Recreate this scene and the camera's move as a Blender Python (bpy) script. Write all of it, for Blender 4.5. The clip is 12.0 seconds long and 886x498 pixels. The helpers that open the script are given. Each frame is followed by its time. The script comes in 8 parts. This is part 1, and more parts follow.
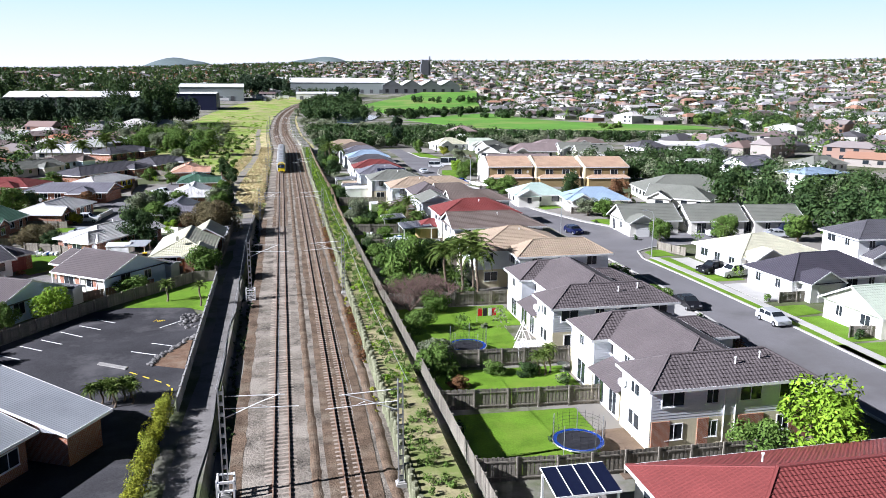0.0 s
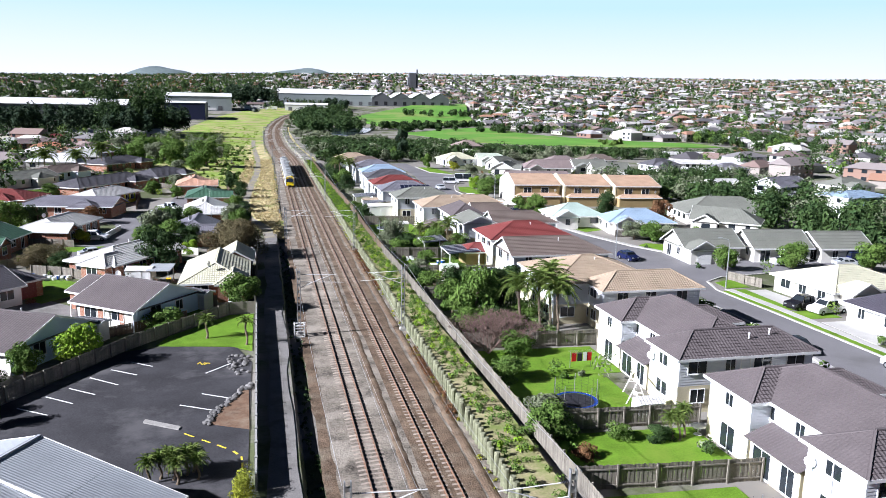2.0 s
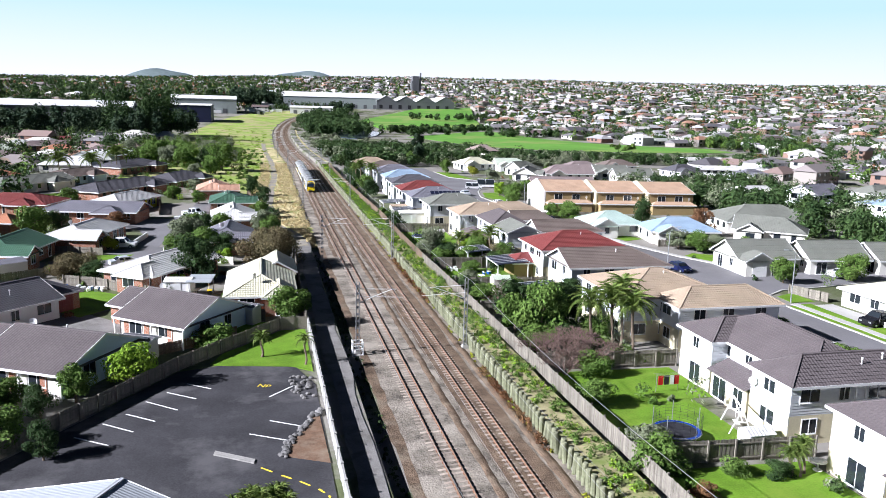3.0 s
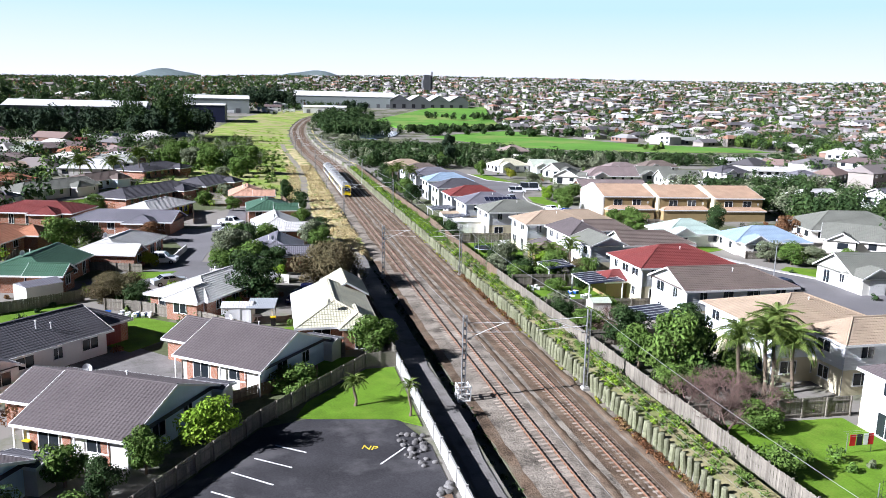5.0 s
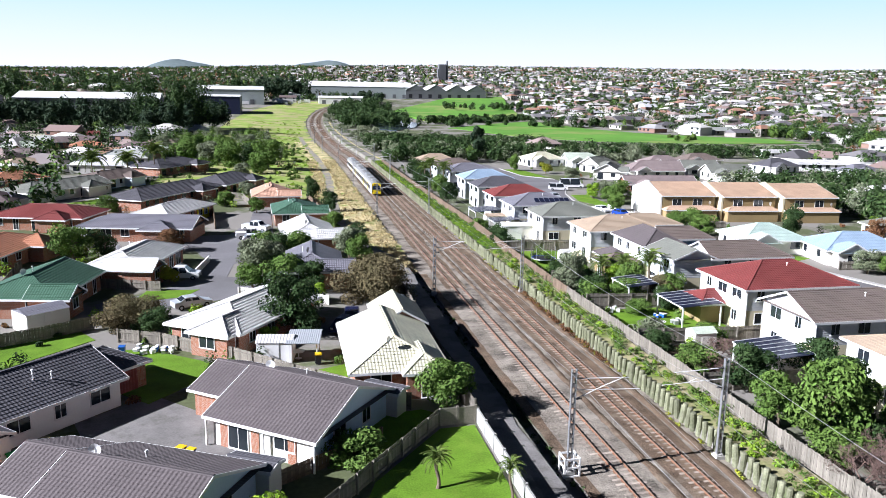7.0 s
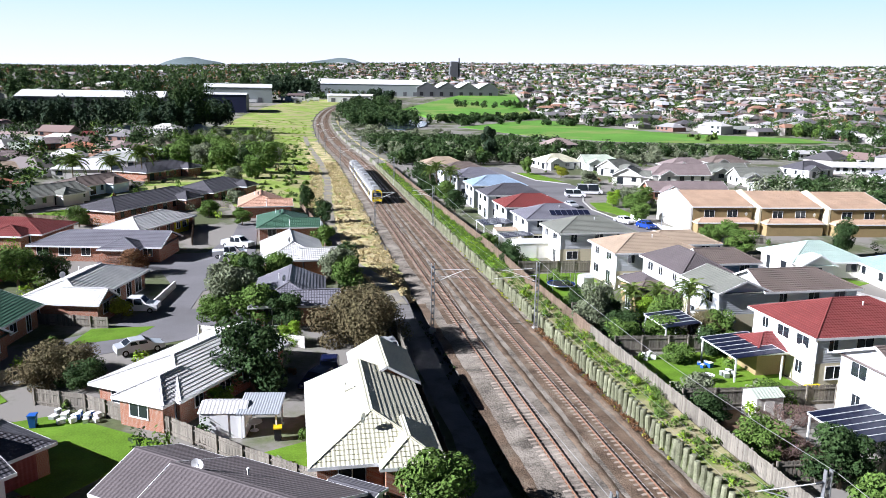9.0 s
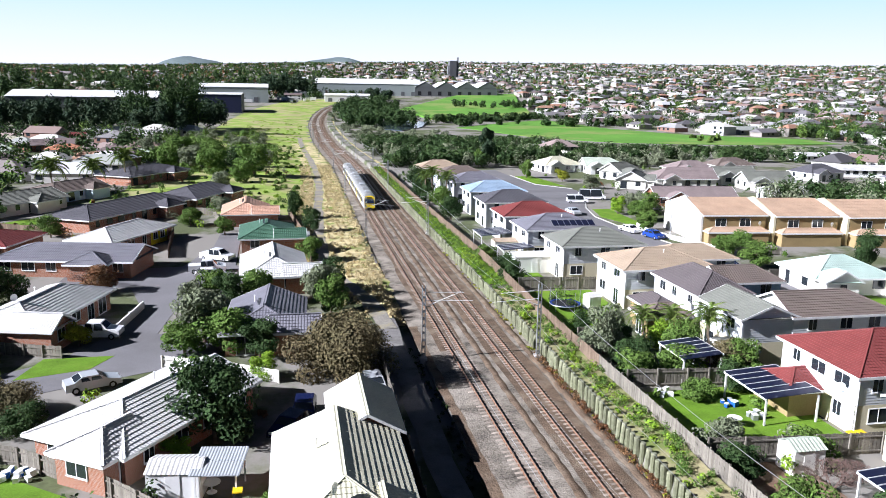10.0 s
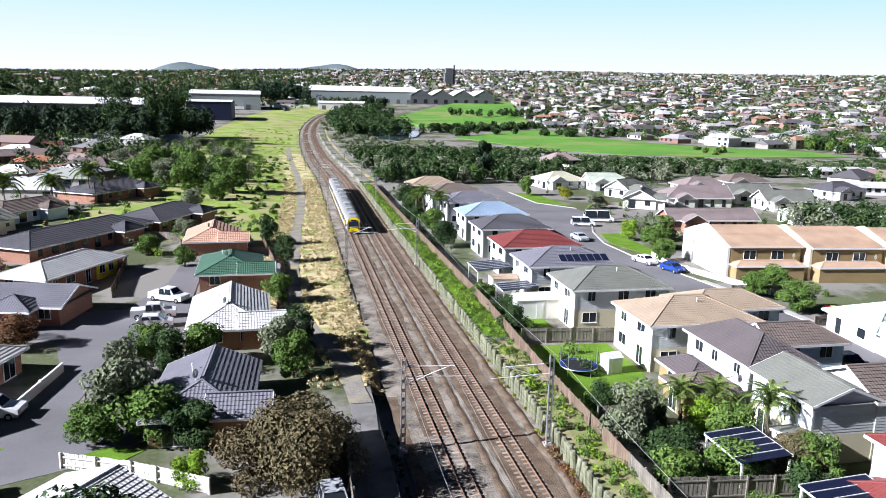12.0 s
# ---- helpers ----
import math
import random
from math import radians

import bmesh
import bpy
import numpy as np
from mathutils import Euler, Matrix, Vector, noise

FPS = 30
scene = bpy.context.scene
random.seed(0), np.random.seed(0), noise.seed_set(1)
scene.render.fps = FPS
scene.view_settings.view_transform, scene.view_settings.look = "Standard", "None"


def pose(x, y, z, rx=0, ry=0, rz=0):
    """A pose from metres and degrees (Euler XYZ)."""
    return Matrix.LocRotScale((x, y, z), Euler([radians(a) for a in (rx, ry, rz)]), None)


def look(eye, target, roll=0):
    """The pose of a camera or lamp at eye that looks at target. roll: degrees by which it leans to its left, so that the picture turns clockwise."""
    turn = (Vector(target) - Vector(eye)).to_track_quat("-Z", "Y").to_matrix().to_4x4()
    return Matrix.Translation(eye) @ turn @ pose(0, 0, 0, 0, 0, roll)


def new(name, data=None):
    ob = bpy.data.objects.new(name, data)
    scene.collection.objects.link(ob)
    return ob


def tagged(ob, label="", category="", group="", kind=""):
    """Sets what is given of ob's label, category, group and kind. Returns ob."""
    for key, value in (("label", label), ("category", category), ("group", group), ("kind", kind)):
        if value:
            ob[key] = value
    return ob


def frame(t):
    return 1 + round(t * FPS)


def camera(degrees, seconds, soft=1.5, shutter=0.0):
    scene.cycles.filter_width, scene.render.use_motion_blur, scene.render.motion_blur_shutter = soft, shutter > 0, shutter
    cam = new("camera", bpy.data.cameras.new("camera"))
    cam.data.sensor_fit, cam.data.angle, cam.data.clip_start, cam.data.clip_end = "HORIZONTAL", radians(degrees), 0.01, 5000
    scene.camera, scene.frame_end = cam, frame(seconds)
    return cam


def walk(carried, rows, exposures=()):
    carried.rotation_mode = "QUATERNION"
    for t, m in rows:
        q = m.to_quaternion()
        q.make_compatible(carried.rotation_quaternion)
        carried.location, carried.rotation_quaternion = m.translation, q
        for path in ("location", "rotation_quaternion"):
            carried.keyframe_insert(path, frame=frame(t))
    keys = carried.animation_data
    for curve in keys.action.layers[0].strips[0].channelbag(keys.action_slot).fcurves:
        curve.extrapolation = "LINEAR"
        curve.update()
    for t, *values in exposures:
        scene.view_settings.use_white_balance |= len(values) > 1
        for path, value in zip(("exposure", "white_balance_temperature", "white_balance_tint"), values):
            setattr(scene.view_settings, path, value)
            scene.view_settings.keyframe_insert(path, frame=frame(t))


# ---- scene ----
cam = camera(60.0, 12.0, soft=0.55)
PATH = [
    (0, (-1.445, 0.069, 27.143), (-1.048, 1.984, 26.724), 0.2),
    (0.5, (-2.507, 3.457, 27.132), (-2.077, 5.367, 26.721), 0.6),
    (1, (-4.23, 6.879, 27.058), (-3.807, 8.792, 26.657), 0.8),
    (1.5, (-6.71, 10.17, 26.927), (-6.267, 12.08, 26.533), 1.1),
    (2, (-9.834, 13.418, 26.781), (-9.383, 15.328, 26.396), 1.2),
    (2.5, (-13.046, 16.698, 26.689), (-12.593, 18.608, 26.307), 1.4),
    (3, (-15.84, 20.009, 26.686), (-15.385, 21.92, 26.31), 1.5),
    (4.8, (-22.307, 33.374, 26.453), (-21.866, 35.288, 26.076), 1.3),
    (5, (-23.002, 34.924, 26.446), (-22.562, 36.838, 26.067), 1.3),
    (5.5, (-24.746, 38.946, 26.509), (-24.307, 40.858, 26.121), 1.5),
    (6, (-26.092, 42.908, 26.557), (-25.659, 44.821, 26.164), 1.2),
    (6.5, (-26.524, 46.915, 26.602), (-26.102, 48.829, 26.204), 1.1),
    (7, (-25.821, 50.929, 26.622), (-25.413, 52.844, 26.217), 1.0),
    (8.8, (-21.624, 64.949, 26.883), (-21.245, 66.87, 26.473), 0.8),
    (9, (-21.129, 66.576, 26.908), (-20.753, 68.496, 26.496), 0.9),
    (9.5, (-19.96, 70.752, 27.078), (-19.584, 72.672, 26.664), 0.9),
    (10, (-18.826, 74.976, 27.263), (-18.447, 76.896, 26.849), 0.9),
    (10.5, (-17.822, 79.284, 27.453), (-17.439, 81.204, 27.042), 1.0),
    (11, (-16.917, 83.569, 27.677), (-16.529, 85.488, 27.27), 1.2),
    (11.5, (-15.931, 87.678, 27.897), (-15.54, 89.597, 27.494), 1.3),
    (12, (-14.755, 91.626, 28.045), (-14.366, 93.547, 27.649), 1.2),
]
walk(cam, [(t, look(eye, target, roll)) for t, eye, target, roll in PATH], [(0, 1.3, 5700, 16), (12, 1.3, 5700, 16)])
# ---- light ----
SUN_AZ = Vector((0.992, 0.125, 0)).normalized()
SUN_EL = radians(29)
sun_dir = Vector((SUN_AZ.x * math.cos(SUN_EL), SUN_AZ.y * math.cos(SUN_EL), -math.sin(SUN_EL)))
world = bpy.data.worlds.new("sky")
scene.world = world
world.use_nodes = True
sky = world.node_tree.nodes.new("ShaderNodeTexSky")
sky.sky_type = "NISHITA"
sky.sun_disc = False
sky.sun_elevation = SUN_EL
sky.sun_rotation = math.atan2(-SUN_AZ.x, -SUN_AZ.y)
sky.air_density = 0.07
sky.dust_density = 0.0
sky.ozone_density = 2.0
world.node_tree.links.new(sky.outputs[0], world.node_tree.nodes["Background"].inputs[0])
world.node_tree.nodes["Background"].inputs[1].default_value = 0.05
sun = new("sun", bpy.data.lights.new("sun", "SUN"))
sun.data.energy = 5.0
sun.data.angle = radians(0.5)
sun.data.color = (1.0, 0.97, 0.93)
sun.matrix_world = Matrix.Translation((0, 0, 120)) @ sun_dir.to_track_quat("-Z", "Y").to_matrix().to_4x4()

# ---- materials ----
def material(name, base, rough=0.8, metal=0.0, vary=0.25, scale=1.5, fine=12.0, bump=0.15, dist=0.03, second=None, second_at=(0.45, 0.7), per_object=0.0, per_island=0.0, coords="Object", spec=0.15):
    """A surface with two scales of noise in colour and a fine relief."""
    m = bpy.data.materials.new(name)
    m.use_nodes = True
    nt = m.node_tree
    n, l = nt.nodes, nt.links
    b = n["Principled BSDF"]
    b.inputs["Roughness"].default_value = rough
    b.inputs["Metallic"].default_value = metal
    b.inputs["Specular IOR Level"].default_value = spec
    tc = n.new("ShaderNodeTexCoord")
    big, small = n.new("ShaderNodeTexNoise"), n.new("ShaderNodeTexNoise")
    big.inputs["Scale"].default_value, small.inputs["Scale"].default_value = scale, fine
    big.inputs["Detail"].default_value, small.inputs["Detail"].default_value = 5, 4
    for t in (big, small):
        l.new(tc.outputs[coords], t.inputs["Vector"])
    ramp = n.new("ShaderNodeValToRGB")
    ramp.color_ramp.elements[0].position, ramp.color_ramp.elements[1].position = 0.3, 0.72
    lo = tuple(c * (1 - vary) for c in base) + (1,)
    hi = tuple(min(1, c * (1 + vary)) for c in base) + (1,)
    ramp.color_ramp.elements[0].color, ramp.color_ramp.elements[1].color = lo, hi
    mixf = n.new("ShaderNodeMath")
    mixf.operation = "MULTIPLY_ADD"
    mixf.inputs[1].default_value = 0.45
    l.new(small.outputs[0], mixf.inputs[0])
    half = n.new("ShaderNodeMath")
    half.operation = "MULTIPLY"
    half.inputs[1].default_value = 0.55
    l.new(big.outputs[0], half.inputs[0])
    l.new(half.outputs[0], mixf.inputs[2])
    l.new(mixf.outputs[0], ramp.inputs[0])
    col = ramp.outputs[0]
    if second:
        big2 = n.new("ShaderNodeTexNoise")
        big2.inputs["Scale"].default_value = scale * 0.6
        big2.inputs["Detail"].default_value = 8
        big2.inputs["Roughness"].default_value = 0.65
        l.new(tc.outputs[coords], big2.inputs["Vector"])
        r2 = n.new("ShaderNodeMapRange")
        r2.inputs[1].default_value, r2.inputs[2].default_value = second_at
        l.new(big2.outputs[0], r2.inputs[0])
        mx = n.new("ShaderNodeMix")
        mx.data_type = "RGBA"
        l.new(r2.outputs[0], mx.inputs[0])
        l.new(col, mx.inputs[6])
        mx.inputs[7].default_value = (*second, 1)
        col = mx.outputs[2]
    if per_object or per_island:
        if per_object:
            rnd = n.new("ShaderNodeObjectInfo").outputs["Random"]
            amount = per_object
        else:
            rnd = n.new("ShaderNodeNewGeometry").outputs["Random Per Island"]
            amount = per_island
        mr = n.new("ShaderNodeMapRange")
        mr.inputs[3].default_value, mr.inputs[4].default_value = 1 - amount, 1 + amount
        l.new(rnd, mr.inputs[0])
        hsv = n.new("ShaderNodeHueSaturation")
        l.new(col, hsv.inputs["Color"])
        l.new(mr.outputs[0], hsv.inputs["Value"])
        col = hsv.outputs[0]
    l.new(col, b.inputs["Base Color"])
    if bump:
        bp = n.new("ShaderNodeBump")
        bp.inputs["Strength"].default_value, bp.inputs["Distance"].default_value = bump, dist
        l.new(small.outputs[0], bp.inputs["Height"])
        l.new(bp.outputs[0], b.inputs["Normal"])
    return m


def striped(m, axis, period, strength=0.6, dist=0.02, coords="UV", shape="SIN"):
    """Adds a fine ribbed relief to a material: siding boards, corrugation or tile rolls."""
    nt = m.node_tree
    n, l = nt.nodes, nt.links
    b = n["Principled BSDF"]
    tc = n.new("ShaderNodeTexCoord")
    w = n.new("ShaderNodeTexWave")
    w.wave_type, w.bands_direction, w.wave_profile = "BANDS", axis, shape
    w.inputs["Scale"].default_value = 0.314 / period
    w.inputs["Distortion"].default_value = 0.0
    l.new(tc.outputs[coords], w.inputs["Vector"])
    bp = n.new("ShaderNodeBump")
    bp.inputs["Strength"].default_value, bp.inputs["Distance"].default_value = strength, dist
    l.new(w.outputs["Fac"], bp.inputs["Height"])
    if b.inputs["Normal"].links:
        l.new(b.inputs["Normal"].links[0].from_socket, bp.inputs["Normal"])
    l.new(bp.outputs[0], b.inputs["Normal"])
    return m


def islands(name, colours, rough=0.8):
    """One of several colours for each separate piece of a joined mesh."""
    m = material(name, colours[0], rough)
    nt = m.node_tree
    n, l = nt.nodes, nt.links
    ramp = n.new("ShaderNodeValToRGB")
    ramp.color_ramp.interpolation = "CONSTANT"
    while len(ramp.color_ramp.elements) < len(colours):
        ramp.color_ramp.elements.new(0.5)
    for i, c in enumerate(colours):
        ramp.color_ramp.elements[i].position = i / len(colours)
        ramp.color_ramp.elements[i].color = (*c, 1)
    l.new(n.new("ShaderNodeNewGeometry").outputs["Random Per Island"], ramp.inputs[0])
    l.new(ramp.outputs[0], n["Principled BSDF"].inputs["Base Color"])
    return m


def leafy(name, base, second, per=0.35):
    m = material(name, base, 0.75, vary=0.4, scale=0.4, fine=3, bump=0, second=second, second_at=(0.42, 0.66), per_island=per, spec=0.12)
    return m


M_GROUND = material("suburb_ground", (0.10, 0.115, 0.055), 0.95, vary=0.4, scale=0.08, fine=2.5, second=(0.23, 0.215, 0.19), second_at=(0.45, 0.53), coords="Object", bump=0.3)
M_GRASS = material("lawn_grass", (0.115, 0.215, 0.016), 0.9, vary=0.4, scale=0.5, fine=7, second=(0.17, 0.25, 0.03), second_at=(0.5, 0.75), bump=0.5, dist=0.05)
M_FIELD = material("field_grass", (0.11, 0.25, 0.035), 0.95, vary=0.3, scale=0.03, fine=0.6, second=(0.20, 0.26, 0.07), second_at=(0.5, 0.6), bump=0.2)
M_DRY = material("dry_grass", (0.50, 0.42, 0.23), 0.95, vary=0.5, scale=0.35, fine=4, second=(0.20, 0.24, 0.06), second_at=(0.5, 0.6), bump=0.6, dist=0.1)
M_MEADOW = material("rough_meadow", (0.23, 0.31, 0.06), 0.95, vary=0.5, scale=0.11, fine=1.2, second=(0.33, 0.31, 0.14), second_at=(0.47, 0.56), bump=0.6, dist=0.2)
M_WEEDY = material("weedy_earth", (0.31, 0.275, 0.15), 0.95, vary=0.4, scale=0.5, fine=6, second=(0.17, 0.21, 0.06), second_at=(0.45, 0.6), bump=0.6)
M_GRAVEL = material("weedy_gravel", (0.25, 0.23, 0.195), 0.95, vary=0.4, scale=0.4, fine=5, second=(0.33, 0.29, 0.16), second_at=(0.5, 0.62), bump=0.5)
M_BALLAST = material("ballast", (0.195, 0.17, 0.138), 0.95, vary=0.85, scale=0.45, fine=6, second=(0.32, 0.285, 0.235), second_at=(0.48, 0.62), bump=1.0, dist=0.08)
M_RUST_BALLAST = material("rust_stained_ballast", (0.14, 0.099, 0.067), 0.95, vary=0.75, scale=0.6, fine=7, second=(0.22, 0.178, 0.13), second_at=(0.5, 0.7), bump=1.0, dist=0.08)
M_ASPHALT = material("asphalt", (0.050, 0.049, 0.053), 0.85, vary=0.45, scale=0.3, fine=9, second=(0.095, 0.092, 0.095), second_at=(0.5, 0.64), bump=0.2, dist=0.01)
M_ROAD = material("road_asphalt", (0.175, 0.17, 0.175), 0.85, vary=0.22, scale=0.12, fine=10, second=(0.135, 0.13, 0.13), second_at=(0.5, 0.65), bump=0.2, dist=0.01)
M_PATH = material("old_asphalt_path", (0.20, 0.19, 0.18), 0.9, vary=0.3, scale=0.6, fine=8, second=(0.11, 0.105, 0.09), second_at=(0.5, 0.68), bump=0.3)
M_CONC = material("pale_concrete", (0.42, 0.41, 0.385), 0.85, vary=0.15, scale=0.6, fine=9, bump=0.15)
M_WALLC = material("grey_wall_concrete", (0.36, 0.355, 0.335), 0.9, vary=0.2, scale=0.8, fine=8, second=(0.27, 0.265, 0.24), second_at=(0.5, 0.7), bump=0.2)
M_CONCD = material("weathered_concrete", (0.30, 0.29, 0.27), 0.9, vary=0.3, scale=0.9, fine=8, bump=0.3)
M_SLEEPER = material("concrete_sleeper", (0.34, 0.29, 0.24), 0.9, vary=0.3, scale=2, fine=12, per_object=0.3, bump=0.3)
M_RAIL = material("rail_steel", (0.19, 0.10, 0.06), 0.7, 0.0, vary=0.3, scale=2, fine=10, bump=0.1)
M_RAILTOP = material("worn_rail_head", (0.30, 0.21, 0.155), 0.45, 0.2, vary=0.1, bump=0)
M_POST = material("weathered_timber_post", (0.205, 0.21, 0.135), 0.9, vary=0.5, scale=1.5, fine=9, second=(0.10, 0.115, 0.05), second_at=(0.45, 0.66), per_object=0.25, bump=0.5, dist=0.03)
M_FENCE = material("grey_weathered_palings", (0.215, 0.195, 0.16), 0.9, vary=0.3, scale=0.5, fine=7, per_island=0.25, bump=0.4)
M_FENCEB = material("brown_stained_palings", (0.19, 0.14, 0.10), 0.9, vary=0.3, scale=0.5, fine=7, per_island=0.25, bump=0.4)
M_WHITE = material("white_paint", (0.78, 0.78, 0.76), 0.5, vary=0.05, scale=0.7, fine=6, bump=0.05)
M_OFFWHITE = material("cream_plaster", (0.72, 0.70, 0.64), 0.7, vary=0.07, scale=0.5, fine=8, bump=0.1)
M_SIDING = striped(material("white_weatherboard", (0.74, 0.76, 0.78), 0.5, vary=0.05, scale=0.5, fine=6, bump=0.05), "Z", 0.22, 0.9, 0.03, "Object", "SAW")
M_BLUEW = striped(material("pale_blue_weatherboard", (0.60, 0.73, 0.82), 0.6, vary=0.06, scale=0.5, fine=6, bump=0.05), "Z", 0.2, 0.5, 0.02, "Object", "SAW")
M_YELLOWW = material("yellow_plaster", (0.72, 0.61, 0.34), 0.8, vary=0.1, scale=0.5, fine=8, bump=0.1)
M_TANW = material("tan_plaster", (0.30, 0.225, 0.11), 0.8, vary=0.15, scale=0.5, fine=8, bump=0.1)
def brick_material(name, a, b, mortar):
    m = material(name, a, 0.9)
    n, l = m.node_tree.nodes, m.node_tree.links
    br = n.new("ShaderNodeTexBrick")
    br.inputs["Color1"].default_value, br.inputs["Color2"].default_value, br.inputs["Mortar"].default_value = (*a, 1), (*b, 1), (*mortar, 1)
    br.inputs["Scale"].default_value = 1.0
    br.inputs["Brick Width"].default_value, br.inputs["Row Height"].default_value, br.inputs["Mortar Size"].default_value = 0.24, 0.086, 0.009
    uv = n.new("ShaderNodeTexCoord")
    l.new(uv.outputs["UV"], br.inputs["Vector"])
    l.new(br.outputs[0], n["Principled BSDF"].inputs["Base Color"])
    return m
M_BRICK = brick_material("red_brick", (0.33, 0.13, 0.07), (0.26, 0.10, 0.055), (0.42, 0.36, 0.30))
M_GLASS = material("window_glass", (0.02, 0.025, 0.03), 0.08, 0.0, vary=0.1, bump=0, spec=0.6)
M_DARK = material("dark_trim", (0.03, 0.03, 0.035), 0.6, vary=0.2, bump=0.05)
M_METAL = material("galvanised_steel", (0.42, 0.43, 0.44), 0.45, 0.7, vary=0.15, scale=2, bump=0.05)
M_WIRE = material("wire", (0.55, 0.55, 0.55), 0.4, 0.8, bump=0)
M_GREYT = material("trunk_bark", (0.16, 0.125, 0.09), 0.95, vary=0.3, scale=3, fine=14, bump=0.6, dist=0.03)
M_SOIL = material("bark_mulch", (0.16, 0.10, 0.065), 0.95, vary=0.4, scale=1, fine=9, second=(0.24, 0.19, 0.14), bump=0.6)
M_ROCK = material("basalt_rocks", (0.165, 0.16, 0.155), 0.9, vary=0.35, scale=1.5, fine=8, per_object=0.3, bump=0.4)
M_LINE = material("white_line_paint", (0.75, 0.75, 0.73), 0.7, vary=0.12, scale=3, fine=14, bump=0)
M_YLINE = material("yellow_line_paint", (0.75, 0.58, 0.05), 0.7, vary=0.12, scale=3, fine=14, bump=0)
M_SOLAR = material("solar_cells", (0.009, 0.012, 0.032), 0.35, 0.0, vary=0.3, scale=6, bump=0, spec=0.3)
M_CREAMW = material("cream_yellow_plaster", (0.66, 0.60, 0.42), 0.75, vary=0.1, scale=0.5, fine=8, bump=0.1)
M_WATER = material("pond_water", (0.05, 0.07, 0.08), 0.06, 0.0, vary=0.2, scale=0.05, fine=1.5, bump=0.03, spec=0.6)
LEAF = {
    "mid": leafy("mid_green_leaves", (0.085, 0.15, 0.028), (0.13, 0.19, 0.04)),
    "dark": leafy("dark_green_leaves", (0.032, 0.062, 0.02), (0.062, 0.10, 0.028)),
    "bright": leafy("bright_green_leaves", (0.17, 0.29, 0.02), (0.24, 0.34, 0.035)),
    "olive": leafy("grey_green_leaves", (0.15, 0.175, 0.10), (0.20, 0.22, 0.14)),
    "brown": leafy("bronze_leaves", (0.125, 0.10, 0.05), (0.135, 0.13, 0.06)),
    "rust": leafy("rusty_autumn_leaves", (0.16, 0.075, 0.035), (0.20, 0.13, 0.06)),
    "bare": leafy("bare_twigs", (0.17, 0.115, 0.095), (0.13, 0.09, 0.075)),
    "pine": leafy("pine_needles", (0.026, 0.048, 0.026), (0.048, 0.072, 0.032)),
    "palm": leafy("palm_fronds", (0.09, 0.145, 0.03), (0.18, 0.19, 0.04)),
    "straw": leafy("dry_straw", (0.53, 0.44, 0.25), (0.42, 0.36, 0.17)),
    "yellow": leafy("yellow_green_leaves", (0.25, 0.26, 0.02), (0.20, 0.24, 0.03)),
}


def roof_material(name, c, rough=0.6, tile=True, vary=0.2):
    m = material(name, c, rough, vary=vary, scale=0.35, fine=5, second=tuple(v * 0.75 for v in c), second_at=(0.5, 0.8), bump=0.1, spec=0.35)
    striped(m, "X", 0.3 if tile else 0.2, 0.8 if tile else 0.6, 0.035, "UV")
    return m


ROOF = {k: roof_material(k + "_roof", c, r) for k, c, r in (
    ("brown_grey", (0.118, 0.10, 0.10), 0.7), ("dark_grey", (0.098, 0.095, 0.105), 0.65), ("white", (0.62, 0.61, 0.59), 0.55), ("cream", (0.60, 0.58, 0.43), 0.6),
    ("green", (0.07, 0.145, 0.095), 0.5), ("slate", (0.19, 0.185, 0.21), 0.5), ("dark_red", (0.20, 0.05, 0.045), 0.6), ("terracotta", (0.46, 0.21, 0.12), 0.7),
    ("salmon", (0.55, 0.33, 0.23), 0.7), ("tan", (0.385, 0.30, 0.215), 0.75), ("olive", (0.19, 0.195, 0.165), 0.7), ("mint", (0.42, 0.52, 0.46), 0.6), ("blue", (0.30, 0.39, 0.49), 0.5),
    ("brown", (0.17, 0.135, 0.115), 0.7), ("apricot", (0.50, 0.35, 0.24), 0.8), ("navy", (0.065, 0.06, 0.075), 0.6), ("mauve", (0.25, 0.2, 0.19), 0.7), ("pale_green", (0.50, 0.55, 0.45), 0.6))}
M_CORR = roof_material("grey_corrugated_roof", (0.36, 0.38, 0.40), 0.45, False, 0.08)


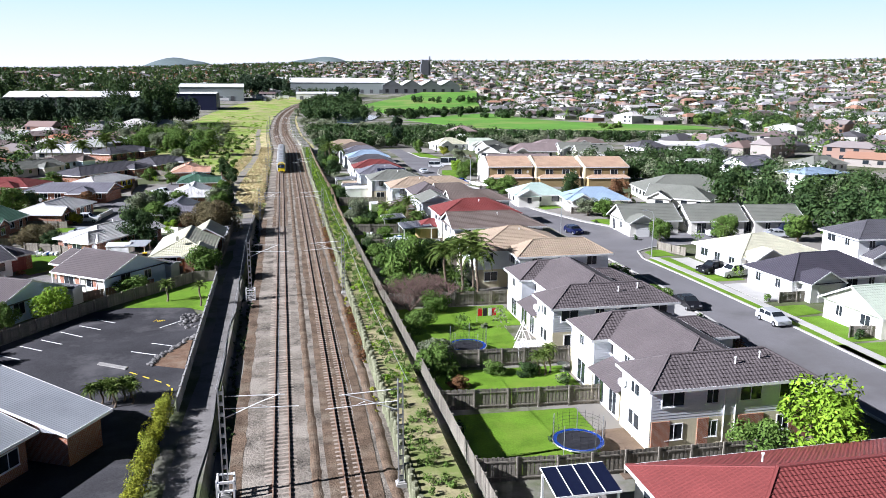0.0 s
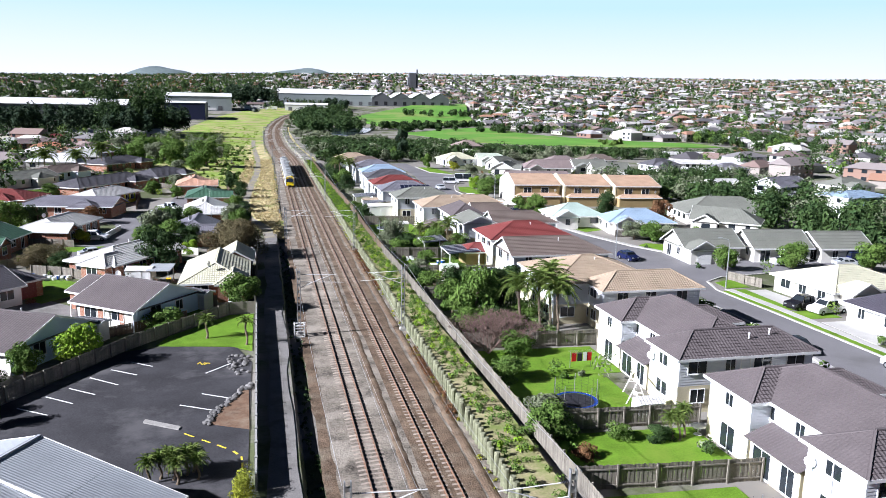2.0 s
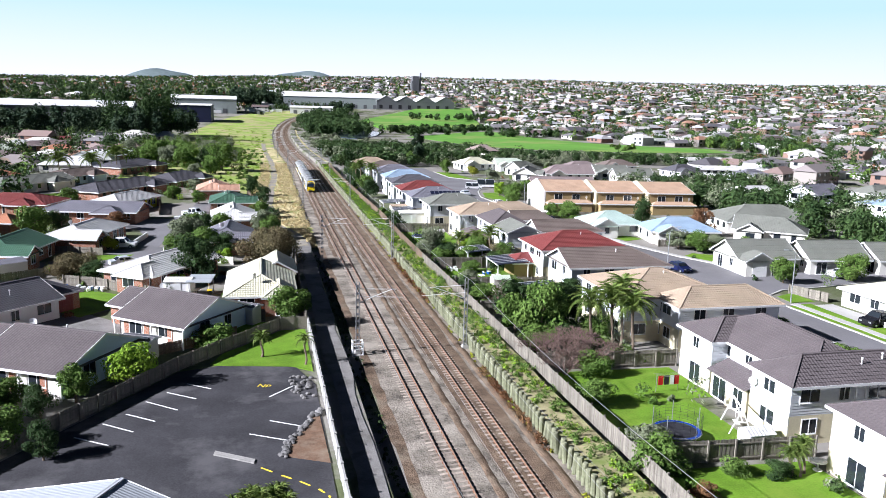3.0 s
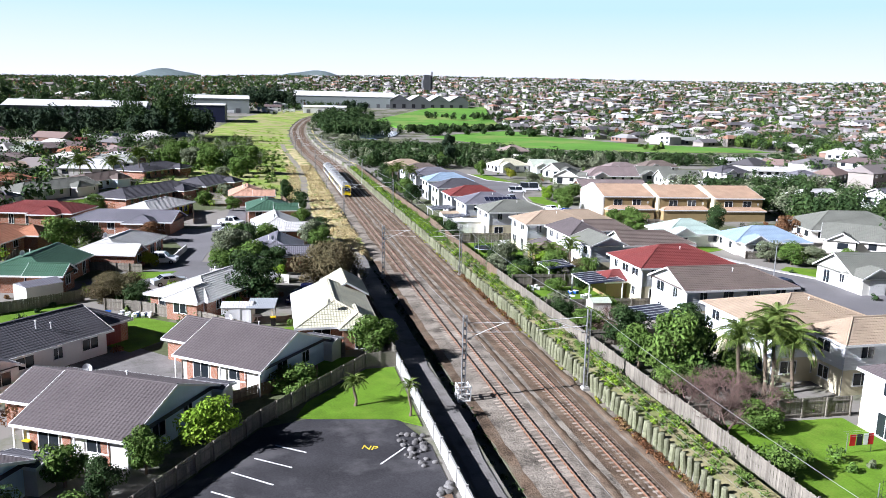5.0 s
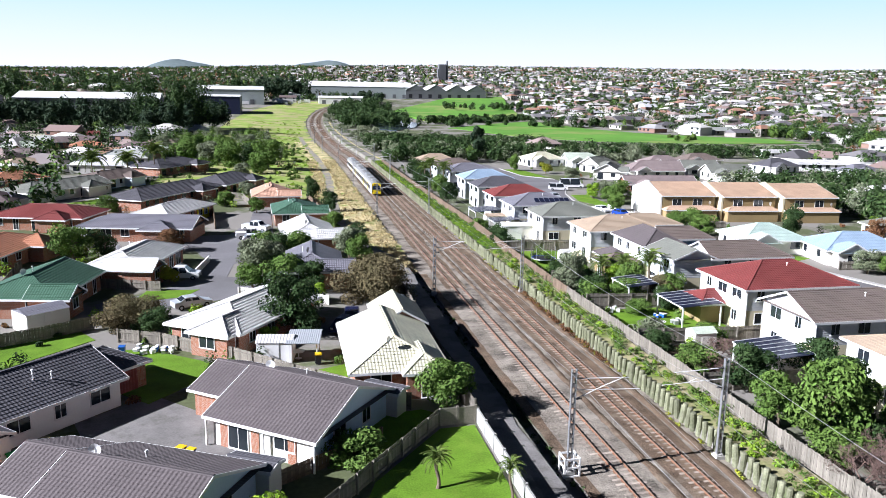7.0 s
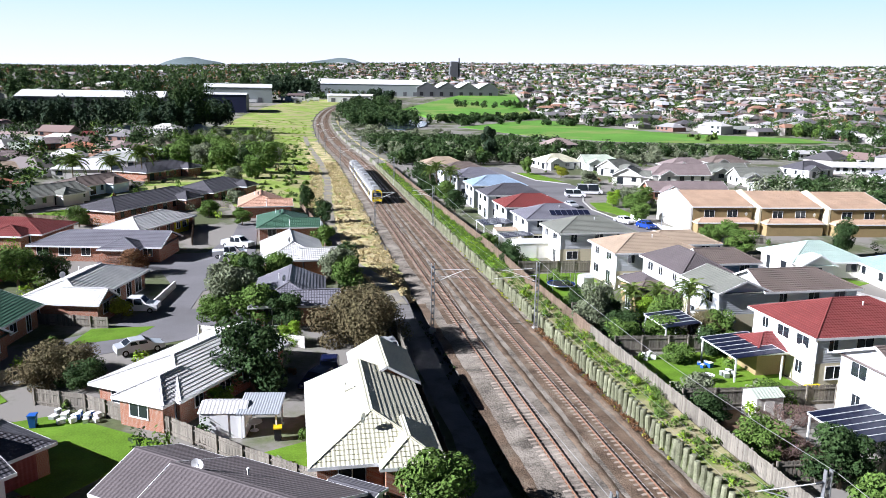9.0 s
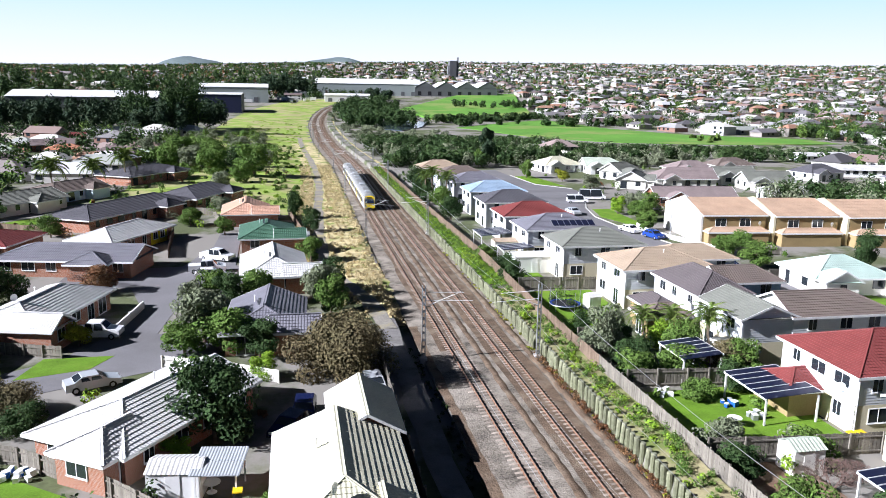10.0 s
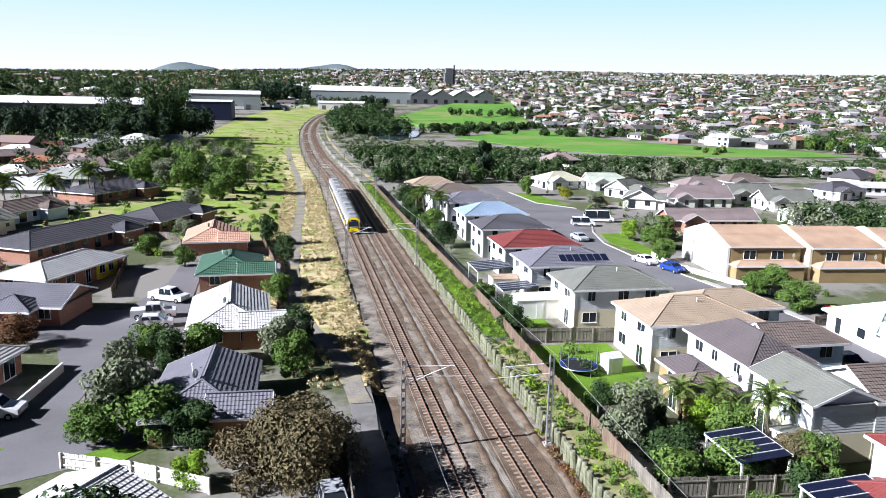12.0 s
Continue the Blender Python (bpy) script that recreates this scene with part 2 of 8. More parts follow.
# ---- mesh tools ----
class Geo:
    """Collects vertices and faces for one mesh."""

    def __init__(self):
        self.v, self.f, self.mi, self.uv = [], [], [], []

    def quad(self, *p, m=0, uv=None):
        k = len(self.v)
        self.v.extend(tuple(q) for q in p)
        self.f.append(tuple(range(k, k + len(p))))
        self.mi.append(m)
        if uv is None:
            a = Vector(p[1]) - Vector(p[0])
            run = a.length
            h = (Vector(p[-1]) - Vector(p[0])).length
            uv = [(0, 0), (run, 0), (run, h), (0, h)][:len(p)]
            if len(p) > 4:
                uv = [(0, 0)] * len(p)
        self.uv.extend(uv)

    def box(self, x0, y0, z0, x1, y1, z1, m=0, skip=""):
        a, b, c, d = (x0, y0, z0), (x1, y0, z0), (x1, y1, z0), (x0, y1, z0)
        e, f, g, h = (x0, y0, z1), (x1, y0, z1), (x1, y1, z1), (x0, y1, z1)
        if "b" not in skip:
            self.quad(d, c, b, a, m=m)
        if "t" not in skip:
            self.quad(e, f, g, h, m=m)
        self.quad(a, b, f, e, m=m)
        self.quad(b, c, g, f, m=m)
        self.quad(c, d, h, g, m=m)
        self.quad(d, a, e, h, m=m)

    def beam(self, p, q, w, h=None, m=0, up=(0, 0, 1)):
        """A bar of square section between two points."""
        p, q = Vector(p), Vector(q)
        ax = (q - p).normalized()
        u = Vector(up)
        if abs(ax.dot(u)) > 0.95:
            u = Vector((1, 0, 0))
        s = ax.cross(u).normalized() * (w / 2)
        t = s.cross(ax).normalized() * ((h or w) / 2)
        c0 = [p - s - t, p + s - t, p + s + t, p - s + t]
        c1 = [x + (q - p) for x in c0]
        for i in range(4):
            j = (i + 1) % 4
            self.quad(c0[i], c0[j], c1[j], c1[i], m=m)
        self.quad(c0[3], c0[2], c0[1], c0[0], m=m)
        self.quad(*c1, m=m)

    def tube(self, pts, radii, n=8, m=0, cap=True):
        rings = []
        for i, p in enumerate(pts):
            p = Vector(p)
            a = Vector(pts[max(i - 1, 0)])
            b = Vector(pts[min(i + 1, len(pts) - 1)])
            ax = (b - a).normalized()
            u = Vector((0, 0, 1)) if abs(ax.z) < 0.9 else Vector((1, 0, 0))
            s = ax.cross(u).normalized()
            t = s.cross(ax)
            rings.append([p + (s * math.cos(6.2832 * k / n) + t * math.sin(6.2832 * k / n)) * radii[i] for k in range(n)])
        for r0, r1 in zip(rings, rings[1:]):
            for k in range(n):
                j = (k + 1) % n
                self.quad(r0[j], r0[k], r1[k], r1[j], m=m)
        if cap:
            self.quad(*rings[-1][::-1], m=m)
            self.quad(*rings[0], m=m)

    def mesh(self, name, mats, smooth=False, merge=False):
        me = bpy.data.meshes.new(name)
        me.from_pydata(self.v, [], self.f)
        for m in mats if isinstance(mats, (list, tuple)) else [mats]:
            me.materials.append(m)
        me.polygons.foreach_set("material_index", self.mi)
        layer = me.uv_layers.new(name="UVMap")
        layer.data.foreach_set("uv", [c for uv in self.uv for c in uv])
        if merge or smooth:
            bm = bmesh.new()
            bm.from_mesh(me)
            bmesh.ops.remove_doubles(bm, verts=bm.verts, dist=0.002)
            bm.to_mesh(me)
            bm.free()
        if smooth:
            me.polygons.foreach_set("use_smooth", [True] * len(me.polygons))
        me.update()
        return me


def part(name, geo, mats, parent=None, label="", m=None, smooth=False):
    ob = new(name, geo if isinstance(geo, bpy.types.Mesh) else geo.mesh(name, mats, smooth))
    if parent:
        ob.parent = parent
    if m is not None:
        ob.matrix_basis = m
    if label:
        tagged(ob, label)
    return ob


def thing(name, m, label, category, group="", kind=""):
    return_ob = new(name)
    return_ob.empty_display_size = 0.5
    return_ob.matrix_basis = m
    return tagged(return_ob, label, category, group, kind)


def smooth01(t):
    t = min(1.0, max(0.0, t))
    return t * t * (3 - 2 * t)


G0 = 0.8


def rise(x, y):
    """The land climbs slowly beyond the park."""
    d = math.hypot(x, y)
    fall = 34 * smooth01((500 - x) / 1300) * smooth01((d - 1000) / 1000)
    return (95 - fall) * smooth01((d - 450) / 2200) + 5 * noise.noise(Vector((x / 400, y / 400, 0.3))) * smooth01((d - 700) / 900)


KNOTS = [(-100, 0.0), (250, 0.0), (330, 0.3), (430, -2.5), (560, -2.5), (660, 1.0), (757, 10.0), (815, 20.0), (870, 34.0), (930, 55.0), (1000, 90.0)]


def cx(y):
    """The line's bend: the middle between the two tracks at y."""
    for (a, xa), (b, xb) in zip(KNOTS, KNOTS[1:]):
        if y <= b:
            i = KNOTS.index((a, xa))
            pa = KNOTS[max(i - 1, 0)]
            pb = KNOTS[min(i + 2, len(KNOTS) - 1)]
            t = (y - a) / (b - a)
            ma = (xb - pa[1]) / (b - pa[0]) * (b - a)
            mb = (pb[1] - xa) / (pb[0] - a) * (b - a)
            return (2 * t**3 - 3 * t**2 + 1) * xa + (t**3 - 2 * t**2 + t) * ma + (-2 * t**3 + 3 * t**2) * xb + (t**3 - t**2) * mb
    return KNOTS[-1][1]


def corridor(u, y):
    """Height across the railway, u metres from the middle line."""
    open_left = smooth01((y - 165) / 25)
    if u < -11.4:
        wall_side = G0
        meadow = 0.25 + (G0 - 0.25) * smooth01((-u - 12) / 14)
        return wall_side * (1 - open_left) + meadow * open_left
    if u < -6.2:
        bench = G0 - (G0 + 0.25) * min(1, max(0, (u + 7.7) / 0.4))
        return bench * (1 - open_left) + 0.25 * open_left
    if u < 6.15:
        return 0.0
    if u < 6.4:
        return 1.3 * (u - 6.15) / 0.25
    if u < 9.6:
        return 1.3 - 0.1 * (u - 6.4) / 3.2
    if u < 9.9:
        return 1.2 - 0.4 * (u - 9.6) / 0.3
    return G0


def land(x, y):
    return corridor(x - cx(y), y) + rise(x, y) if y > -90 else G0


# ---- ground ----
def build_ground():
    us = sorted(set([-4200, -3000, -2200, -1600, -1200, -900, -650, -450, -320, -220, -150, -100, -70, -45, -30, -20, -14, -11.41, -11.39, -9, -7.7, -7.3, -6.21, -6.19, -3, 0, 3, 6.14, 6.41, 8, 9.59, 9.91, 14, 20, 30, 45, 70, 100, 150, 220, 320, 450, 650, 900, 1200, 1600, 2200, 3000, 4200]))
    ys = [-400, -150] + list(range(-60, 330, 6)) + list(range(330, 1100, 20)) + list(range(1100, 2800, 60)) + [2900, 3100, 3400, 3800, 4300, 4900]
    verts, faces = [], []
    for y in ys:
        for u in us:
            bend = cx(y) if abs(u) < 500 else 0
            x = u + bend
            verts.append((x, y, land(x, y) - (0.0 if abs(u) > 12 else 0.03)))
    n = len(us)
    for j in range(len(ys) - 1):
        for i in range(n - 1):
            a = j * n + i
            faces.append((a, a + 1, a + n + 1, a + n))
    me = bpy.data.meshes.new("ground")
    me.from_pydata(verts, [], faces)
    me.materials.append(M_GROUND)
    return tagged(new("ground", me), "suburban earth with grass and paving", "ground", kind="structure")


build_ground()


def sheet(name, pts, z, mat, label, category, kind="structure", depth=0.12, follow=False, inset=0.0):
    """A flat slab with a rim over an outline given in the plan."""
    bm = bmesh.new()
    vs = [bm.verts.new((x, y, (land(x, y) if follow else 0) + z)) for x, y in pts]
    f = bm.faces.new(vs)
    if f.normal.z < 0:
        f.normal_flip()
    bm.normal_update()
    if f.normal.z < 0:
        f.normal_flip()
    ext = bmesh.ops.extrude_face_region(bm, geom=[f])
    for v in ext["geom"]:
        if isinstance(v, bmesh.types.BMVert):
            v.co.z -= depth
    bmesh.ops.recalc_face_normals(bm, faces=bm.faces)
    bmesh.ops.triangulate(bm, faces=[f for f in bm.faces if len(f.verts) > 4])
    me = bpy.data.meshes.new(name)
    bm.to_mesh(me)
    bm.free()
    me.materials.append(mat)
    return tagged(new(name, me), label, category, kind=kind)


def ribbon(name, mat, y0, y1, u0, u1, z, label, category, step=5.0, wob=0.0, crown=0.0, kind="structure", seed=1, follow=False, cols=6):
    """A strip that follows the line, with an uneven edge."""
    rng = random.Random(seed)
    g = Geo()
    rows = []
    y = y0
    while y <= y1 + 0.01:
        a = (u0(y) if callable(u0) else u0) + rng.uniform(-wob, wob)
        b = (u1(y) if callable(u1) else u1) + rng.uniform(-wob, wob)
        row = []
        for k in range(cols):
            u = a + (b - a) * k / (cols - 1)
            base = land(cx(y) + u, y) if follow else rise(cx(y) + u, y)
            row.append((cx(y) + u, y, z + base + crown * math.sin(math.pi * k / (cols - 1))))
        rows.append(row)
        y += step
    for r0, r1 in zip(rows, rows[1:]):
        for k in range(cols - 1):
            g.quad(r0[k], r0[k + 1], r1[k + 1], r1[k])
    me = g.mesh(name, mat, merge=True)
    return tagged(new(name, me), label, category, kind=kind)


# ---- railway bed, tracks and verge ----
ribbon("trackbed", M_BALLAST, -60, 960, -6.1, 6.1, 0.05, "grey ballast bed under the railway tracks", "ballast", crown=0.055, wob=0.12)
ribbon("stained_ballast", M_RUST_BALLAST, -60, 960, 0.75, 4.4, 0.105, "rust-brown stained ballast along the track", "ballast", wob=0.15, crown=0.02, seed=3)
ribbon("stained_ballast", M_RUST_BALLAST, 150, 960, -4.0, -1.0, 0.105, "brown stained ballast along the track", "ballast", wob=0.25, crown=0.02, seed=4)
ribbon("service_path", M_PATH, -60, 160, -9.9, -7.85, G0 + 0.05, "cracked grey asphalt service path beside the railway", "path", wob=0.25, seed=5)
ribbon("meadow", M_MEADOW, 236, 930, -60, -6.3, 0.04, "rough green and yellow meadow beside the railway", "meadow", step=8, wob=0.3, seed=9, follow=True, cols=24)
def track_u(y):
    """Middle of the gravel track, which swings away from the rails past the last house."""
    return -9.0 - 5.4 * smooth01((y - 158) / 36) + 2.3 * smooth01((y - 215) / 75)


ribbon("dry_grass_strip", M_DRY, 160, 440, lambda y: track_u(y) + 0.9, -6.0, 0.07, "dry golden grass strip beside the railway", "grass", step=2.5, wob=0.45, seed=7, crown=0.1, follow=True)
ribbon("dry_grass_strip", M_DRY, 190, 440, lambda y: track_u(y) - 3.6, lambda y: track_u(y) - 0.9, 0.07, "dry golden grass beside the gravel track", "grass", step=2.5, wob=1.1, seed=8, crown=0.06, follow=True)
ribbon("ballast_ridge", M_RUST_BALLAST, -60, 330, -0.45, 0.35, 0.08, "dark ridge of spoiled ballast between the tracks", "ballast", step=1.0, wob=0.09, crown=0.1, seed=21)
ribbon("ballast_ridge", M_RUST_BALLAST, -60, 330, 4.7, 5.6, 0.05, "dark brown ballast heaped below the timber posts", "ballast", step=1.0, wob=0.1, crown=0.14, seed=22)
# dark strip painted along the bed's left edge for the path bench's shadow
ribbon("ditch_shade_strip", M_RUST_BALLAST, -60, 160, -6.15, -5.2, 0.07, "dark brown ballast strip standing in for shade below the path", "ballast", step=1.5, wob=0.12, seed=23)
ribbon("service_path", M_GRAVEL, 156, 480, lambda y: track_u(y) - 1.05, lambda y: track_u(y) + 1.0, 0.12, "grey gravel track beside the railway", "path", step=4, wob=0.3, seed=6, follow=True)
ribbon("bank_grass", M_GRASS, 172, 330, 6.5, 9.4, 1.31, "bright green grass bank above the retaining wall", "grass", wob=0.2, seed=11)
ribbon("bank_soil", M_WEEDY, 30, 172, 6.5, 9.5, 1.30, "weedy earth bank above the timber retaining wall", "bank", wob=0.15, seed=12)
ribbon("verge", M_DRY, 330, 900, 6.5, 11, 0.9, "dry grass verge beside the railway", "grass", wob=0.5, seed=13, step=15)

TRACKS = (-2.45, 2.45)
RAIL_SEGS = [(-60 + 4 * i) for i in range(int(1020 / 4))]


def rail_mesh(off):
    g = Geo()
    prof = [(-0.07, 0.10), (0.07, 0.10), (0.065, 0.125), (0.012, 0.14), (0.012, 0.215), (0.038, 0.225), (0.038, 0.265), (-0.038, 0.265), (-0.038, 0.225), (-0.012, 0.215), (-0.012, 0.14), (-0.065, 0.125)]
    rows = []
    for y in RAIL_SEGS:
        z = rise(cx(y), y)
        rows.append([(cx(y) + off + px, y, pz + z) for px, pz in prof])
    for r0, r1 in zip(rows, rows[1:]):
        for k in range(len(prof)):
            j = (k + 1) % len(prof)
            g.quad(r0[k], r0[j], r1[j], r1[k], m=1 if k == 6 else 0)
    return g


def sleeper_geo():
    g = Geo()
    # a concrete sleeper with sloping ends and raised rail seats
    sec = [(-1.2, 0.10), (-0.75, 0.155), (-0.35, 0.155), (0, 0.12), (0.35, 0.155), (0.75, 0.155), (1.2, 0.10)]
    for (xa, za), (xb, zb) in zip(sec, sec[1:]):
        g.quad((xa, -0.11, za), (xb, -0.11, zb), (xb, 0.11, zb), (xa, 0.11, za))
        g.quad((xa, -0.14, 0.0), (xb, -0.14, 0.0), (xb, -0.11, zb), (xa, -0.11, za))
        g.quad((xb, 0.14, 0.0), (xa, 0.14, 0.0), (xa, 0.11, za), (xb, 0.11, zb))
    g.quad((-1.2, 0.14, 0), (-1.2, -0.14, 0), (-1.2, -0.11, 0.1), (-1.2, 0.11, 0.1))
    g.quad((1.2, -0.14, 0), (1.2, 0.14, 0), (1.2, 0.11, 0.1), (1.2, -0.11, 0.1))
    return g


SLEEPER = sleeper_geo().mesh("sleeper", M_SLEEPER)
TRACK_OBS = []
for ti, tx in enumerate(TRACKS):
    track = thing("railway_track", pose(0, 0, 0), "pair of steel rails on concrete sleepers in ballast", "railway track", "railway tracks", "structure")
    TRACK_OBS.append(track)
    for s in (-0.57, 0.57):
        part("rail", rail_mesh(tx + s), [M_RAIL, M_RAILTOP], track, "rusty steel rail with a worn head")
    rest = Geo()
    src = sleeper_geo()
    y = 30.0
    while y < 420:
        if not 68 < y < 166:
            o = (cx(y) + tx, y, -0.012 + rise(cx(y) + tx, y))
            for f, mi in zip(src.f, src.mi):
                rest.quad(*[(src.v[i][0] + o[0], src.v[i][1] + o[1], src.v[i][2] + o[2]) for i in f])
        y += 0.66
    ob = part("sleepers_beyond", rest, M_SLEEPER, track, "concrete sleepers")
    tagged(ob, kind="stuff")


# ---- overhead masts ----
def mast(x, y, side, height=7.9, cage=False, z=0.0):
    """A steel channel mast with battens and a hinged cantilever that reaches over the nearer track."""
    label = "grey lattice steel overhead mast with a white cantilever arm" if not cage else "grey steel overhead mast with a white base cage"
    t = thing("overhead_mast", pose(x, y, z), label, "mast", "overhead masts along the railway")
    g = Geo()
    for s in (-0.16, 0.16):
        g.box(s - 0.035, -0.12, 0.2, s + 0.035, 0.12, height)
    part("post", g, M_METAL, t)
    g = Geo()
    k = 0.6
    while k < height - 0.2:
        g.box(-0.135, -0.10, k, 0.135, -0.085, k + 0.22)
        g.box(-0.135, 0.085, k, 0.135, 0.10, k + 0.22)
        k += 0.75
    tagged(part("batten_plate", g, M_METAL, t), kind="stuff")
    g = Geo()
    g.box(-0.35, -0.35, -0.4, 0.35, 0.35, 0.35)
    g.box(-0.26, -0.26, 0.35, 0.26, 0.26, 0.45)
    part("footing", g, M_CONC, t, "pale concrete footing")
    # side is +1 when the arm reaches towards +x
    r = 4.1 * side
    g = Geo()
    g.tube([(0.2 * side, 0, 7.2), (r, 0, 7.05)], [0.035, 0.03], 6)
    g.tube([(0.2 * side, 0, 5.7), (r * 0.55, 0, 6.55), (r * 0.92, 0, 7.1)], [0.04, 0.035, 0.03], 6)
    g.tube([(0.2 * side, 0, 6.35), (r * 1.22, 0, 6.15)], [0.03, 0.025], 6)
    g.tube([(r * 0.55, 0, 6.55), (r * 0.72, 0, 6.27)], [0.02, 0.02], 5)
    part("cantilever_arm", g, M_WHITE, t, "white tubular cantilever arm")
    for zz in (5.7, 7.2):
        g = Geo()
        for i in range(5):
            xx = (0.25 + i * 0.09) * side
            g.tube([(xx, 0, zz - 0.0), (xx + 0.05 * side, 0, zz)], [0.08, 0.03], 8)
        part("insulator", g, M_DARK, t, "ribbed insulator")
    if cage:
        bars = [(a - 0.06, b - 0.06, 0.0, a + 0.06, b + 0.06, 1.5) for a in (-0.55, 0.55) for b in (-0.55, 0.55)]
        for zz in (0.1, 0.75, 1.4):
            for a in (-0.55, 0.55):
                bars.append((a - 0.05, -0.49, zz - 0.06, a + 0.05, 0.49, zz + 0.06))
                bars.append((-0.49, a - 0.05, zz - 0.055, 0.49, a + 0.05, zz + 0.055))
        for bar in bars:
            g = Geo()
            g.box(*bar)
            part("cage_bar", g, M_WHITE, t, "white timber bar of the base cage")
    return t


ML = [(-6.1, 48.9), (-6.3, 98.2), (-6.3, 147.8), (-6.1, 211.5), (-6.4, 262.0), (-6.3, 318), (-9.0, 372), (-9.5, 430), (-9.3, 490)]
MR = [(5.6, 48.0), (5.6, 98.5), (5.5, 146.9), (5.7, 214.4), (6.0, 277.7), (6.5, 322), (4.5, 366), (3.6, 430), (3.6, 490)]
for i, (x, y) in enumerate(ML):
    mast(x, y, 1, cage=(i in (0, 1)))
for x, y in MR:
    mast(x, y, -1)


def wire(name, pts, r, label, sag=0.5, mat=M_WIRE, parent=None):
    g = Geo()
    line = []
    for p, q in zip(pts, pts[1:]):
        p, q = Vector(p), Vector(q)
        for i in range(8):
            t = i / 8
            v = p.lerp(q, t)
            v.z -= sag * 4 * t * (1 - t)
            line.append(v)
    line.append(Vector(pts[-1]))
    g.tube(line, [r] * len(line), 4)
    ob = part(name, g, mat, parent)
    return tagged(ob, label, "wire", "overhead wires")


for tx, masts, side in ((TRACKS[0], ML, 1), (TRACKS[1], MR, -1)):
    wire("contact_wire", [(cx(y) + tx, y, 5.5) for x, y in masts], 0.009, "thin overhead contact wire above the track", 0.05)
    wire("catenary_wire", [(cx(y) + tx, y, 7.0) for x, y in masts], 0.009, "thin sagging catenary wire above the track", 0.9)
wire("feeder_wire", [(x + 0.5, y, 7.7) for x, y in MR], 0.02, "pale feeder cable on the mast tops", 0.8)
wire("earth_wire", [(x - 0.3, y, 7.7) for x, y in ML], 0.012, "thin earth wire on the mast tops", 0.7)


# ---- train ----
M_SILVER = material("silver_train_paint", (0.50, 0.51, 0.53), 0.4, 0.4, vary=0.08, scale=0.6, fine=6, bump=0.03)
M_TROOF = striped(material("ribbed_train_roof", (0.30, 0.30, 0.29), 0.5, 0.3, vary=0.2, scale=0.6, fine=6, bump=0.1), "X", 0.16, 0.9, 0.03, "UV")
M_TYEL = material("yellow_train_paint", (0.80, 0.62, 0.01), 0.4, vary=0.06, bump=0.02)
M_TGLASS = material("train_glass", (0.02, 0.03, 0.05), 0.08, vary=0.2, bump=0, spec=0.6)


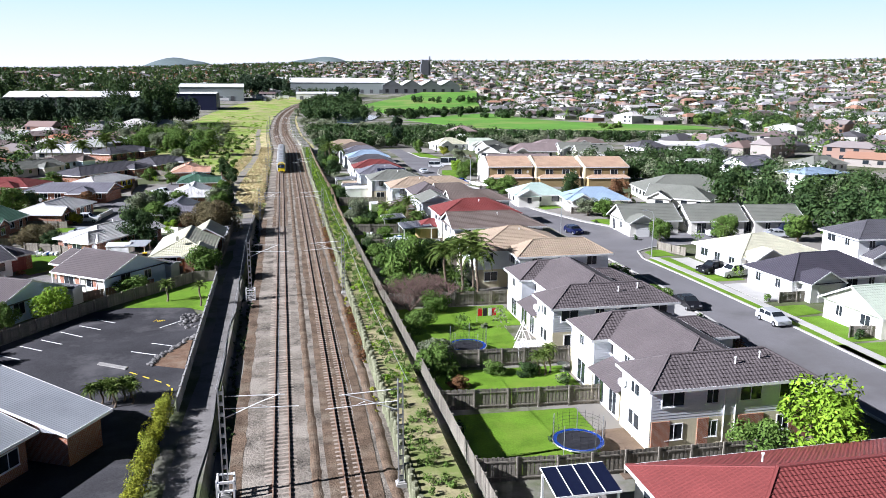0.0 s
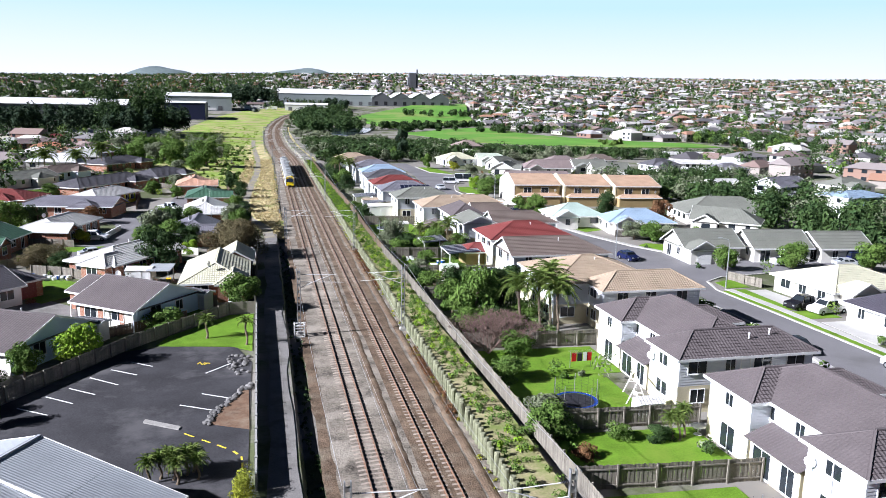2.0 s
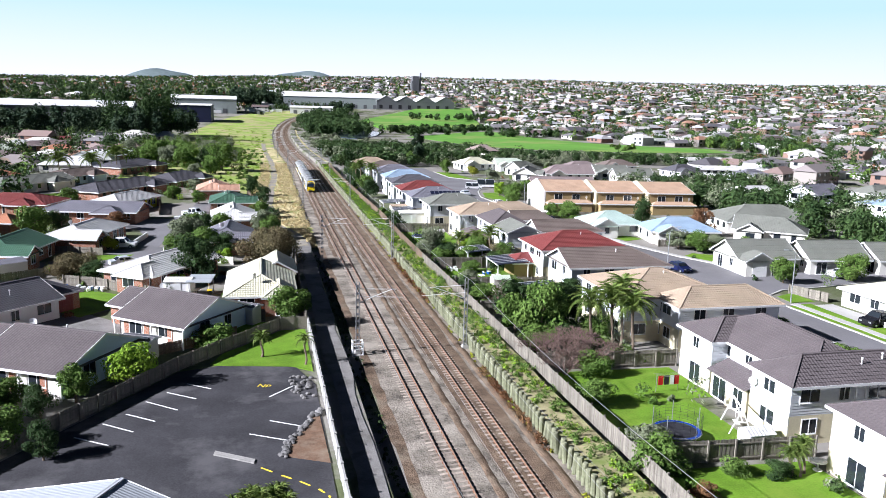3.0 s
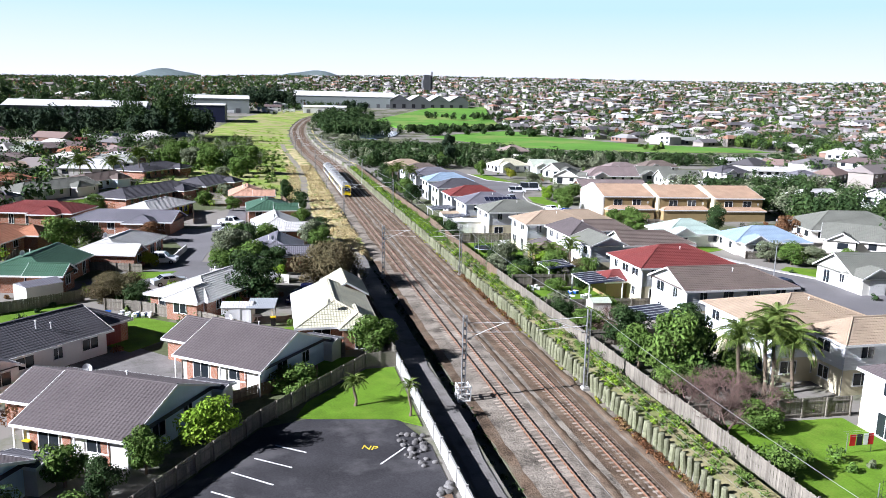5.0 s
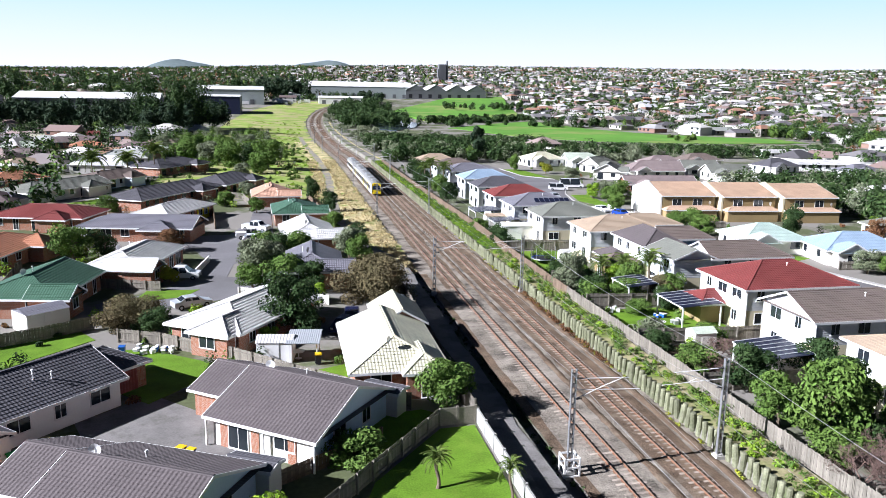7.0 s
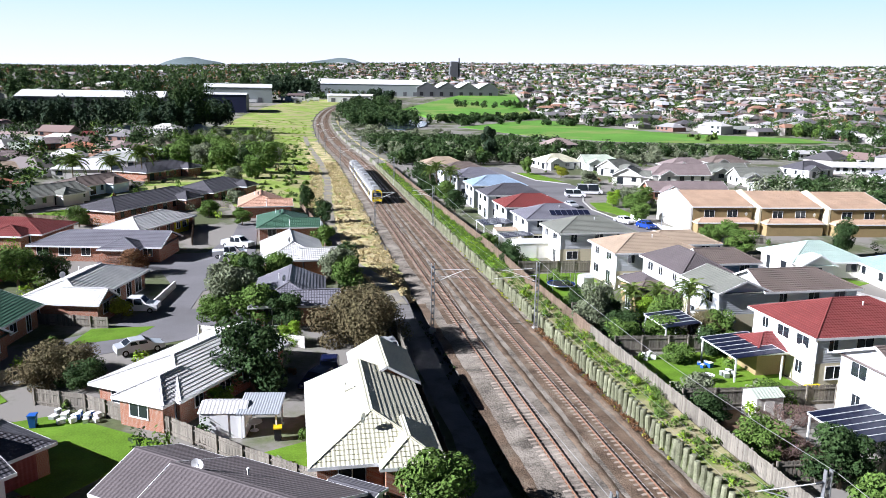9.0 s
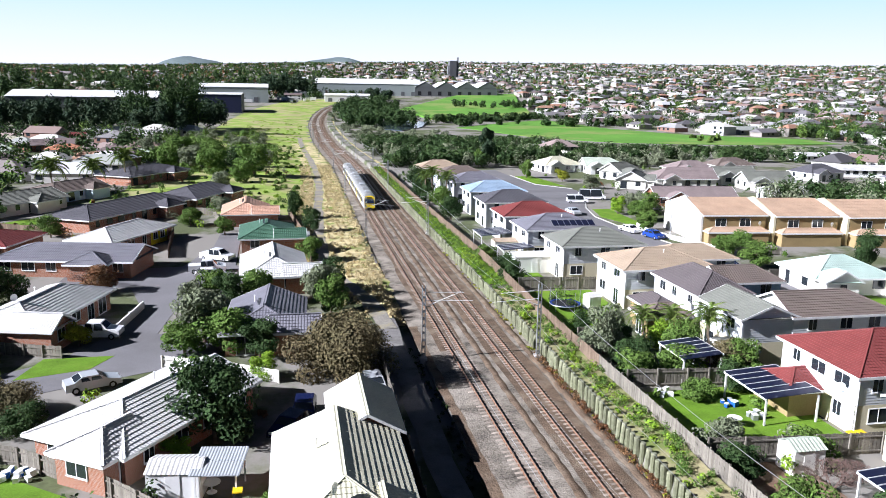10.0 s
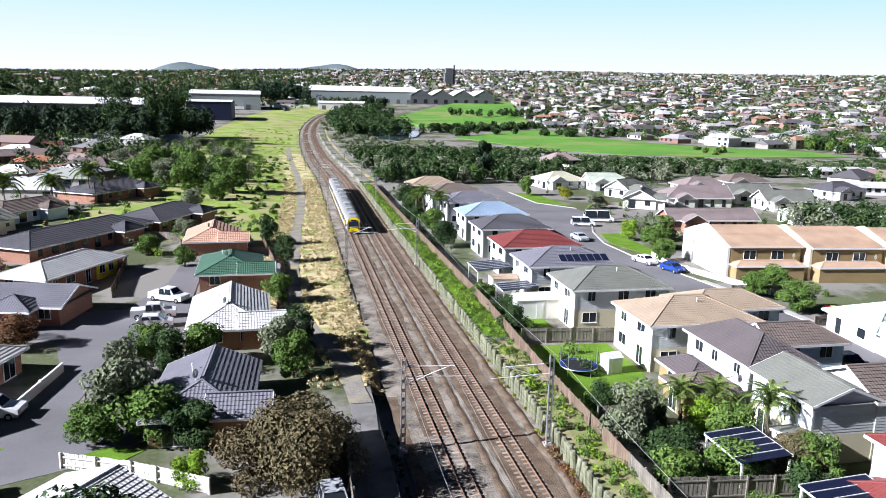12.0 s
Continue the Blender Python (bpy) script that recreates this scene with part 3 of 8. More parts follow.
def train_car(parent, x, y0, length, cab):
    """One carriage; its floor line runs along +y from y0."""
    car = new("carriage")
    car.parent = parent
    car.matrix_basis = pose(x, y0, 0.265)
    hw, floor, top = 1.38, 0.35, 3.35
    sec = [(-hw + 0.12, floor), (hw - 0.12, floor), (hw, floor + 0.25), (hw, 2.6), (hw - 0.08, 3.0), (hw - 0.35, 3.3), (0.55, 3.45), (-0.55, 3.45), (-hw + 0.35, 3.3), (-hw + 0.08, 3.0), (-hw, 2.6), (-hw, floor + 0.25)]
    nose = 1.6 if cab == "front" else 0.0
    tail = length - (1.6 if cab == "rear" else 0.0)
    g = Geo()
    rows = []
    stations = [(nose, 1.0, 0), (tail, 1.0, 0)]
    if cab == "front":
        stations = [(0.15, 0.82, 0.55), (0.7, 0.93, 0.22), (1.6, 1.0, 0)] + stations[1:]
    if cab == "rear":
        stations = stations[:1] + [(tail, 1.0, 0), (length - 0.7, 0.93, 0.22), (length - 0.15, 0.82, 0.55)]
    for yy, k, drop in stations:
        row = []
        for px, pz in sec:
            lean = (pz - 1.2) * 0.25 if pz > 1.2 else 0
            ya = yy
            if cab == "front" and yy < 1.0:
                ya = yy + lean
            if cab == "rear" and yy > length - 1.0:
                ya = yy - lean
            row.append((px * k, ya, pz - drop * max(0, (pz - 2.4)) * 0.6))
        rows.append(row)
    for r0, r1 in zip(rows, rows[1:]):
        for k in range(12):
            j = (k + 1) % 12
            roof = k in (4, 5, 6, 7, 8)
            uv = None
            if roof:
                uv = [(r0[k][0], r0[k][1]), (r0[j][0], r0[j][1]), (r1[j][0], r1[j][1]), (r1[k][0], r1[k][1])]
            g.quad(r0[k], r0[j], r1[j], r1[k], m=1 if roof else 0, uv=uv)
    g.quad(*rows[0][::-1], m=2 if cab == "front" else 0)
    g.quad(*rows[-1], m=2 if cab == "rear" else 0)
    part("body", g, [M_SILVER, M_TROOF, M_TYEL], car, "silver carriage body with a ribbed grey roof")
    span = (tail - nose - 1.2)
    slots = 10
    for i in range(slots):
        ya = nose + 0.6 + span * i / slots
        w = span / slots
        for s in (-1, 1):
            g = Geo()
            xx = s * (hw + 0.012)
            if i in (2, 7):
                g.box(min(xx, s * hw), ya + 0.15, floor + 0.28, max(xx, s * hw), ya + w - 0.25, 2.55)
                d = part("door", g, M_TYEL, car, "yellow sliding door")
                g = Geo()
                x2 = s * (hw + 0.02)
                for q in (0.3, 0.3 + (w - 0.4) / 2):
                    g.box(min(x2, xx), ya + q, 1.35, max(x2, xx), ya + q + (w - 0.4) / 2 - 0.2, 2.4)
                part("door_window", g, M_TGLASS, d)
            else:
                g.box(min(xx, s * hw), ya + 0.12, 1.35, max(xx, s * hw), ya + w - 0.12, 2.35)
                part("window", g, M_TGLASS, car, "dark carriage window")
    for i, (a, b, h) in enumerate(((0.16, 0.24, 0.22), (0.45, 0.52, 0.18), (0.72, 0.84, 0.25))):
        g = Geo()
        g.box(-0.62, length * a, 3.42, 0.62, length * b, 3.42 + h)
        g.box(-0.45, length * a + 0.2, 3.42 + h, 0.45, length * b - 0.2, 3.46 + h)
        part("roof_unit", g, M_SILVER, car, "grey roof air-conditioning unit")
    g = Geo()
    for yy in (3.0, length - 4.0):
        for a in (0, 2.2):
            g.box(-0.62, yy + a - 0.4, -0.0, -0.52, yy + a + 0.4, 0.75)
            g.box(0.52, yy + a - 0.4, -0.0, 0.62, yy + a + 0.4, 0.75)
        g.box(-0.9, yy - 0.5, 0.25, 0.9, yy + 2.7, 0.5)
    g.box(-1.2, 6.5, 0.05, 1.2, length - 6.5, 0.4)
    part("bogie", g, M_DARK, car, "dark wheels and underframe")
    if cab:
        fy = 0.15 if cab == "front" else length - 0.15
        s = 1 if cab == "front" else -1
        g = Geo()
        g.quad((-0.98, fy + s * 0.10, 1.45), (0.98, fy + s * 0.10, 1.45), (0.9, fy + s * 0.36, 2.45), (-0.9, fy + s * 0.36, 2.45))
        for k in range(len(g.v)):
            g.v[k] = (g.v[k][0], g.v[k][1] - s * 0.06, g.v[k][2])
        part("windscreen", g, M_TGLASS, car, "dark blue windscreen")
        g = Geo()
        g.box(-0.55, fy - 0.02 + s * 0.36, 2.52, 0.55, fy + 0.02 + s * 0.36, 2.8)
        part("destination_sign", g, M_DARK, car, "dark destination sign")
        for hx in (-0.9, 0.9):
            g = Geo()
            g.box(hx - 0.14, fy - s * 0.03 - 0.02, 0.95, hx + 0.14, fy - s * 0.03 + 0.02, 1.25)
            part("headlight", g, M_DARK, car, "dark headlight cluster")
        g = Geo()
        g.box(-0.45, fy - 0.35, 0.15, 0.45, fy + 0.35, 0.5)
        g.box(-0.12, fy - s * 0.5 - 0.12, 0.25, 0.12, fy - s * 0.5 + 0.12, 0.45)
        part("coupler", g, M_DARK, car, "black coupler below the nose")
    return car


train = thing("passenger_train", pose(0, 0, 0), "silver and yellow three-car electric train on the track", "train")
train_car(train, TRACKS[0] + 0.1, 243.0, 24.3, "front")
train_car(train, TRACKS[0] + 0.15, 267.7, 23.5, "")
train_car(train, TRACKS[0] + 0.2, 291.6, 24.3, "rear")
g = Geo()
for a in (0, 1):
    g.tube([(-0.5 + a, 271.2, 3.85), (-0.35 + 0.7 * a, 272.4, 4.5), (-0.5 + a, 273.4, 4.9)], [0.03] * 3, 5)
g.box(-0.8, 273.35, 4.88, 0.8, 273.5, 4.93)
part("pantograph", g, M_METAL, train, "raised pantograph", pose(TRACKS[0] + 0.15, 0, 0))


# ---- fences and walls ----
def paling_fence(pts, height, label, mat=M_FENCE, z=None, board=0.16, group="paling fences", step_posts=2.4, lean=0.04, seed=2, panels=False):
    """Posts, rails and overlapping boards along a run of points."""
    rng = random.Random(seed)
    x0, y0 = pts[0]
    t = thing("fence", pose(x0, y0, 0), label, "fence", group)
    boards = Geo()
    for (ax, ay), (bx, by) in zip(pts, pts[1:]):
        a, b = Vector((ax - x0, ay - y0, 0)), Vector((bx - x0, by - y0, 0))
        d = b - a
        ln = d.length
        d.normalize()
        nrm = Vector((-d.y, d.x, 0))
        zbase = lambda p: (land(p.x + x0, p.y + y0) if z is None else z) - 0.05
        n = max(1, int(ln / board))
        for i in range(n):
            p = a + d * (ln * (i + 0.5) / n)
            zz = zbase(p)
            h = height + rng.uniform(-0.04, 0.04)
            w = ln / n * 0.47
            o = nrm * (0.012 if i % 2 else -0.006)
            e = [p - d * w + o, p + d * w + o]
            tl = rng.uniform(-lean, lean) * 0.3
            tp = Vector((0, 0, h))
            th = nrm * 0.02
            q = [e[0], e[1], e[0] + tp + d * tl, e[1] + tp + d * tl]
            for k in range(4):
                q[k] = q[k] + Vector((0, 0, zz))
            boards.quad(q[0] + th, q[2] + th, q[3] + th, q[1] + th)
            boards.quad(q[0], q[1], q[3], q[2])
            boards.quad(q[2], q[3], q[3] + th, q[2] + th)
        m = max(1, round(ln / step_posts))
        for i in range(m + 1):
            p = a + d * (ln * i / m) - nrm * 0.09
            g = Geo()
            zz = zbase(p)
            g.box(-0.06, -0.06, 0, 0.06, 0.06, height + 0.06)
            part("post", g, mat, t, m=Matrix.Translation((p.x, p.y, zz)) @ pose(0, 0, 0, 0, 0, math.degrees(math.atan2(d.y, d.x))))
        for zz in (0.35, height - 0.3):
            p, q = a - nrm * 0.05, b - nrm * 0.05
            rails = Geo()
            rails.beam((p.x, p.y, zbase(p) + zz), (q.x, q.y, zbase(q) + zz), 0.05, 0.1)
            part("rail", rails, mat, t)
    tagged(part("paling", boards, mat, t), kind="stuff")
    return t


def concrete_wall(pts, height, mat, label, z, thick=0.16, name="boundary_wall", cap=True, panel=2.4):
    x0, y0 = pts[0]
    t = thing(name, pose(x0, y0, z), label, "wall", kind="structure")
    for (ax, ay), (bx, by) in zip(pts, pts[1:]):
        d = Vector((bx - ax, by - ay, 0))
        n = max(1, round(d.length / panel))
        yaw = math.degrees(math.atan2(d.y, d.x))
        w = d.length / n
        for i in range(n):
            g = Geo()
            g.box(0.06, -thick / 2, 0, w - 0.06, thick / 2, height - 0.05)
            p = Vector((ax - x0, ay - y0, 0)) + d * (i / n)
            part("panel", g, mat, t, m=pose(p.x, p.y, 0, 0, 0, yaw))
            g = Geo()
            g.box(-0.09, -thick / 2 - 0.04, 0, 0.09, thick / 2 + 0.04, height + 0.06)
            part("post", g, mat, t, m=pose(p.x, p.y, 0, 0, 0, yaw))
    return t


concrete_wall([(-11.05, 106.0), (-10.8, 62)], 1.3, M_WALLC, "pale concrete panel wall beside the railway", G0, thick=0.14)
paling_fence([(-14.2, 105.9), (-24.0, 93.6), (-30.5, 83.0), (-38, 71)][::-1], 1.5, "weathered grey timber fence with posts round the car park", z=G0, board=0.2, step_posts=2.0, seed=41)
concrete_wall([(-11.2, 106.0), (-14.2, 105.9)], 1.5, M_FENCE, "short weathered panel fence", G0, thick=0.08, name="panel_fence", panel=1.5)

# timber crib wall of round posts along the line
crib = thing("retaining_wall", pose(6.15, 0, 0), "weathered round timber posts holding the bank beside the railway", "retaining wall", kind="structure")
rng = random.Random(11)
POSTS = []
for v in range(4):
    g = Geo()
    r = (0.25, 0.23, 0.27, 0.24)[v]
    g.tube([(0, 0, -0.15), (0.03, 0, 0.9), (0.07, 0, 1.62), (0.075, 0, 1.7)], [r, r * 0.98, r * 0.93, r * 0.78], 9)
    POSTS.append(g.mesh("post", M_POST, smooth=False))
g = Geo()
for i in range(8):
    g.box(0.16, 20, 0.02 + i * 0.17, 0.24, 330, 0.18 + i * 0.17)
part("board_backing", g, M_POST, crib, "dark horizontal boards behind the posts")
y = 30.0
while y < 325:
    part("post", POSTS[rng.randrange(4)], M_POST, crib, m=pose(rng.uniform(-0.04, 0.04), y, rng.uniform(-0.12, 0.1), rng.uniform(-2, 2), rng.uniform(-2, 4), rng.uniform(0, 360)))
    y += 0.86

paling_fence([(10.6, 30), (10.3, 58), (10.0, 90)], 1.5, "grey weathered paling fence along the railway bank", z=1.15, seed=5)
paling_fence([(9.9, 90), (9.6, 118), (9.3, 140)], 1.5, "grey weathered paling fence along the railway bank", z=1.15, seed=6)
paling_fence([(9.3, 140), (9.2, 160), (9.6, 182)], 1.5, "brown stained paling fence along the railway bank", M_FENCEB, z=1.15, seed=7)
paling_fence([(9.6, 182), (9.2, 215), (8.8, 262), (9.0, 320)], 1.6, "brown weathered paling fence along the railway bank", M_FENCEB, z=1.15, seed=8, board=0.25)

# garden fences between the two-storey houses
for k, (yy, x1) in enumerate(((45.5, 33), (57.5, 23.8), (67.2, 24.8), (88, 25), (108.5, 23), (121.5, 24), (135.5, 22), (148, 16), (170, 21))):
    paling_fence([(10.4, yy + 0.6), (16, yy), (x1, yy - 0.6)], 1.8, "grey weathered garden paling fence", seed=20 + k)
paling_fence([(-42.5, 131), (-38.1, 129), (-30.8, 123.5), (-25.1, 117.8), (-15.8, 109.4)], 1.5, "grey weathered paling fence behind the brick units", seed=31)
paling_fence([(-57, 129), (-50, 133), (-46, 136)], 1.5, "dark weathered paling fence", seed=32)
paling_fence([(-52.6, 155.3), (-47, 153.5), (-41.3, 151.5)], 1.3, "grey weathered paling fence in front of the garden", seed=33)
paling_fence([(-31.4, 147.5), (-26.2, 145.4), (-20.5, 142)], 1.25, "pale whitewashed paling fence beside the drive", M_OFFWHITE, seed=34)
paling_fence([(-26.5, 98.5), (-22.0, 101.5), (-19.0, 104)], 1.2, "brown timber garden fence", M_FENCEB, seed=35)
concrete_wall([(-37.9, 158.5), (-36.7, 168.2)], 1.0, M_WHITE, "low white garden wall beside the drive", G0, thick=0.2, name="garden_wall", panel=5)
concrete_wall([(52.5, 187), (46.5, 206), (47.5, 214)], 0.9, M_WHITE, "low white wall along the pavement", G0, thick=0.2, name="garden_wall", panel=4)
for k, run in enumerate(([(-33, 226), (-35, 236), (-44, 240)], [(-17, 170), (-16.5, 190), (-17.5, 215), (-20, 236)], [(-62, 180), (-58, 196)], [(-58, 216), (-74, 224)], [(-60, 150), (-62, 166)], [(-38, 196), (-40, 216)], [(-84, 208), (-92, 232)])):
    paling_fence(run, 1.5, "weathered timber fence between the western gardens", (M_FENCE, M_FENCEB)[k % 2], seed=60 + k, board=0.3)
for k, run in enumerate(([(57, 68), (66, 66)], [(58, 81.5), (75, 81.5)], [(76, 84), (76, 108)], [(58, 113.5), (60, 108)], [(57, 150), (70, 148), (80, 142)], [(48.5, 172), (62, 172)], [(47, 188), (60, 186)], [(60, 224), (64, 246)])):
    paling_fence(run, 1.4, "grey timber fence between the street gardens", M_FENCE, seed=80 + k, board=0.3)
paling_fence([(-11.3, 106.2), (-11.2, 128), (-11.0, 150)], 2.1, "dark weathered paling fence behind the cream-roofed house", M_FENCE, z=G0 - 0.1, seed=95)


sheet("lawn", [(11.2, 68.8), (21.8, 68.8), (21.8, 82.5), (11.2, 82.5)], G0 + 0.03, M_GRASS, "mown back lawn round the trampoline", "lawn")


# ---- roads, car park and lawns ----
sheet("road", [(44.8, 20), (53.2, 20), (53.4, 80), (53.0, 96), (52.4, 108), (54, 113), (58, 115.5), (66, 116.5), (90, 121), (110, 124), (110, 131), (88, 129), (70, 126.5), (60, 131), (55.5, 140), (51.5, 153), (49.3, 165), (48.2, 182), (46.2, 196), (43.8, 212), (43.4, 226), (46, 238), (55, 262), (55, 270), (47.5, 280), (46.5, 302), (46, 318), (40, 318), (40.5, 300), (40.5, 280), (38.8, 250), (38.2, 225), (38.5, 205), (40, 185), (42, 165), (45, 150), (47.5, 135), (47.2, 116), (47.5, 100), (47.5, 90), (44.9, 72)], G0 + 0.03, M_ROAD, "grey asphalt suburban street", "road")


def kerb(pts, label="pale concrete kerb along the street", w=0.3):
    t = thing("kerb", pose(0, 0, G0), label, "kerb", "kerbs", "structure")
    for p, q in zip(pts, pts[1:]):
        g = Geo()
        d = (Vector((*q, 0)) - Vector((*p, 0)))
        n = max(1, round(d.length / 6))
        for i in range(n):
            a = Vector((*p, 0)) + d * (i / n)
            b = Vector((*p, 0)) + d * ((i + 0.995) / n)
            g.beam((a.x, a.y, 0.08), (b.x, b.y, 0.08), w, 0.14)
        part("kerb_stone", g, M_CONC, t)
    return t


kerb([(53.4, 20), (53.6, 80), (53.2, 96), (52.6, 107.5), (54.1, 112.6), (58, 115.1), (66, 116.1), (90, 120.6)])
kerb([(88, 129.4), (70, 126.9), (60.3, 131.3), (55.8, 140), (51.8, 153), (49.6, 165), (48.5, 182), (46.5, 196), (44.1, 212), (43.7, 226), (46.3, 238), (55.3, 262)])
kerb([(44.6, 40), (44.7, 72), (47.3, 90), (47.2, 116)])
kerb([(55, 270.3), (47.8, 280.3), (46.8, 302)])
sheet("pavement", [(54.6, 20), (56.0, 20), (56.2, 80), (55.8, 97), (55.2, 108), (54.0, 108), (54.6, 96), (55.0, 80)], G0 + 0.06, M_CONC, "pale concrete footpath", "pavement")
sheet("pavement", [(60.5, 133), (56.8, 141), (52.9, 154), (50.8, 166), (49.6, 182), (47.6, 196), (46.2, 196), (48.6, 182), (49.9, 165), (52, 153.5), (55.9, 140.4), (59.8, 132)], G0 + 0.07, M_CONC, "pale concrete footpath", "pavement")
for pts in ([(53.9, 60), (60.5, 60), (60.5, 66), (53.9, 66)], [(56.4, 76), (60.5, 76.5), (60.5, 80), (56.4, 80)], [(56, 92.5), (60.5, 92.5), (60, 96), (56, 96)], [(54.8, 108.5), (58.5, 108.5), (58.5, 113.5), (55, 112)],
            [(61, 133), (57.5, 141), (60, 143), (75, 134), (70, 128.5)], [(53.5, 156), (51.5, 167), (54.5, 168), (58, 158)], [(48, 212), (45, 226), (47, 236), (51, 236), (50, 214)], [(48.4, 281), (47.4, 300), (53, 300), (55, 276)]):
    sheet("lawn", pts, G0 + 0.05, M_GRASS, "mown green front lawn beside the street", "lawn")
for pts in ([(53.65, 20), (54.55, 20), (54.95, 80), (54.5, 96), (53.95, 107), (53.0, 107), (53.4, 96), (53.75, 80)], [(56.3, 66.6), (60.2, 66.6), (60.2, 75.4), (56.4, 75.4)], [(56.1, 96.6), (57.0, 96.6), (57.0, 107.6), (55.4, 107.6)]):
    sheet("grass_verge", pts, G0 + 0.05, M_GRASS, "mown grass verge beside the footpath", "grass verge")
for pts in ([(56.3, 82), (60, 82), (60, 91), (56.3, 91)], [(57, 97), (60.5, 97), (60, 107), (57, 107)], [(36.5, 54), (44.6, 54), (44.6, 66), (36.5, 66)], [(36.5, 74), (46, 74), (46.8, 86), (36.5, 86)]):
    sheet("driveway", pts, G0 + 0.04, M_CONC, "pale concrete driveway", "driveway")
sheet("car_park", [(-11.4, 88), (-13, 93), (-20.3, 94.4), (-24, 93.2), (-30.4, 82.6), (-37.5, 71), (-40, 60), (-30, 40), (-11.4, 40)], G0 + 0.03, M_ASPHALT, "dark asphalt car park with painted bays", "car park")
for (ax, ay), (bx, by) in (((-17.2, 78.0), (-14.1, 76.2)), ((-15.6, 80.3), (-12.6, 78.5)), ((-15.6, 85.5), (-13.3, 88.0)), ((-22.9, 89.9), (-20.7, 88.3)), ((-24.4, 88), (-21.8, 86.1)), ((-25.9, 86.1), (-23.1, 83.8)), ((-27.1, 83.6), (-24.6, 81.7)), ((-28.6, 81.9), (-26.0, 79.9)), ((-30.2, 79.6), (-27.4, 77.7))):
    g = Geo()
    g.beam((ax, ay, G0 + 0.04), (bx, by, G0 + 0.04), 0.13, 0.012)
    tagged(part("parking_line", g, M_LINE), "white painted parking bay line", "road marking", "parking bay lines", "structure")
sheet("lawn", [(-11.4, 105.5), (-14.2, 105.3), (-20.2, 97.8), (-21.2, 94.8), (-19.6, 94.2), (-13.5, 93.2), (-11.4, 91.5)], G0 + 0.06, M_GRASS, "bright green lawn wedge beside the car park", "lawn")
sheet("garden_bed", [(-11.4, 72), (-14.6, 73.6), (-13.4, 77.2), (-11.6, 82)], G0 + 0.07, M_SOIL, "bark mulch garden bed edged with rocks", "garden bed")
sheet("traffic_island", [(-19.7, 74.7), (-19.6, 75.3), (-16.7, 73.4), (-16.8, 72.8)], G0 + 0.12, M_CONCD, "concrete kerbed island in the car park", "kerb island")
for (ax, ay), (bx, by) in zip([(-16.3, 72.1), (-14.9, 70.7), (-13.7, 69.6), (-12.5, 68.3), (-11.9, 67.3), (-11.8, 66.3)], [(-14.9, 70.7), (-13.7, 69.6), (-12.5, 68.3), (-11.9, 67.3), (-11.8, 66.3), (-11.8, 64.9)]):
    g = Geo()
    g.beam((ax, ay, G0 + 0.045), (ax + (bx - ax) * 0.55, ay + (by - ay) * 0.55, G0 + 0.045), 0.14, 0.012)
    tagged(part("yellow_dash", g, M_YLINE), "yellow painted dash on asphalt", "road marking", "yellow dashes", "structure")
# the painted letters NP on the asphalt
fc = bpy.data.curves.new("np_letters", "FONT")
fc.body = "NP"
fc.size = 0.95
fc.extrude = 0.004
np_ob = new("painted_letters", fc)
np_ob.matrix_basis = pose(-16.7, 88.2, G0 + 0.045, 0, 0, -22)
fc.materials.append(M_YLINE)
tagged(np_ob, "yellow painted letters on the asphalt", "road marking", kind="structure")
rng = random.Random(8)
ROCKS = []
for v in range(3):
    bm = bmesh.new()
    bmesh.ops.create_icosphere(bm, subdivisions=2, radius=0.4)
    for q in bm.verts:
        q.co *= 1 + 0.35 * noise.noise(q.co * 2.3 + Vector((v * 7, 0, 0)))
        q.co.z *= 0.65
    me = bpy.data.meshes.new("rock")
    bm.to_mesh(me)
    bm.free()
    me.materials.append(M_ROCK)
    ROCKS.append(me)
for i in range(96):
    if i < 60:
        t = i / 59
        x, y = (-14.8 + 1.2 * t * 1.0, 73.6 + 4.2 * t) if t < 0.5 else (-14.2 + 2.6 * (t - 0.5) * 2, 75.7 + 6 * (t - 0.5) * 2)
    else:
        x, y = rng.uniform(-13.6, -11.8), rng.uniform(84.5, 90)
    s = rng.uniform(0.3, 0.75)
    ob = new("rock", ROCKS[i % 3])
    ob.matrix_basis = pose(x + rng.uniform(-0.3, 0.3), y + rng.uniform(-0.3, 0.3), G0 + 0.12, 0, 0, rng.uniform(0, 360)) @ Matrix.Diagonal((s, s, s, 1))
    tagged(ob, "rough grey basalt garden rock", "rock", "garden edging rocks")
# left-hand cul-de-sac and drives
sheet("road", [(-24.5, 153), (-30, 147.6), (-39.5, 143.2), (-46, 140), (-48, 146), (-41.5, 151), (-38.5, 158), (-37.5, 170), (-40, 178), (-50, 180), (-50, 187), (-42, 189), (-35, 190), (-32, 204), (-31.8, 216), (-28.2, 216), (-27.5, 190), (-25.5, 184), (-25.0, 176), (-28, 172), (-33, 166), (-33.5, 158), (-27, 156)], G0 + 0.03, M_ROAD, "grey asphalt shared drive between the units", "road")
sheet("driveway", [(-34, 101), (-28, 104.6), (-33, 112), (-37, 116), (-42, 111), (-39, 104)], G0 + 0.03, M_PATH, "grey concrete drive between the brick units", "driveway")
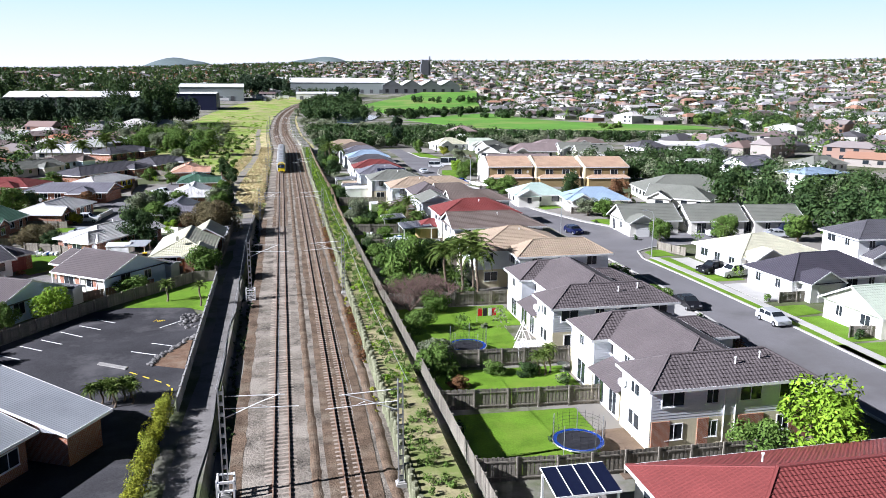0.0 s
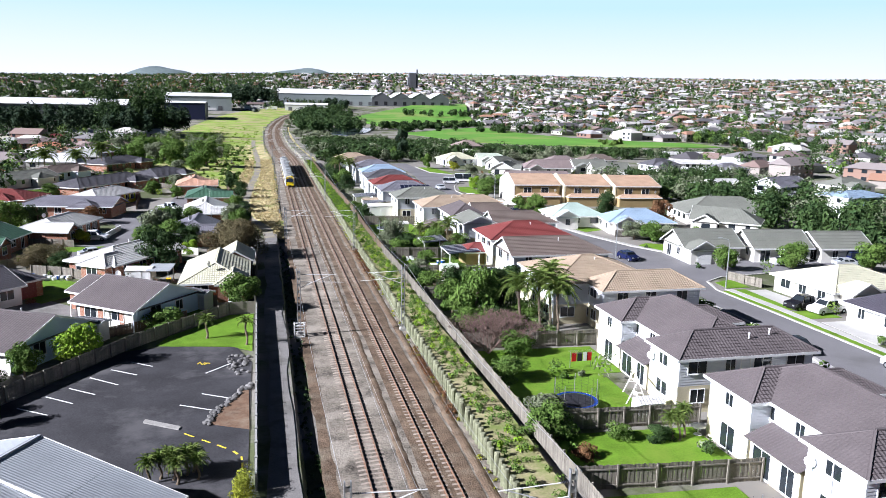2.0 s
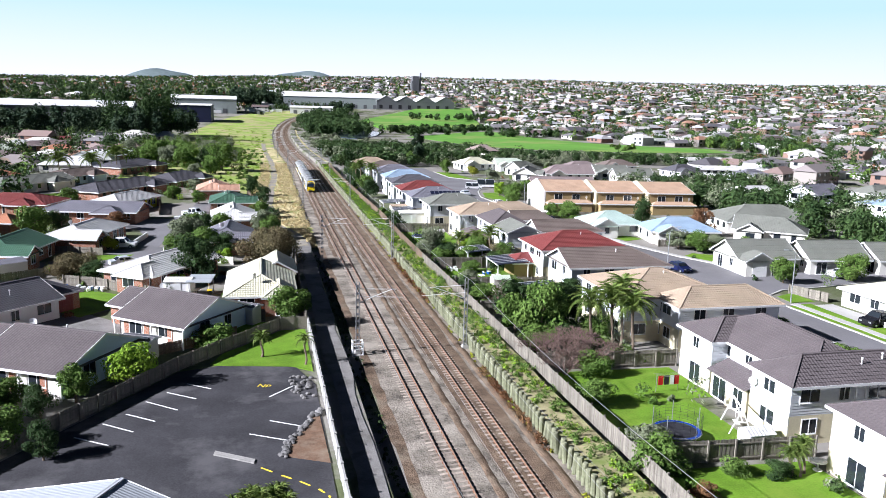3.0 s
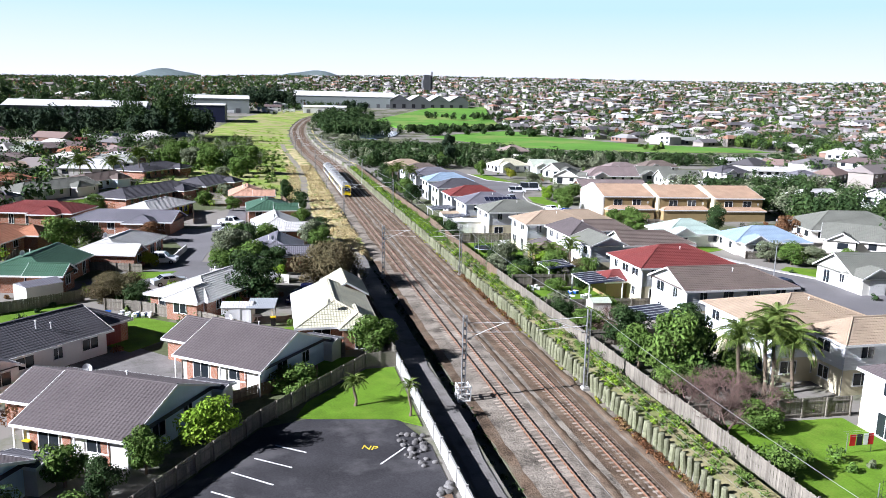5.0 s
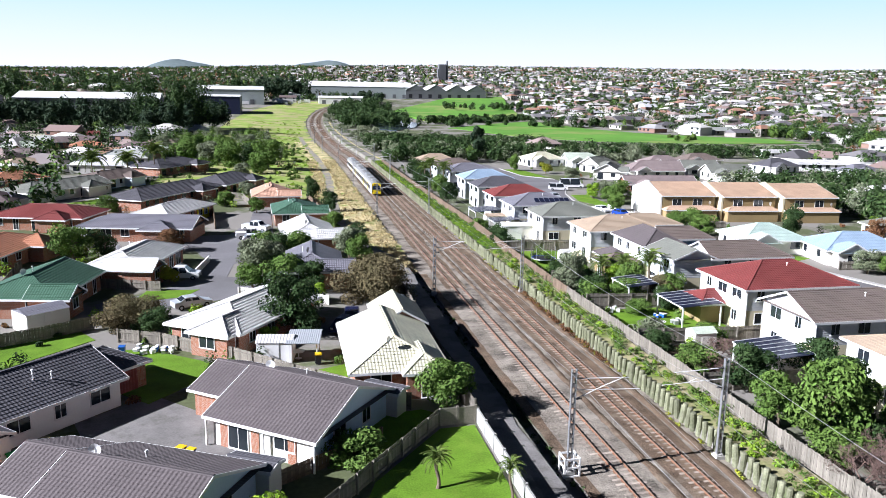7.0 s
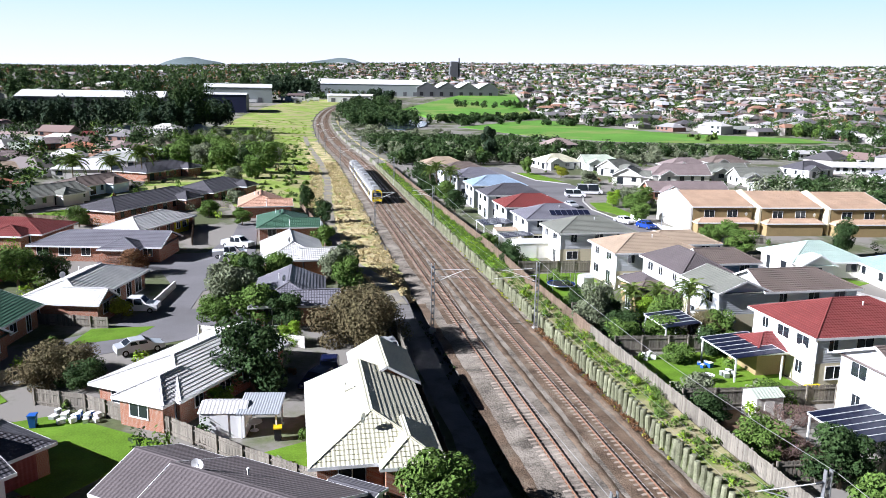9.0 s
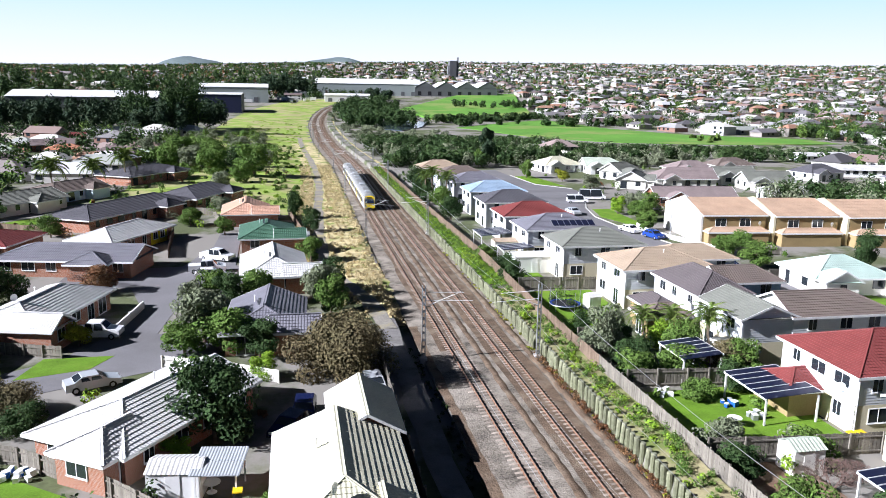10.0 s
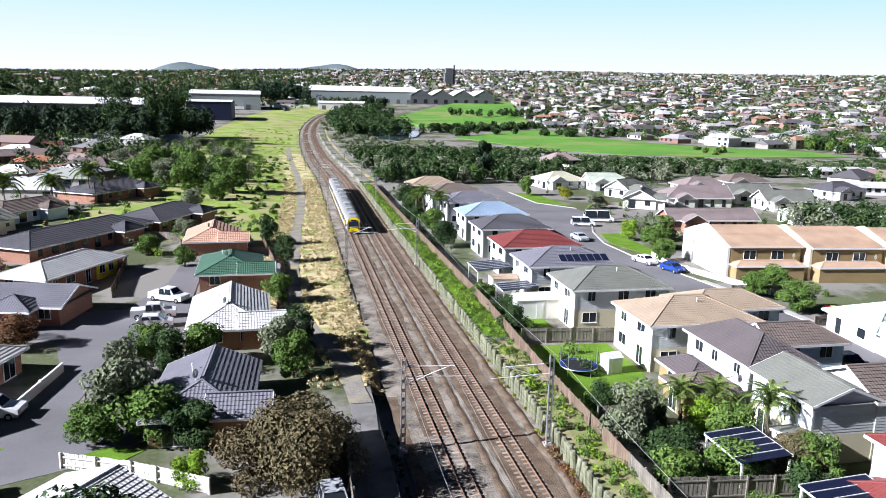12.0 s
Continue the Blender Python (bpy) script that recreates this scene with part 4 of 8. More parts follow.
for pts in ([(-40, 128.6), (-31, 122), (-37, 114), (-44, 121), (-45, 127)], [(-44, 146), (-38, 148), (-36.5, 151.5), (-43, 151.5)], [(-31.5, 148.5), (-29, 150.5), (-26, 149.5), (-28, 147)], [(-75, 228), (-62, 244), (-57, 242), (-68, 226)], [(-60, 122), (-53, 132), (-47, 135), (-45, 132), (-55, 120)], [(-22, 108), (-15, 109.2), (-12, 106.8), (-15, 106.4), (-20, 101)], [(-27, 118), (-20, 121), (-20, 114), (-24, 113.5)]):
    sheet("lawn", pts, G0 + 0.045, M_GRASS, "green garden lawn between the units", "lawn")
for pts in ([(10.9, 46.5), (10.8, 56.8), (21.5, 56.4), (21.5, 46.2)], [(12, 58.6), (11, 66.6), (23.8, 66), (23.8, 57.8)], [(11, 68.2), (24, 67.5), (24, 71), (11, 72)], [(10.8, 79), (10.8, 87.4), (24, 87), (24, 79)], [(10.4, 122.6), (10.2, 134.6), (23.5, 134.8), (23.5, 121.8)], [(10.4, 149), (10.2, 169.5), (20, 169.2), (20, 160), (17, 149)], [(9.9, 172), (9.8, 185), (16, 185), (16, 172)]):
    sheet("lawn", pts, G0 + 0.045, M_GRASS, "green back-garden lawn behind the paling fence", "lawn")
sheet("patio", [(10.5, 109), (10.4, 121), (17, 121), (17, 109)], G0 + 0.04, M_SOIL, "bare earth back garden", "garden")
sheet("patio", [(20.5, 44.5), (24, 44.5), (24, 52), (20.5, 52)], G0 + 0.06, M_FENCEB, "brown timber garden deck", "deck")
# park fields and pond
M_FAR = 0.25
sheet("park_field", [(84, 560), (92, 545), (113, 472), (144, 440), (201, 426), (262, 430), (262, 462), (238, 480), (207, 503), (182, 560), (170, 640), (140, 620), (110, 588)], M_FAR, M_FIELD, "open green park field", "field", follow=True, depth=3)
sheet("park_field", [(72, 750), (84, 640), (100, 628), (176, 690), (215, 860), (253, 1010), (191, 1020), (116, 861)], M_FAR + 1.2, M_FIELD, "open green park slope", "field", follow=True, depth=5)
sheet("pond", [(31, 549), (45, 528), (62, 560), (73, 606), (62, 655), (45, 620)], M_FAR + 0.3, M_WATER, "still grey pond among reeds", "pond", follow=True, depth=3)
sheet("boardwalk", [(128, 395), (131, 393), (152, 420), (150, 423)], 0.5, M_PATH, "grey boardwalk beside the park", "path", follow=True)


# ---- houses ----
FOOT = []
def window(parent, x, y, z, w, h, yaw, glass=M_GLASS, frame_mat=M_WHITE):
    """A window set on a wall: frame, sill, mullion and a recessed pane."""
    g = Geo()
    f = 0.07
    for a, b, c, d in ((-w / 2 - f, -f, w / 2 + f, 0), (-w / 2 - f, h, w / 2 + f, h + f), (-w / 2 - f, 0, -w / 2, h), (w / 2, 0, w / 2 + f, h), (-0.025, 0, 0.025, h)):
        g.box(a, -0.05, b, c, 0.02, d)
    g.box(-w / 2 - 0.1, -0.1, -f - 0.03, w / 2 + 0.1, 0.02, -f)
    o = part("window", g, frame_mat, parent, m=pose(x, y, z, 0, 0, yaw))
    g = Geo()
    g.box(-w / 2, -0.02, 0, w / 2, 0.01, h)
    part("pane", g, glass, o)
    return o


def slope(g, bl, br, tr, tl, course, step):
    """One roof face laid in overlapping courses from the eave to the ridge."""
    bl, br, tr, tl = (Vector(p) for p in (bl, br, tr, tl))
    nrm = (br - bl).cross(tl - bl)
    if nrm.length < 1e-6:
        nrm = (br - bl).cross(tr - bl)
    nrm.normalize()
    ax = (br - bl).normalized()
    up = (tl - bl)
    rise_len = (up - ax * up.dot(ax)).length
    n = max(2, round(rise_len / course))
    for i in range(n):
        a, b = i / n, (i + 1) / n
        p0, p1 = bl.lerp(tl, a), br.lerp(tr, a)
        q0, q1 = bl.lerp(tl, b), br.lerp(tr, b)
        u = [(p - bl).dot(ax) for p in (p0, p1, q1, q0)]
        v0, v1 = a * rise_len, b * rise_len
        lift = nrm * step
        g.quad(p0 + lift, p1 + lift, q1, q0, uv=[(u[0], v0), (u[1], v0), (u[2], v1), (u[3], v1)])
        g.quad(p0, p1, p1 + lift, p0 + lift, uv=[(u[0], v0), (u[1], v0), (u[1], v0 + 0.02), (u[0], v0 + 0.02)])


def block(house, x, y, yaw, ln, wd, eave, rise_h, roof, wall, hips=(1, 1), over=0.5, course=0.36, step=0.035, base=0.0, windows="", far=False, gable_mat=None, storeys=1, cap_mat=None, plinth=None):
    """A rectangular wing with its roof. Its ridge runs along local x; hips tells which ends are hipped."""
    m = pose(x, y, base, 0, 0, yaw)
    FOOT.append(((house.matrix_basis @ m).inverted(), ln / 2 + 0.3, wd / 2 + 0.3))
    hx, hy = ln / 2 - over, wd / 2 - over
    g = Geo()
    for p, q in (((-hx, -hy), (hx, -hy)), ((hx, -hy), (hx, hy)), ((hx, hy), (-hx, hy)), ((-hx, hy), (-hx, -hy))):
        if wall in (M_SIDING, M_BLUEW) and not far:
            slope(g, (*p, 0), (*q, 0), (*q, eave), (*p, eave), 0.24, 0.028)
        else:
            g.quad((*p, 0), (*q, 0), (*q, eave), (*p, eave))
    pitch = rise_h / (wd / 2)
    for s, hip in ((-1, hips[0]), (1, hips[1])):
        if not hip:
            tri = [(s * hx, -hy, eave), (s * hx, hy, eave), (s * hx, 0, eave + pitch * (wd / 2) - 0.06)]
            g.quad(*(tri if s > 0 else tri[::-1]), m=1)
    part("wall", g, [wall, gable_mat or wall], house, m=m)
    ex, ey, ez = ln / 2, wd / 2, eave - pitch * 0.0
    run = min(wd / 2, ln / 2 - 0.05)
    rx0 = -ex + (run if hips[0] else 0)
    rx1 = ex - (run if hips[1] else 0)
    rz = ez + rise_h
    g = Geo()
    slope(g, (-ex, -ey, ez), (ex, -ey, ez), (rx1, 0, rz), (rx0, 0, rz), course, step)
    slope(g, (ex, ey, ez), (-ex, ey, ez), (rx0, 0, rz), (rx1, 0, rz), course, step)
    if hips[1]:
        slope(g, (ex, -ey, ez), (ex, ey, ez), (rx1, 0, rz), (rx1, 0, rz), course, step)
    if hips[0]:
        slope(g, (-ex, ey, ez), (-ex, -ey, ez), (rx0, 0, rz), (rx0, 0, rz), course, step)
    g.quad((-ex, -ey, ez - 0.02), (-ex, ey, ez - 0.02), (ex, ey, ez - 0.02), (ex, -ey, ez - 0.02))
    part("roof", g, roof, house, m=m)
    t = 0.05
    pieces = []
    g = Geo()
    g.box(-ex - t, -ey - t, ez - 0.2, ex + t, -ey, ez + 0.03)
    pieces.append(g)
    g = Geo()
    g.box(-ex - t, ey, ez - 0.2, ex + t, ey + t, ez + 0.03)
    pieces.append(g)
    for s, hip in ((-1, hips[0]), (1, hips[1])):
        xa, xb = (ex, ex + t) if s > 0 else (-ex - t, -ex)
        if hip:
            g = Geo()
            g.box(xa, -ey, ez - 0.2, xb, ey, ez + 0.03)
            pieces.append(g)
        else:
            mid = (xa + xb) / 2
            for q in (-1, 1):
                g = Geo()
                g.beam((mid, q * ey, ez - 0.08), (mid, 0, rz - 0.06), t, 0.2)
                pieces.append(g)
    for g in pieces:
        part("fascia", g, M_WHITE, house, m=m)
    g = Geo()
    g.beam((rx0, 0, rz + 0.03), (rx1, 0, rz + 0.03), 0.24, 0.1)
    if hips[0]:
        for s in (-1, 1):
            g.beam((-ex, s * ey, ez + 0.04), (rx0, 0, rz + 0.03), 0.2, 0.08)
    if hips[1]:
        for s in (-1, 1):
            g.beam((ex, s * ey, ez + 0.04), (rx1, 0, rz + 0.03), 0.2, 0.08)
    part("ridge_cap", g, cap_mat or roof, house, m=m)
    if plinth:
        o = 0.05
        for p, q in (((-hx, -hy - o), (hx, -hy - o)), ((hx + o, -hy), (hx + o, hy)), ((hx, hy + o), (-hx, hy + o)), ((-hx - o, hy), (-hx - o, -hy))):
            g = Geo()
            g.quad((*p, 0), (*q, 0), (*q, 2.45), (*p, 2.45))
            part("ground_floor_facing", g, plinth, house, m=m)
    # windows along the named sides: s(outh) n(orth) e(ast) w(est) of the wing
    rng = random.Random(int(abs(x * 7 + y * 13 + ln * 31)))
    rot = m
    for side in windows:
        span = ln - 1.6 if side in "sn" else wd - 1.6
        n = max(1, int(span / 2.9))
        for st in range(storeys):
            zz = 0.95 + st * 2.6
            for i in range(n):
                k = -span / 2 + span * (i + 0.5) / n + rng.uniform(-0.25, 0.25)
                w = rng.choice((0.9, 1.3, 1.7))
                h = 1.15 if rng.random() < 0.75 or st else 1.9
                z0 = zz if h < 1.5 else 0.15
                off = 0.02 if not plinth or st else 0.05
                p = {"s": (k, -hy - off, 0), "n": (-k, hy + off, 180), "e": (hx + off, k, 90), "w": (-hx - off, -k, -90)}[side]
                if far:
                    g = Geo()
                    g.box(-w / 2, -0.04, 0, w / 2, 0.02, h)
                    part("window", g, M_GLASS, house, m=rot @ pose(p[0], p[1], z0, 0, 0, p[2]))
                else:
                    o = window(house, 0, 0, 0, w, h, 0)
                    o.matrix_basis = rot @ pose(p[0], p[1], z0, 0, 0, p[2])


def downpipe(house, x, y, h):
    g = Geo()
    g.tube([(x, y, 0), (x, y, h - 0.3), (x, y - 0.0, h - 0.05)], [0.05, 0.05, 0.05], 6)
    part("downpipe", g, M_WHITE, house)


def dish(house, x, y, z, yaw):
    """A satellite dish on a bent arm."""
    g = Geo()
    ring = []
    for k in range(12):
        a = 6.2832 * k / 12
        ring.append((0.38 * math.cos(a), 0.12, 0.38 * math.sin(a) + 0.5))
    for k in range(12):
        j = (k + 1) % 12
        g.quad(ring[k], ring[j], (0, 0.0, 0.5))
        g.quad(ring[j], ring[k], (0, 0.02, 0.5))
    g.beam((0, 0.05, 0.5), (0, 0.1, 0.0), 0.05)
    part("satellite_dish", g, M_WHITE, house, "pale satellite dish", pose(x, y, z, 0, 0, yaw))


def vent(house, x, y, z):
    g = Geo()
    g.tube([(x, y, z - 0.4), (x, y, z + 0.35)], [0.06, 0.06], 7)
    g.tube([(x, y, z + 0.35), (x, y, z + 0.45)], [0.11, 0.09], 7)
    part("vent_pipe", g, M_WHITE, house)


def garage_door(house, x, y, yaw, w=2.6, mat=M_WHITE, h=2.15):
    g = Geo()
    for i in range(5):
        g.box(-w / 2, -0.05, i * h / 5 + 0.01, w / 2, 0.0, (i + 1) * h / 5 - 0.01)
    part("garage_door", g, mat, house, "panelled garage door", pose(x, y, 0.02, 0, 0, yaw))


def house(x, y, yaw, label, group=""):
    return thing("house", pose(x, y, land(x, y), 0, 0, yaw), label, "house", group)


# brick and tile units beside the car park
def unit(x, y, yaw, ln, wd, flip=1, wing=True, gable=M_BLUEW):
    h = house(x, y, yaw, "single-storey unit with brown-grey tiled roof and blue gable", "brick units by the car park")
    block(h, 0, 0, 0, ln, wd, 2.35, 2.1, ROOF["brown_grey"], M_OFFWHITE, (0, 0), 0.55, windows="s", gable_mat=gable, plinth=None)
    g = Geo()
    g.box(ln / 2 - 0.57, -wd / 2 + 0.5, 0, ln / 2 - 0.52, wd / 2 - 0.5, 2.35)
    part("gable_wall", g, gable, h, "pale blue weatherboard gable wall")
    window(h, ln / 2 - 0.51, -1.8, 0.9, 1.5, 1.3, 90)
    window(h, ln / 2 - 0.51, 1.9, 0.9, 1.1, 1.1, 90)
    for k in (-3.4, -0.6, 2.6):
        g = Geo()
        g.box(k - 0.35, -wd / 2 + 0.50, 0, k + 0.35, -wd / 2 + 0.54, 2.35)
        part("brick_pier", g, M_BRICK, h, "red brick pier")
    for k in (-ln / 2 + 0.2, 0.4, ln / 2 - 0.25):
        g = Geo()
        g.box(k - 0.06, -wd / 2 + 0.08, 0, k + 0.06, -wd / 2 + 0.2, 2.3)
        part("verandah_post", g, M_WHITE, h)
    if wing:
        block(h, -ln / 2 - 1.6, 1.6, 0, 6.2, wd * 0.66, 2.25, 1.35, ROOF["brown_grey"], M_BRICK, (0, 0), 0.4)
    block(h, ln / 2 - 1.2, wd / 2 + 0.4, 0, 3.6, 2.0, 2.1, 0.2, ROOF["dark_grey"], M_OFFWHITE, (0, 0), 0.2)
    vent(h, -1.0, 2.0, 3.7)
    dish(h, -3.2, 0.3, 4.2, 200)
    return h


unit(-34.3, 94.5, -28, 9.9, 11.6)
unit(-24.6, 107.0, -37, 9.9, 11.1)
unit(-45.0, 82.5, -26, 9.9, 11.4)

h = house(-46.8, 112.0, 48, "single-storey unit with dark tiled roof and red garage", "brick units by the car park")
block(h, 0, 0, 0, 14.5, 9.4, 2.4, 1.9, ROOF["dark_grey"], M_WHITE, (0, 0), 0.5, windows="s")
block(h, 8.4, 0.6, 0, 5.6, 6.6, 2.3, 1.25, ROOF["dark_grey"], M_BRICK, (0, 1), 0.4)
block(h, -5.6, -5.0, 90, 4.0, 4.0, 2.4, 0.9, ROOF["dark_grey"], M_WHITE, (0, 0), 0.3, windows="w")
garage_door(h, 8.4, -2.3, 0, 3.0, ROOF["dark_red"])
vent(h, 1.0, -1.8, 4.0)
vent(h, 2.2, -2.3, 3.6)

# brick building with a grey corrugated roof beside the car park
h = house(-29.0, 50.9, 243, "brick building with a gabled grey corrugated steel roof", "")
h["category"] = "building"
block(h, -9.7, 0, 0, 4.6, 20, 2.75, 2.5, M_CORR, M_BRICK, (0, 0), 0.6, course=12, step=0.01, windows="w")
block(h, 2.5, 0, 0, 19.8, 15.2, 2.8, 2.42, M_CORR, M_BRICK, (0, 1), 0.6, course=12, step=0.01, windows="ns")

# white and coloured single-storey homes on the far side of the units
LEFT = [
    (-16.3, 119.2, 90, 14.6, 8.8, "cream", M_BRICK, (1, 0), 2.1), (-29.8, 132.9, 57, 15.2, 9.2, "white", M_BRICK, (1, 0), 1.9), (-46.0, 162.0, 76, 16.6, 8.6, "white", M_BRICK, (1, 1), 1.9),
    (-54.3, 147.5, 80, 14, 10, "green", M_BRICK, (1, 0), 2.1), (-67.1, 171.5, 78, 16, 10, "terracotta", M_BRICK, (1, 1), 1.9), (-68, 203, -13, 18, 11.5, "dark_red", M_BRICK, (1, 1), 2.0),
    (-49.5, 189.5, -11, 20, 9.5, "slate", M_BRICK, (1, 0), 1.9), (-46.4, 206, 66, 17.5, 8.6, "white", M_BRICK, (1, 1), 1.8), (-23.3, 204.5, 92, 13.5, 9.2, "green", M_BRICK, (1, 1), 2.1),
    (-21.7, 179.5, 93, 14.5, 9, "white", M_BRICK, (1, 0), 2.1), (-22.0, 155.6, 88, 13, 8.4, "slate", M_BRICK, (1, 0), 2.0), (-28, 228, 93, 13, 9.2, "salmon", M_BRICK, (1, 0), 2.0),
    (-51.7, 232.8, 61, 30, 11, "dark_grey", M_BRICK, (1, 1), 2.1), (-40, 254, 67, 21, 11.5, "dark_grey", M_BRICK, (1, 1), 2.2), (-70, 263, 60, 17, 10, "brown", M_BLUEW, (1, 0), 2.0),
    (-59, 297, 59, 24, 12.5, "dark_grey", M_BRICK, (1, 1), 2.2), (-77, 243, 55, 24, 11, "olive", M_OFFWHITE, (1, 0), 2.0), (-92, 262, 40, 14, 10, "terracotta", M_BRICK, (1, 1), 2.0),
    (-100, 298, 30, 15, 11, "tan", M_OFFWHITE, (1, 1), 2.2), (-91, 309, 50, 17, 10, "olive", M_BRICK, (1, 1), 2.2), (-110, 336, 20, 15, 10, "mauve", M_BRICK, (1, 1), 2.2), (-122, 370, 15, 16, 10, "pale_green", M_WHITE, (1, 1), 2.2),
    (-130, 414, 20, 18, 12, "cream", M_WHITE, (1, 1), 2.4), (-114, 398, 35, 17, 11, "mauve", M_BRICK, (1, 1), 2.3), (-99, 374, 10, 14, 10, "terracotta", M_BRICK, (1, 1), 2.2), (-88, 379, 45, 17, 11, "mauve", M_BRICK, (1, 1), 2.2),
    (-83, 340, 30, 15, 10, "salmon", M_BRICK, (1, 1), 2.2), (-75, 355, 10, 19, 9, "pale_green", M_WHITE, (1, 1), 1.9), (-115, 443, 10, 13, 10, "dark_red", M_WHITE, (1, 0), 2.2), (-106, 486, 15, 28, 15, "white", M_WHITE, (0, 0), 2.4),
    (-86, 221, 70, 16, 10, "slate", M_OFFWHITE, (1, 1), 2.0), (-84, 182, 75, 16, 10, "brown", M_BRICK, (1, 1), 2.0), (-103, 240, 60, 18, 11, "slate", M_OFFWHITE, (1, 1), 2.0), (-118, 300, 40, 15, 10, "terracotta", M_BRICK, (1, 1), 2.2),
    (-140, 345, 40, 15, 10, "olive", M_OFFWHITE, (1, 1), 2.2), (-150, 390, 20, 15, 10, "cream", M_OFFWHITE, (1, 1), 2.2), (-72, 152, 78, 14, 9, "slate", M_OFFWHITE, (1, 1), 2.0), (-65, 128, 60, 14, 9, "brown_grey", M_OFFWHITE, (1, 1), 2.0),
]
BRIGHT_YELLOW = material("bright_yellow_paint", (0.72, 0.62, 0.03), 0.6, vary=0.06, bump=0.05)
NAMES = {"cream": "cream", "white": "white", "green": "dark green", "terracotta": "terracotta", "dark_red": "dark red", "slate": "slate grey", "salmon": "salmon pink", "dark_grey": "dark grey", "brown": "brown", "olive": "olive grey", "tan": "tan", "mauve": "mauve brown", "pale_green": "pale green", "brown_grey": "brown-grey", "mint": "mint green", "blue": "pale blue", "apricot": "apricot", "navy": "near-black"}
for i, (x, y, yaw, ln, wd, roof, wall, hips, rh) in enumerate(LEFT):
    far = y > 215
    wl = "brick" if wall is M_BRICK else "pale-walled"
    h = house(x, y, yaw, "%s single-storey house with a %s tiled roof" % (wl, NAMES[roof]), "single-storey homes west of the railway")
    block(h, 0, 0, 0, ln, wd, 2.4, rh * 0.84, ROOF[roof], wall, hips, 0.55, course=0.42 if not far else 0.6, step=0.05, windows="sw" if not far else "s", far=far)
    if i == 0:
        block(h, 10.0, -2.2, 0, 8.0, 5.4, 2.4, 1.5, ROOF[roof], wall, (0, 0), 0.4, course=0.42, step=0.05, windows="s")
        block(h, -5.4, -2.2, 0, 5.4, 4.2, 2.4, 1.1, ROOF[roof], wall, (1, 0), 0.4, course=0.42, step=0.05, windows="w")
        dish(h, -4.6, 0.8, 3.9, 150)
        vent(h, 2.0, 1.5, 3.9)
    elif i == 1:
        block(h, -6.4, -1.6, 0, 5.0, 5.0, 2.4, 1.2, ROOF[roof], wall, (1, 0), 0.4, course=0.42, step=0.05, windows="ws")
        vent(h, 2.0, 1.5, 3.7)
    elif i == 7:
        g = Geo()
        g.box(2.0, -3.84, 0, 6.6, -3.76, 2.3)
        part("yellow_wall", g, BRIGHT_YELLOW, h, "bright yellow painted wall")
        for k in (3.2, 5.2):
            window(h, k, -3.85, 0.9, 1.1, 1.1, 0)
    elif i in (2, 3, 8, 9, 10, 11):
        # a lower front gable and a projecting bay
        block(h, -ln / 2 + 2.2, -wd / 2 + 1.0 if i != 1 else wd / 2 - 1.5, 90, 5.2, 4.6, 2.4, 1.25, ROOF[roof], wall, (0, 0), 0.4, course=0.42, step=0.05, windows="w")
        dish(h, -ln / 2 + 4.5, 0.6, 4.0, 150)
        vent(h, 1.0, 1.2, 3.9)
    elif ln > 15:
        block(h, ln * 0.22, -wd / 2 + 0.4, 90, 5.0, 6.0, 2.4, 1.4, ROOF[roof], wall, (1, 1), 0.4, course=0.5, step=0.05)


# two-storey white row beside the railway
def row_house(x0, x1, y0, y1, roof, label, wing=None, hips=(1, 1), eave=4.95, rh=2.0, front="w", lean=True, near=True, wall=M_SIDING, back=True):
    cxm, cym = (x0 + x1) / 2, (y0 + y1) / 2
    h = house(cxm, cym, 0, label, "two-storey houses east of the railway")
    ln, wd = x1 - x0, y1 - y0
    block(h, 0, 0, 0, ln, wd, eave, rh, ROOF[roof], wall, hips, 0.45, windows="sw", storeys=2, far=not near, step=0.04, plinth=M_CREAMW if near else None)
    if wing:
        a0, a1, b0, b1 = wing
        block(h, (a0 + a1) / 2 - cxm, (b0 + b1) / 2 - cym, 0, a1 - a0, b1 - b0, eave - 0.0, min(rh * 0.8, (b1 - b0) * 0.28), ROOF[roof], wall, hips, 0.45, windows="sw", storeys=2, far=not near, step=0.04, plinth=M_CREAMW if near else None)
    if lean:
        g = Geo()
        xx = x0 - cxm
        yy = -wd * 0.1
        slope(g, (xx - 1.9, yy + 2.0, 2.3), (xx - 1.9, yy - 2.0, 2.3), (xx + 0.5, yy - 2.0, 3.1), (xx + 0.5, yy + 2.0, 3.1), 0.36, 0.03)
        part("porch_roof", g, ROOF[roof], h)
        g = Geo()
        g.box(xx - 1.5, yy - 1.8, 0, xx + 0.5, yy + 1.8, 2.35)
        part("porch_wall", g, M_OFFWHITE, h, "cream plaster porch wall")
        window(h, xx - 1.5, yy, 0.3, 2.0, 1.8, -90)
    downpipe(h, -ln / 2 + 0.5, -wd / 2 + 0.38, eave)
    downpipe(h, ln * 0.15, -wd / 2 + 0.38, eave)
    if near:
        dish(h, -ln / 2 + 0.3, -wd / 2 + 2, 3.0, 120)
        vent(h, 0.5, -1.2, eave + rh * 0.75)
    return h


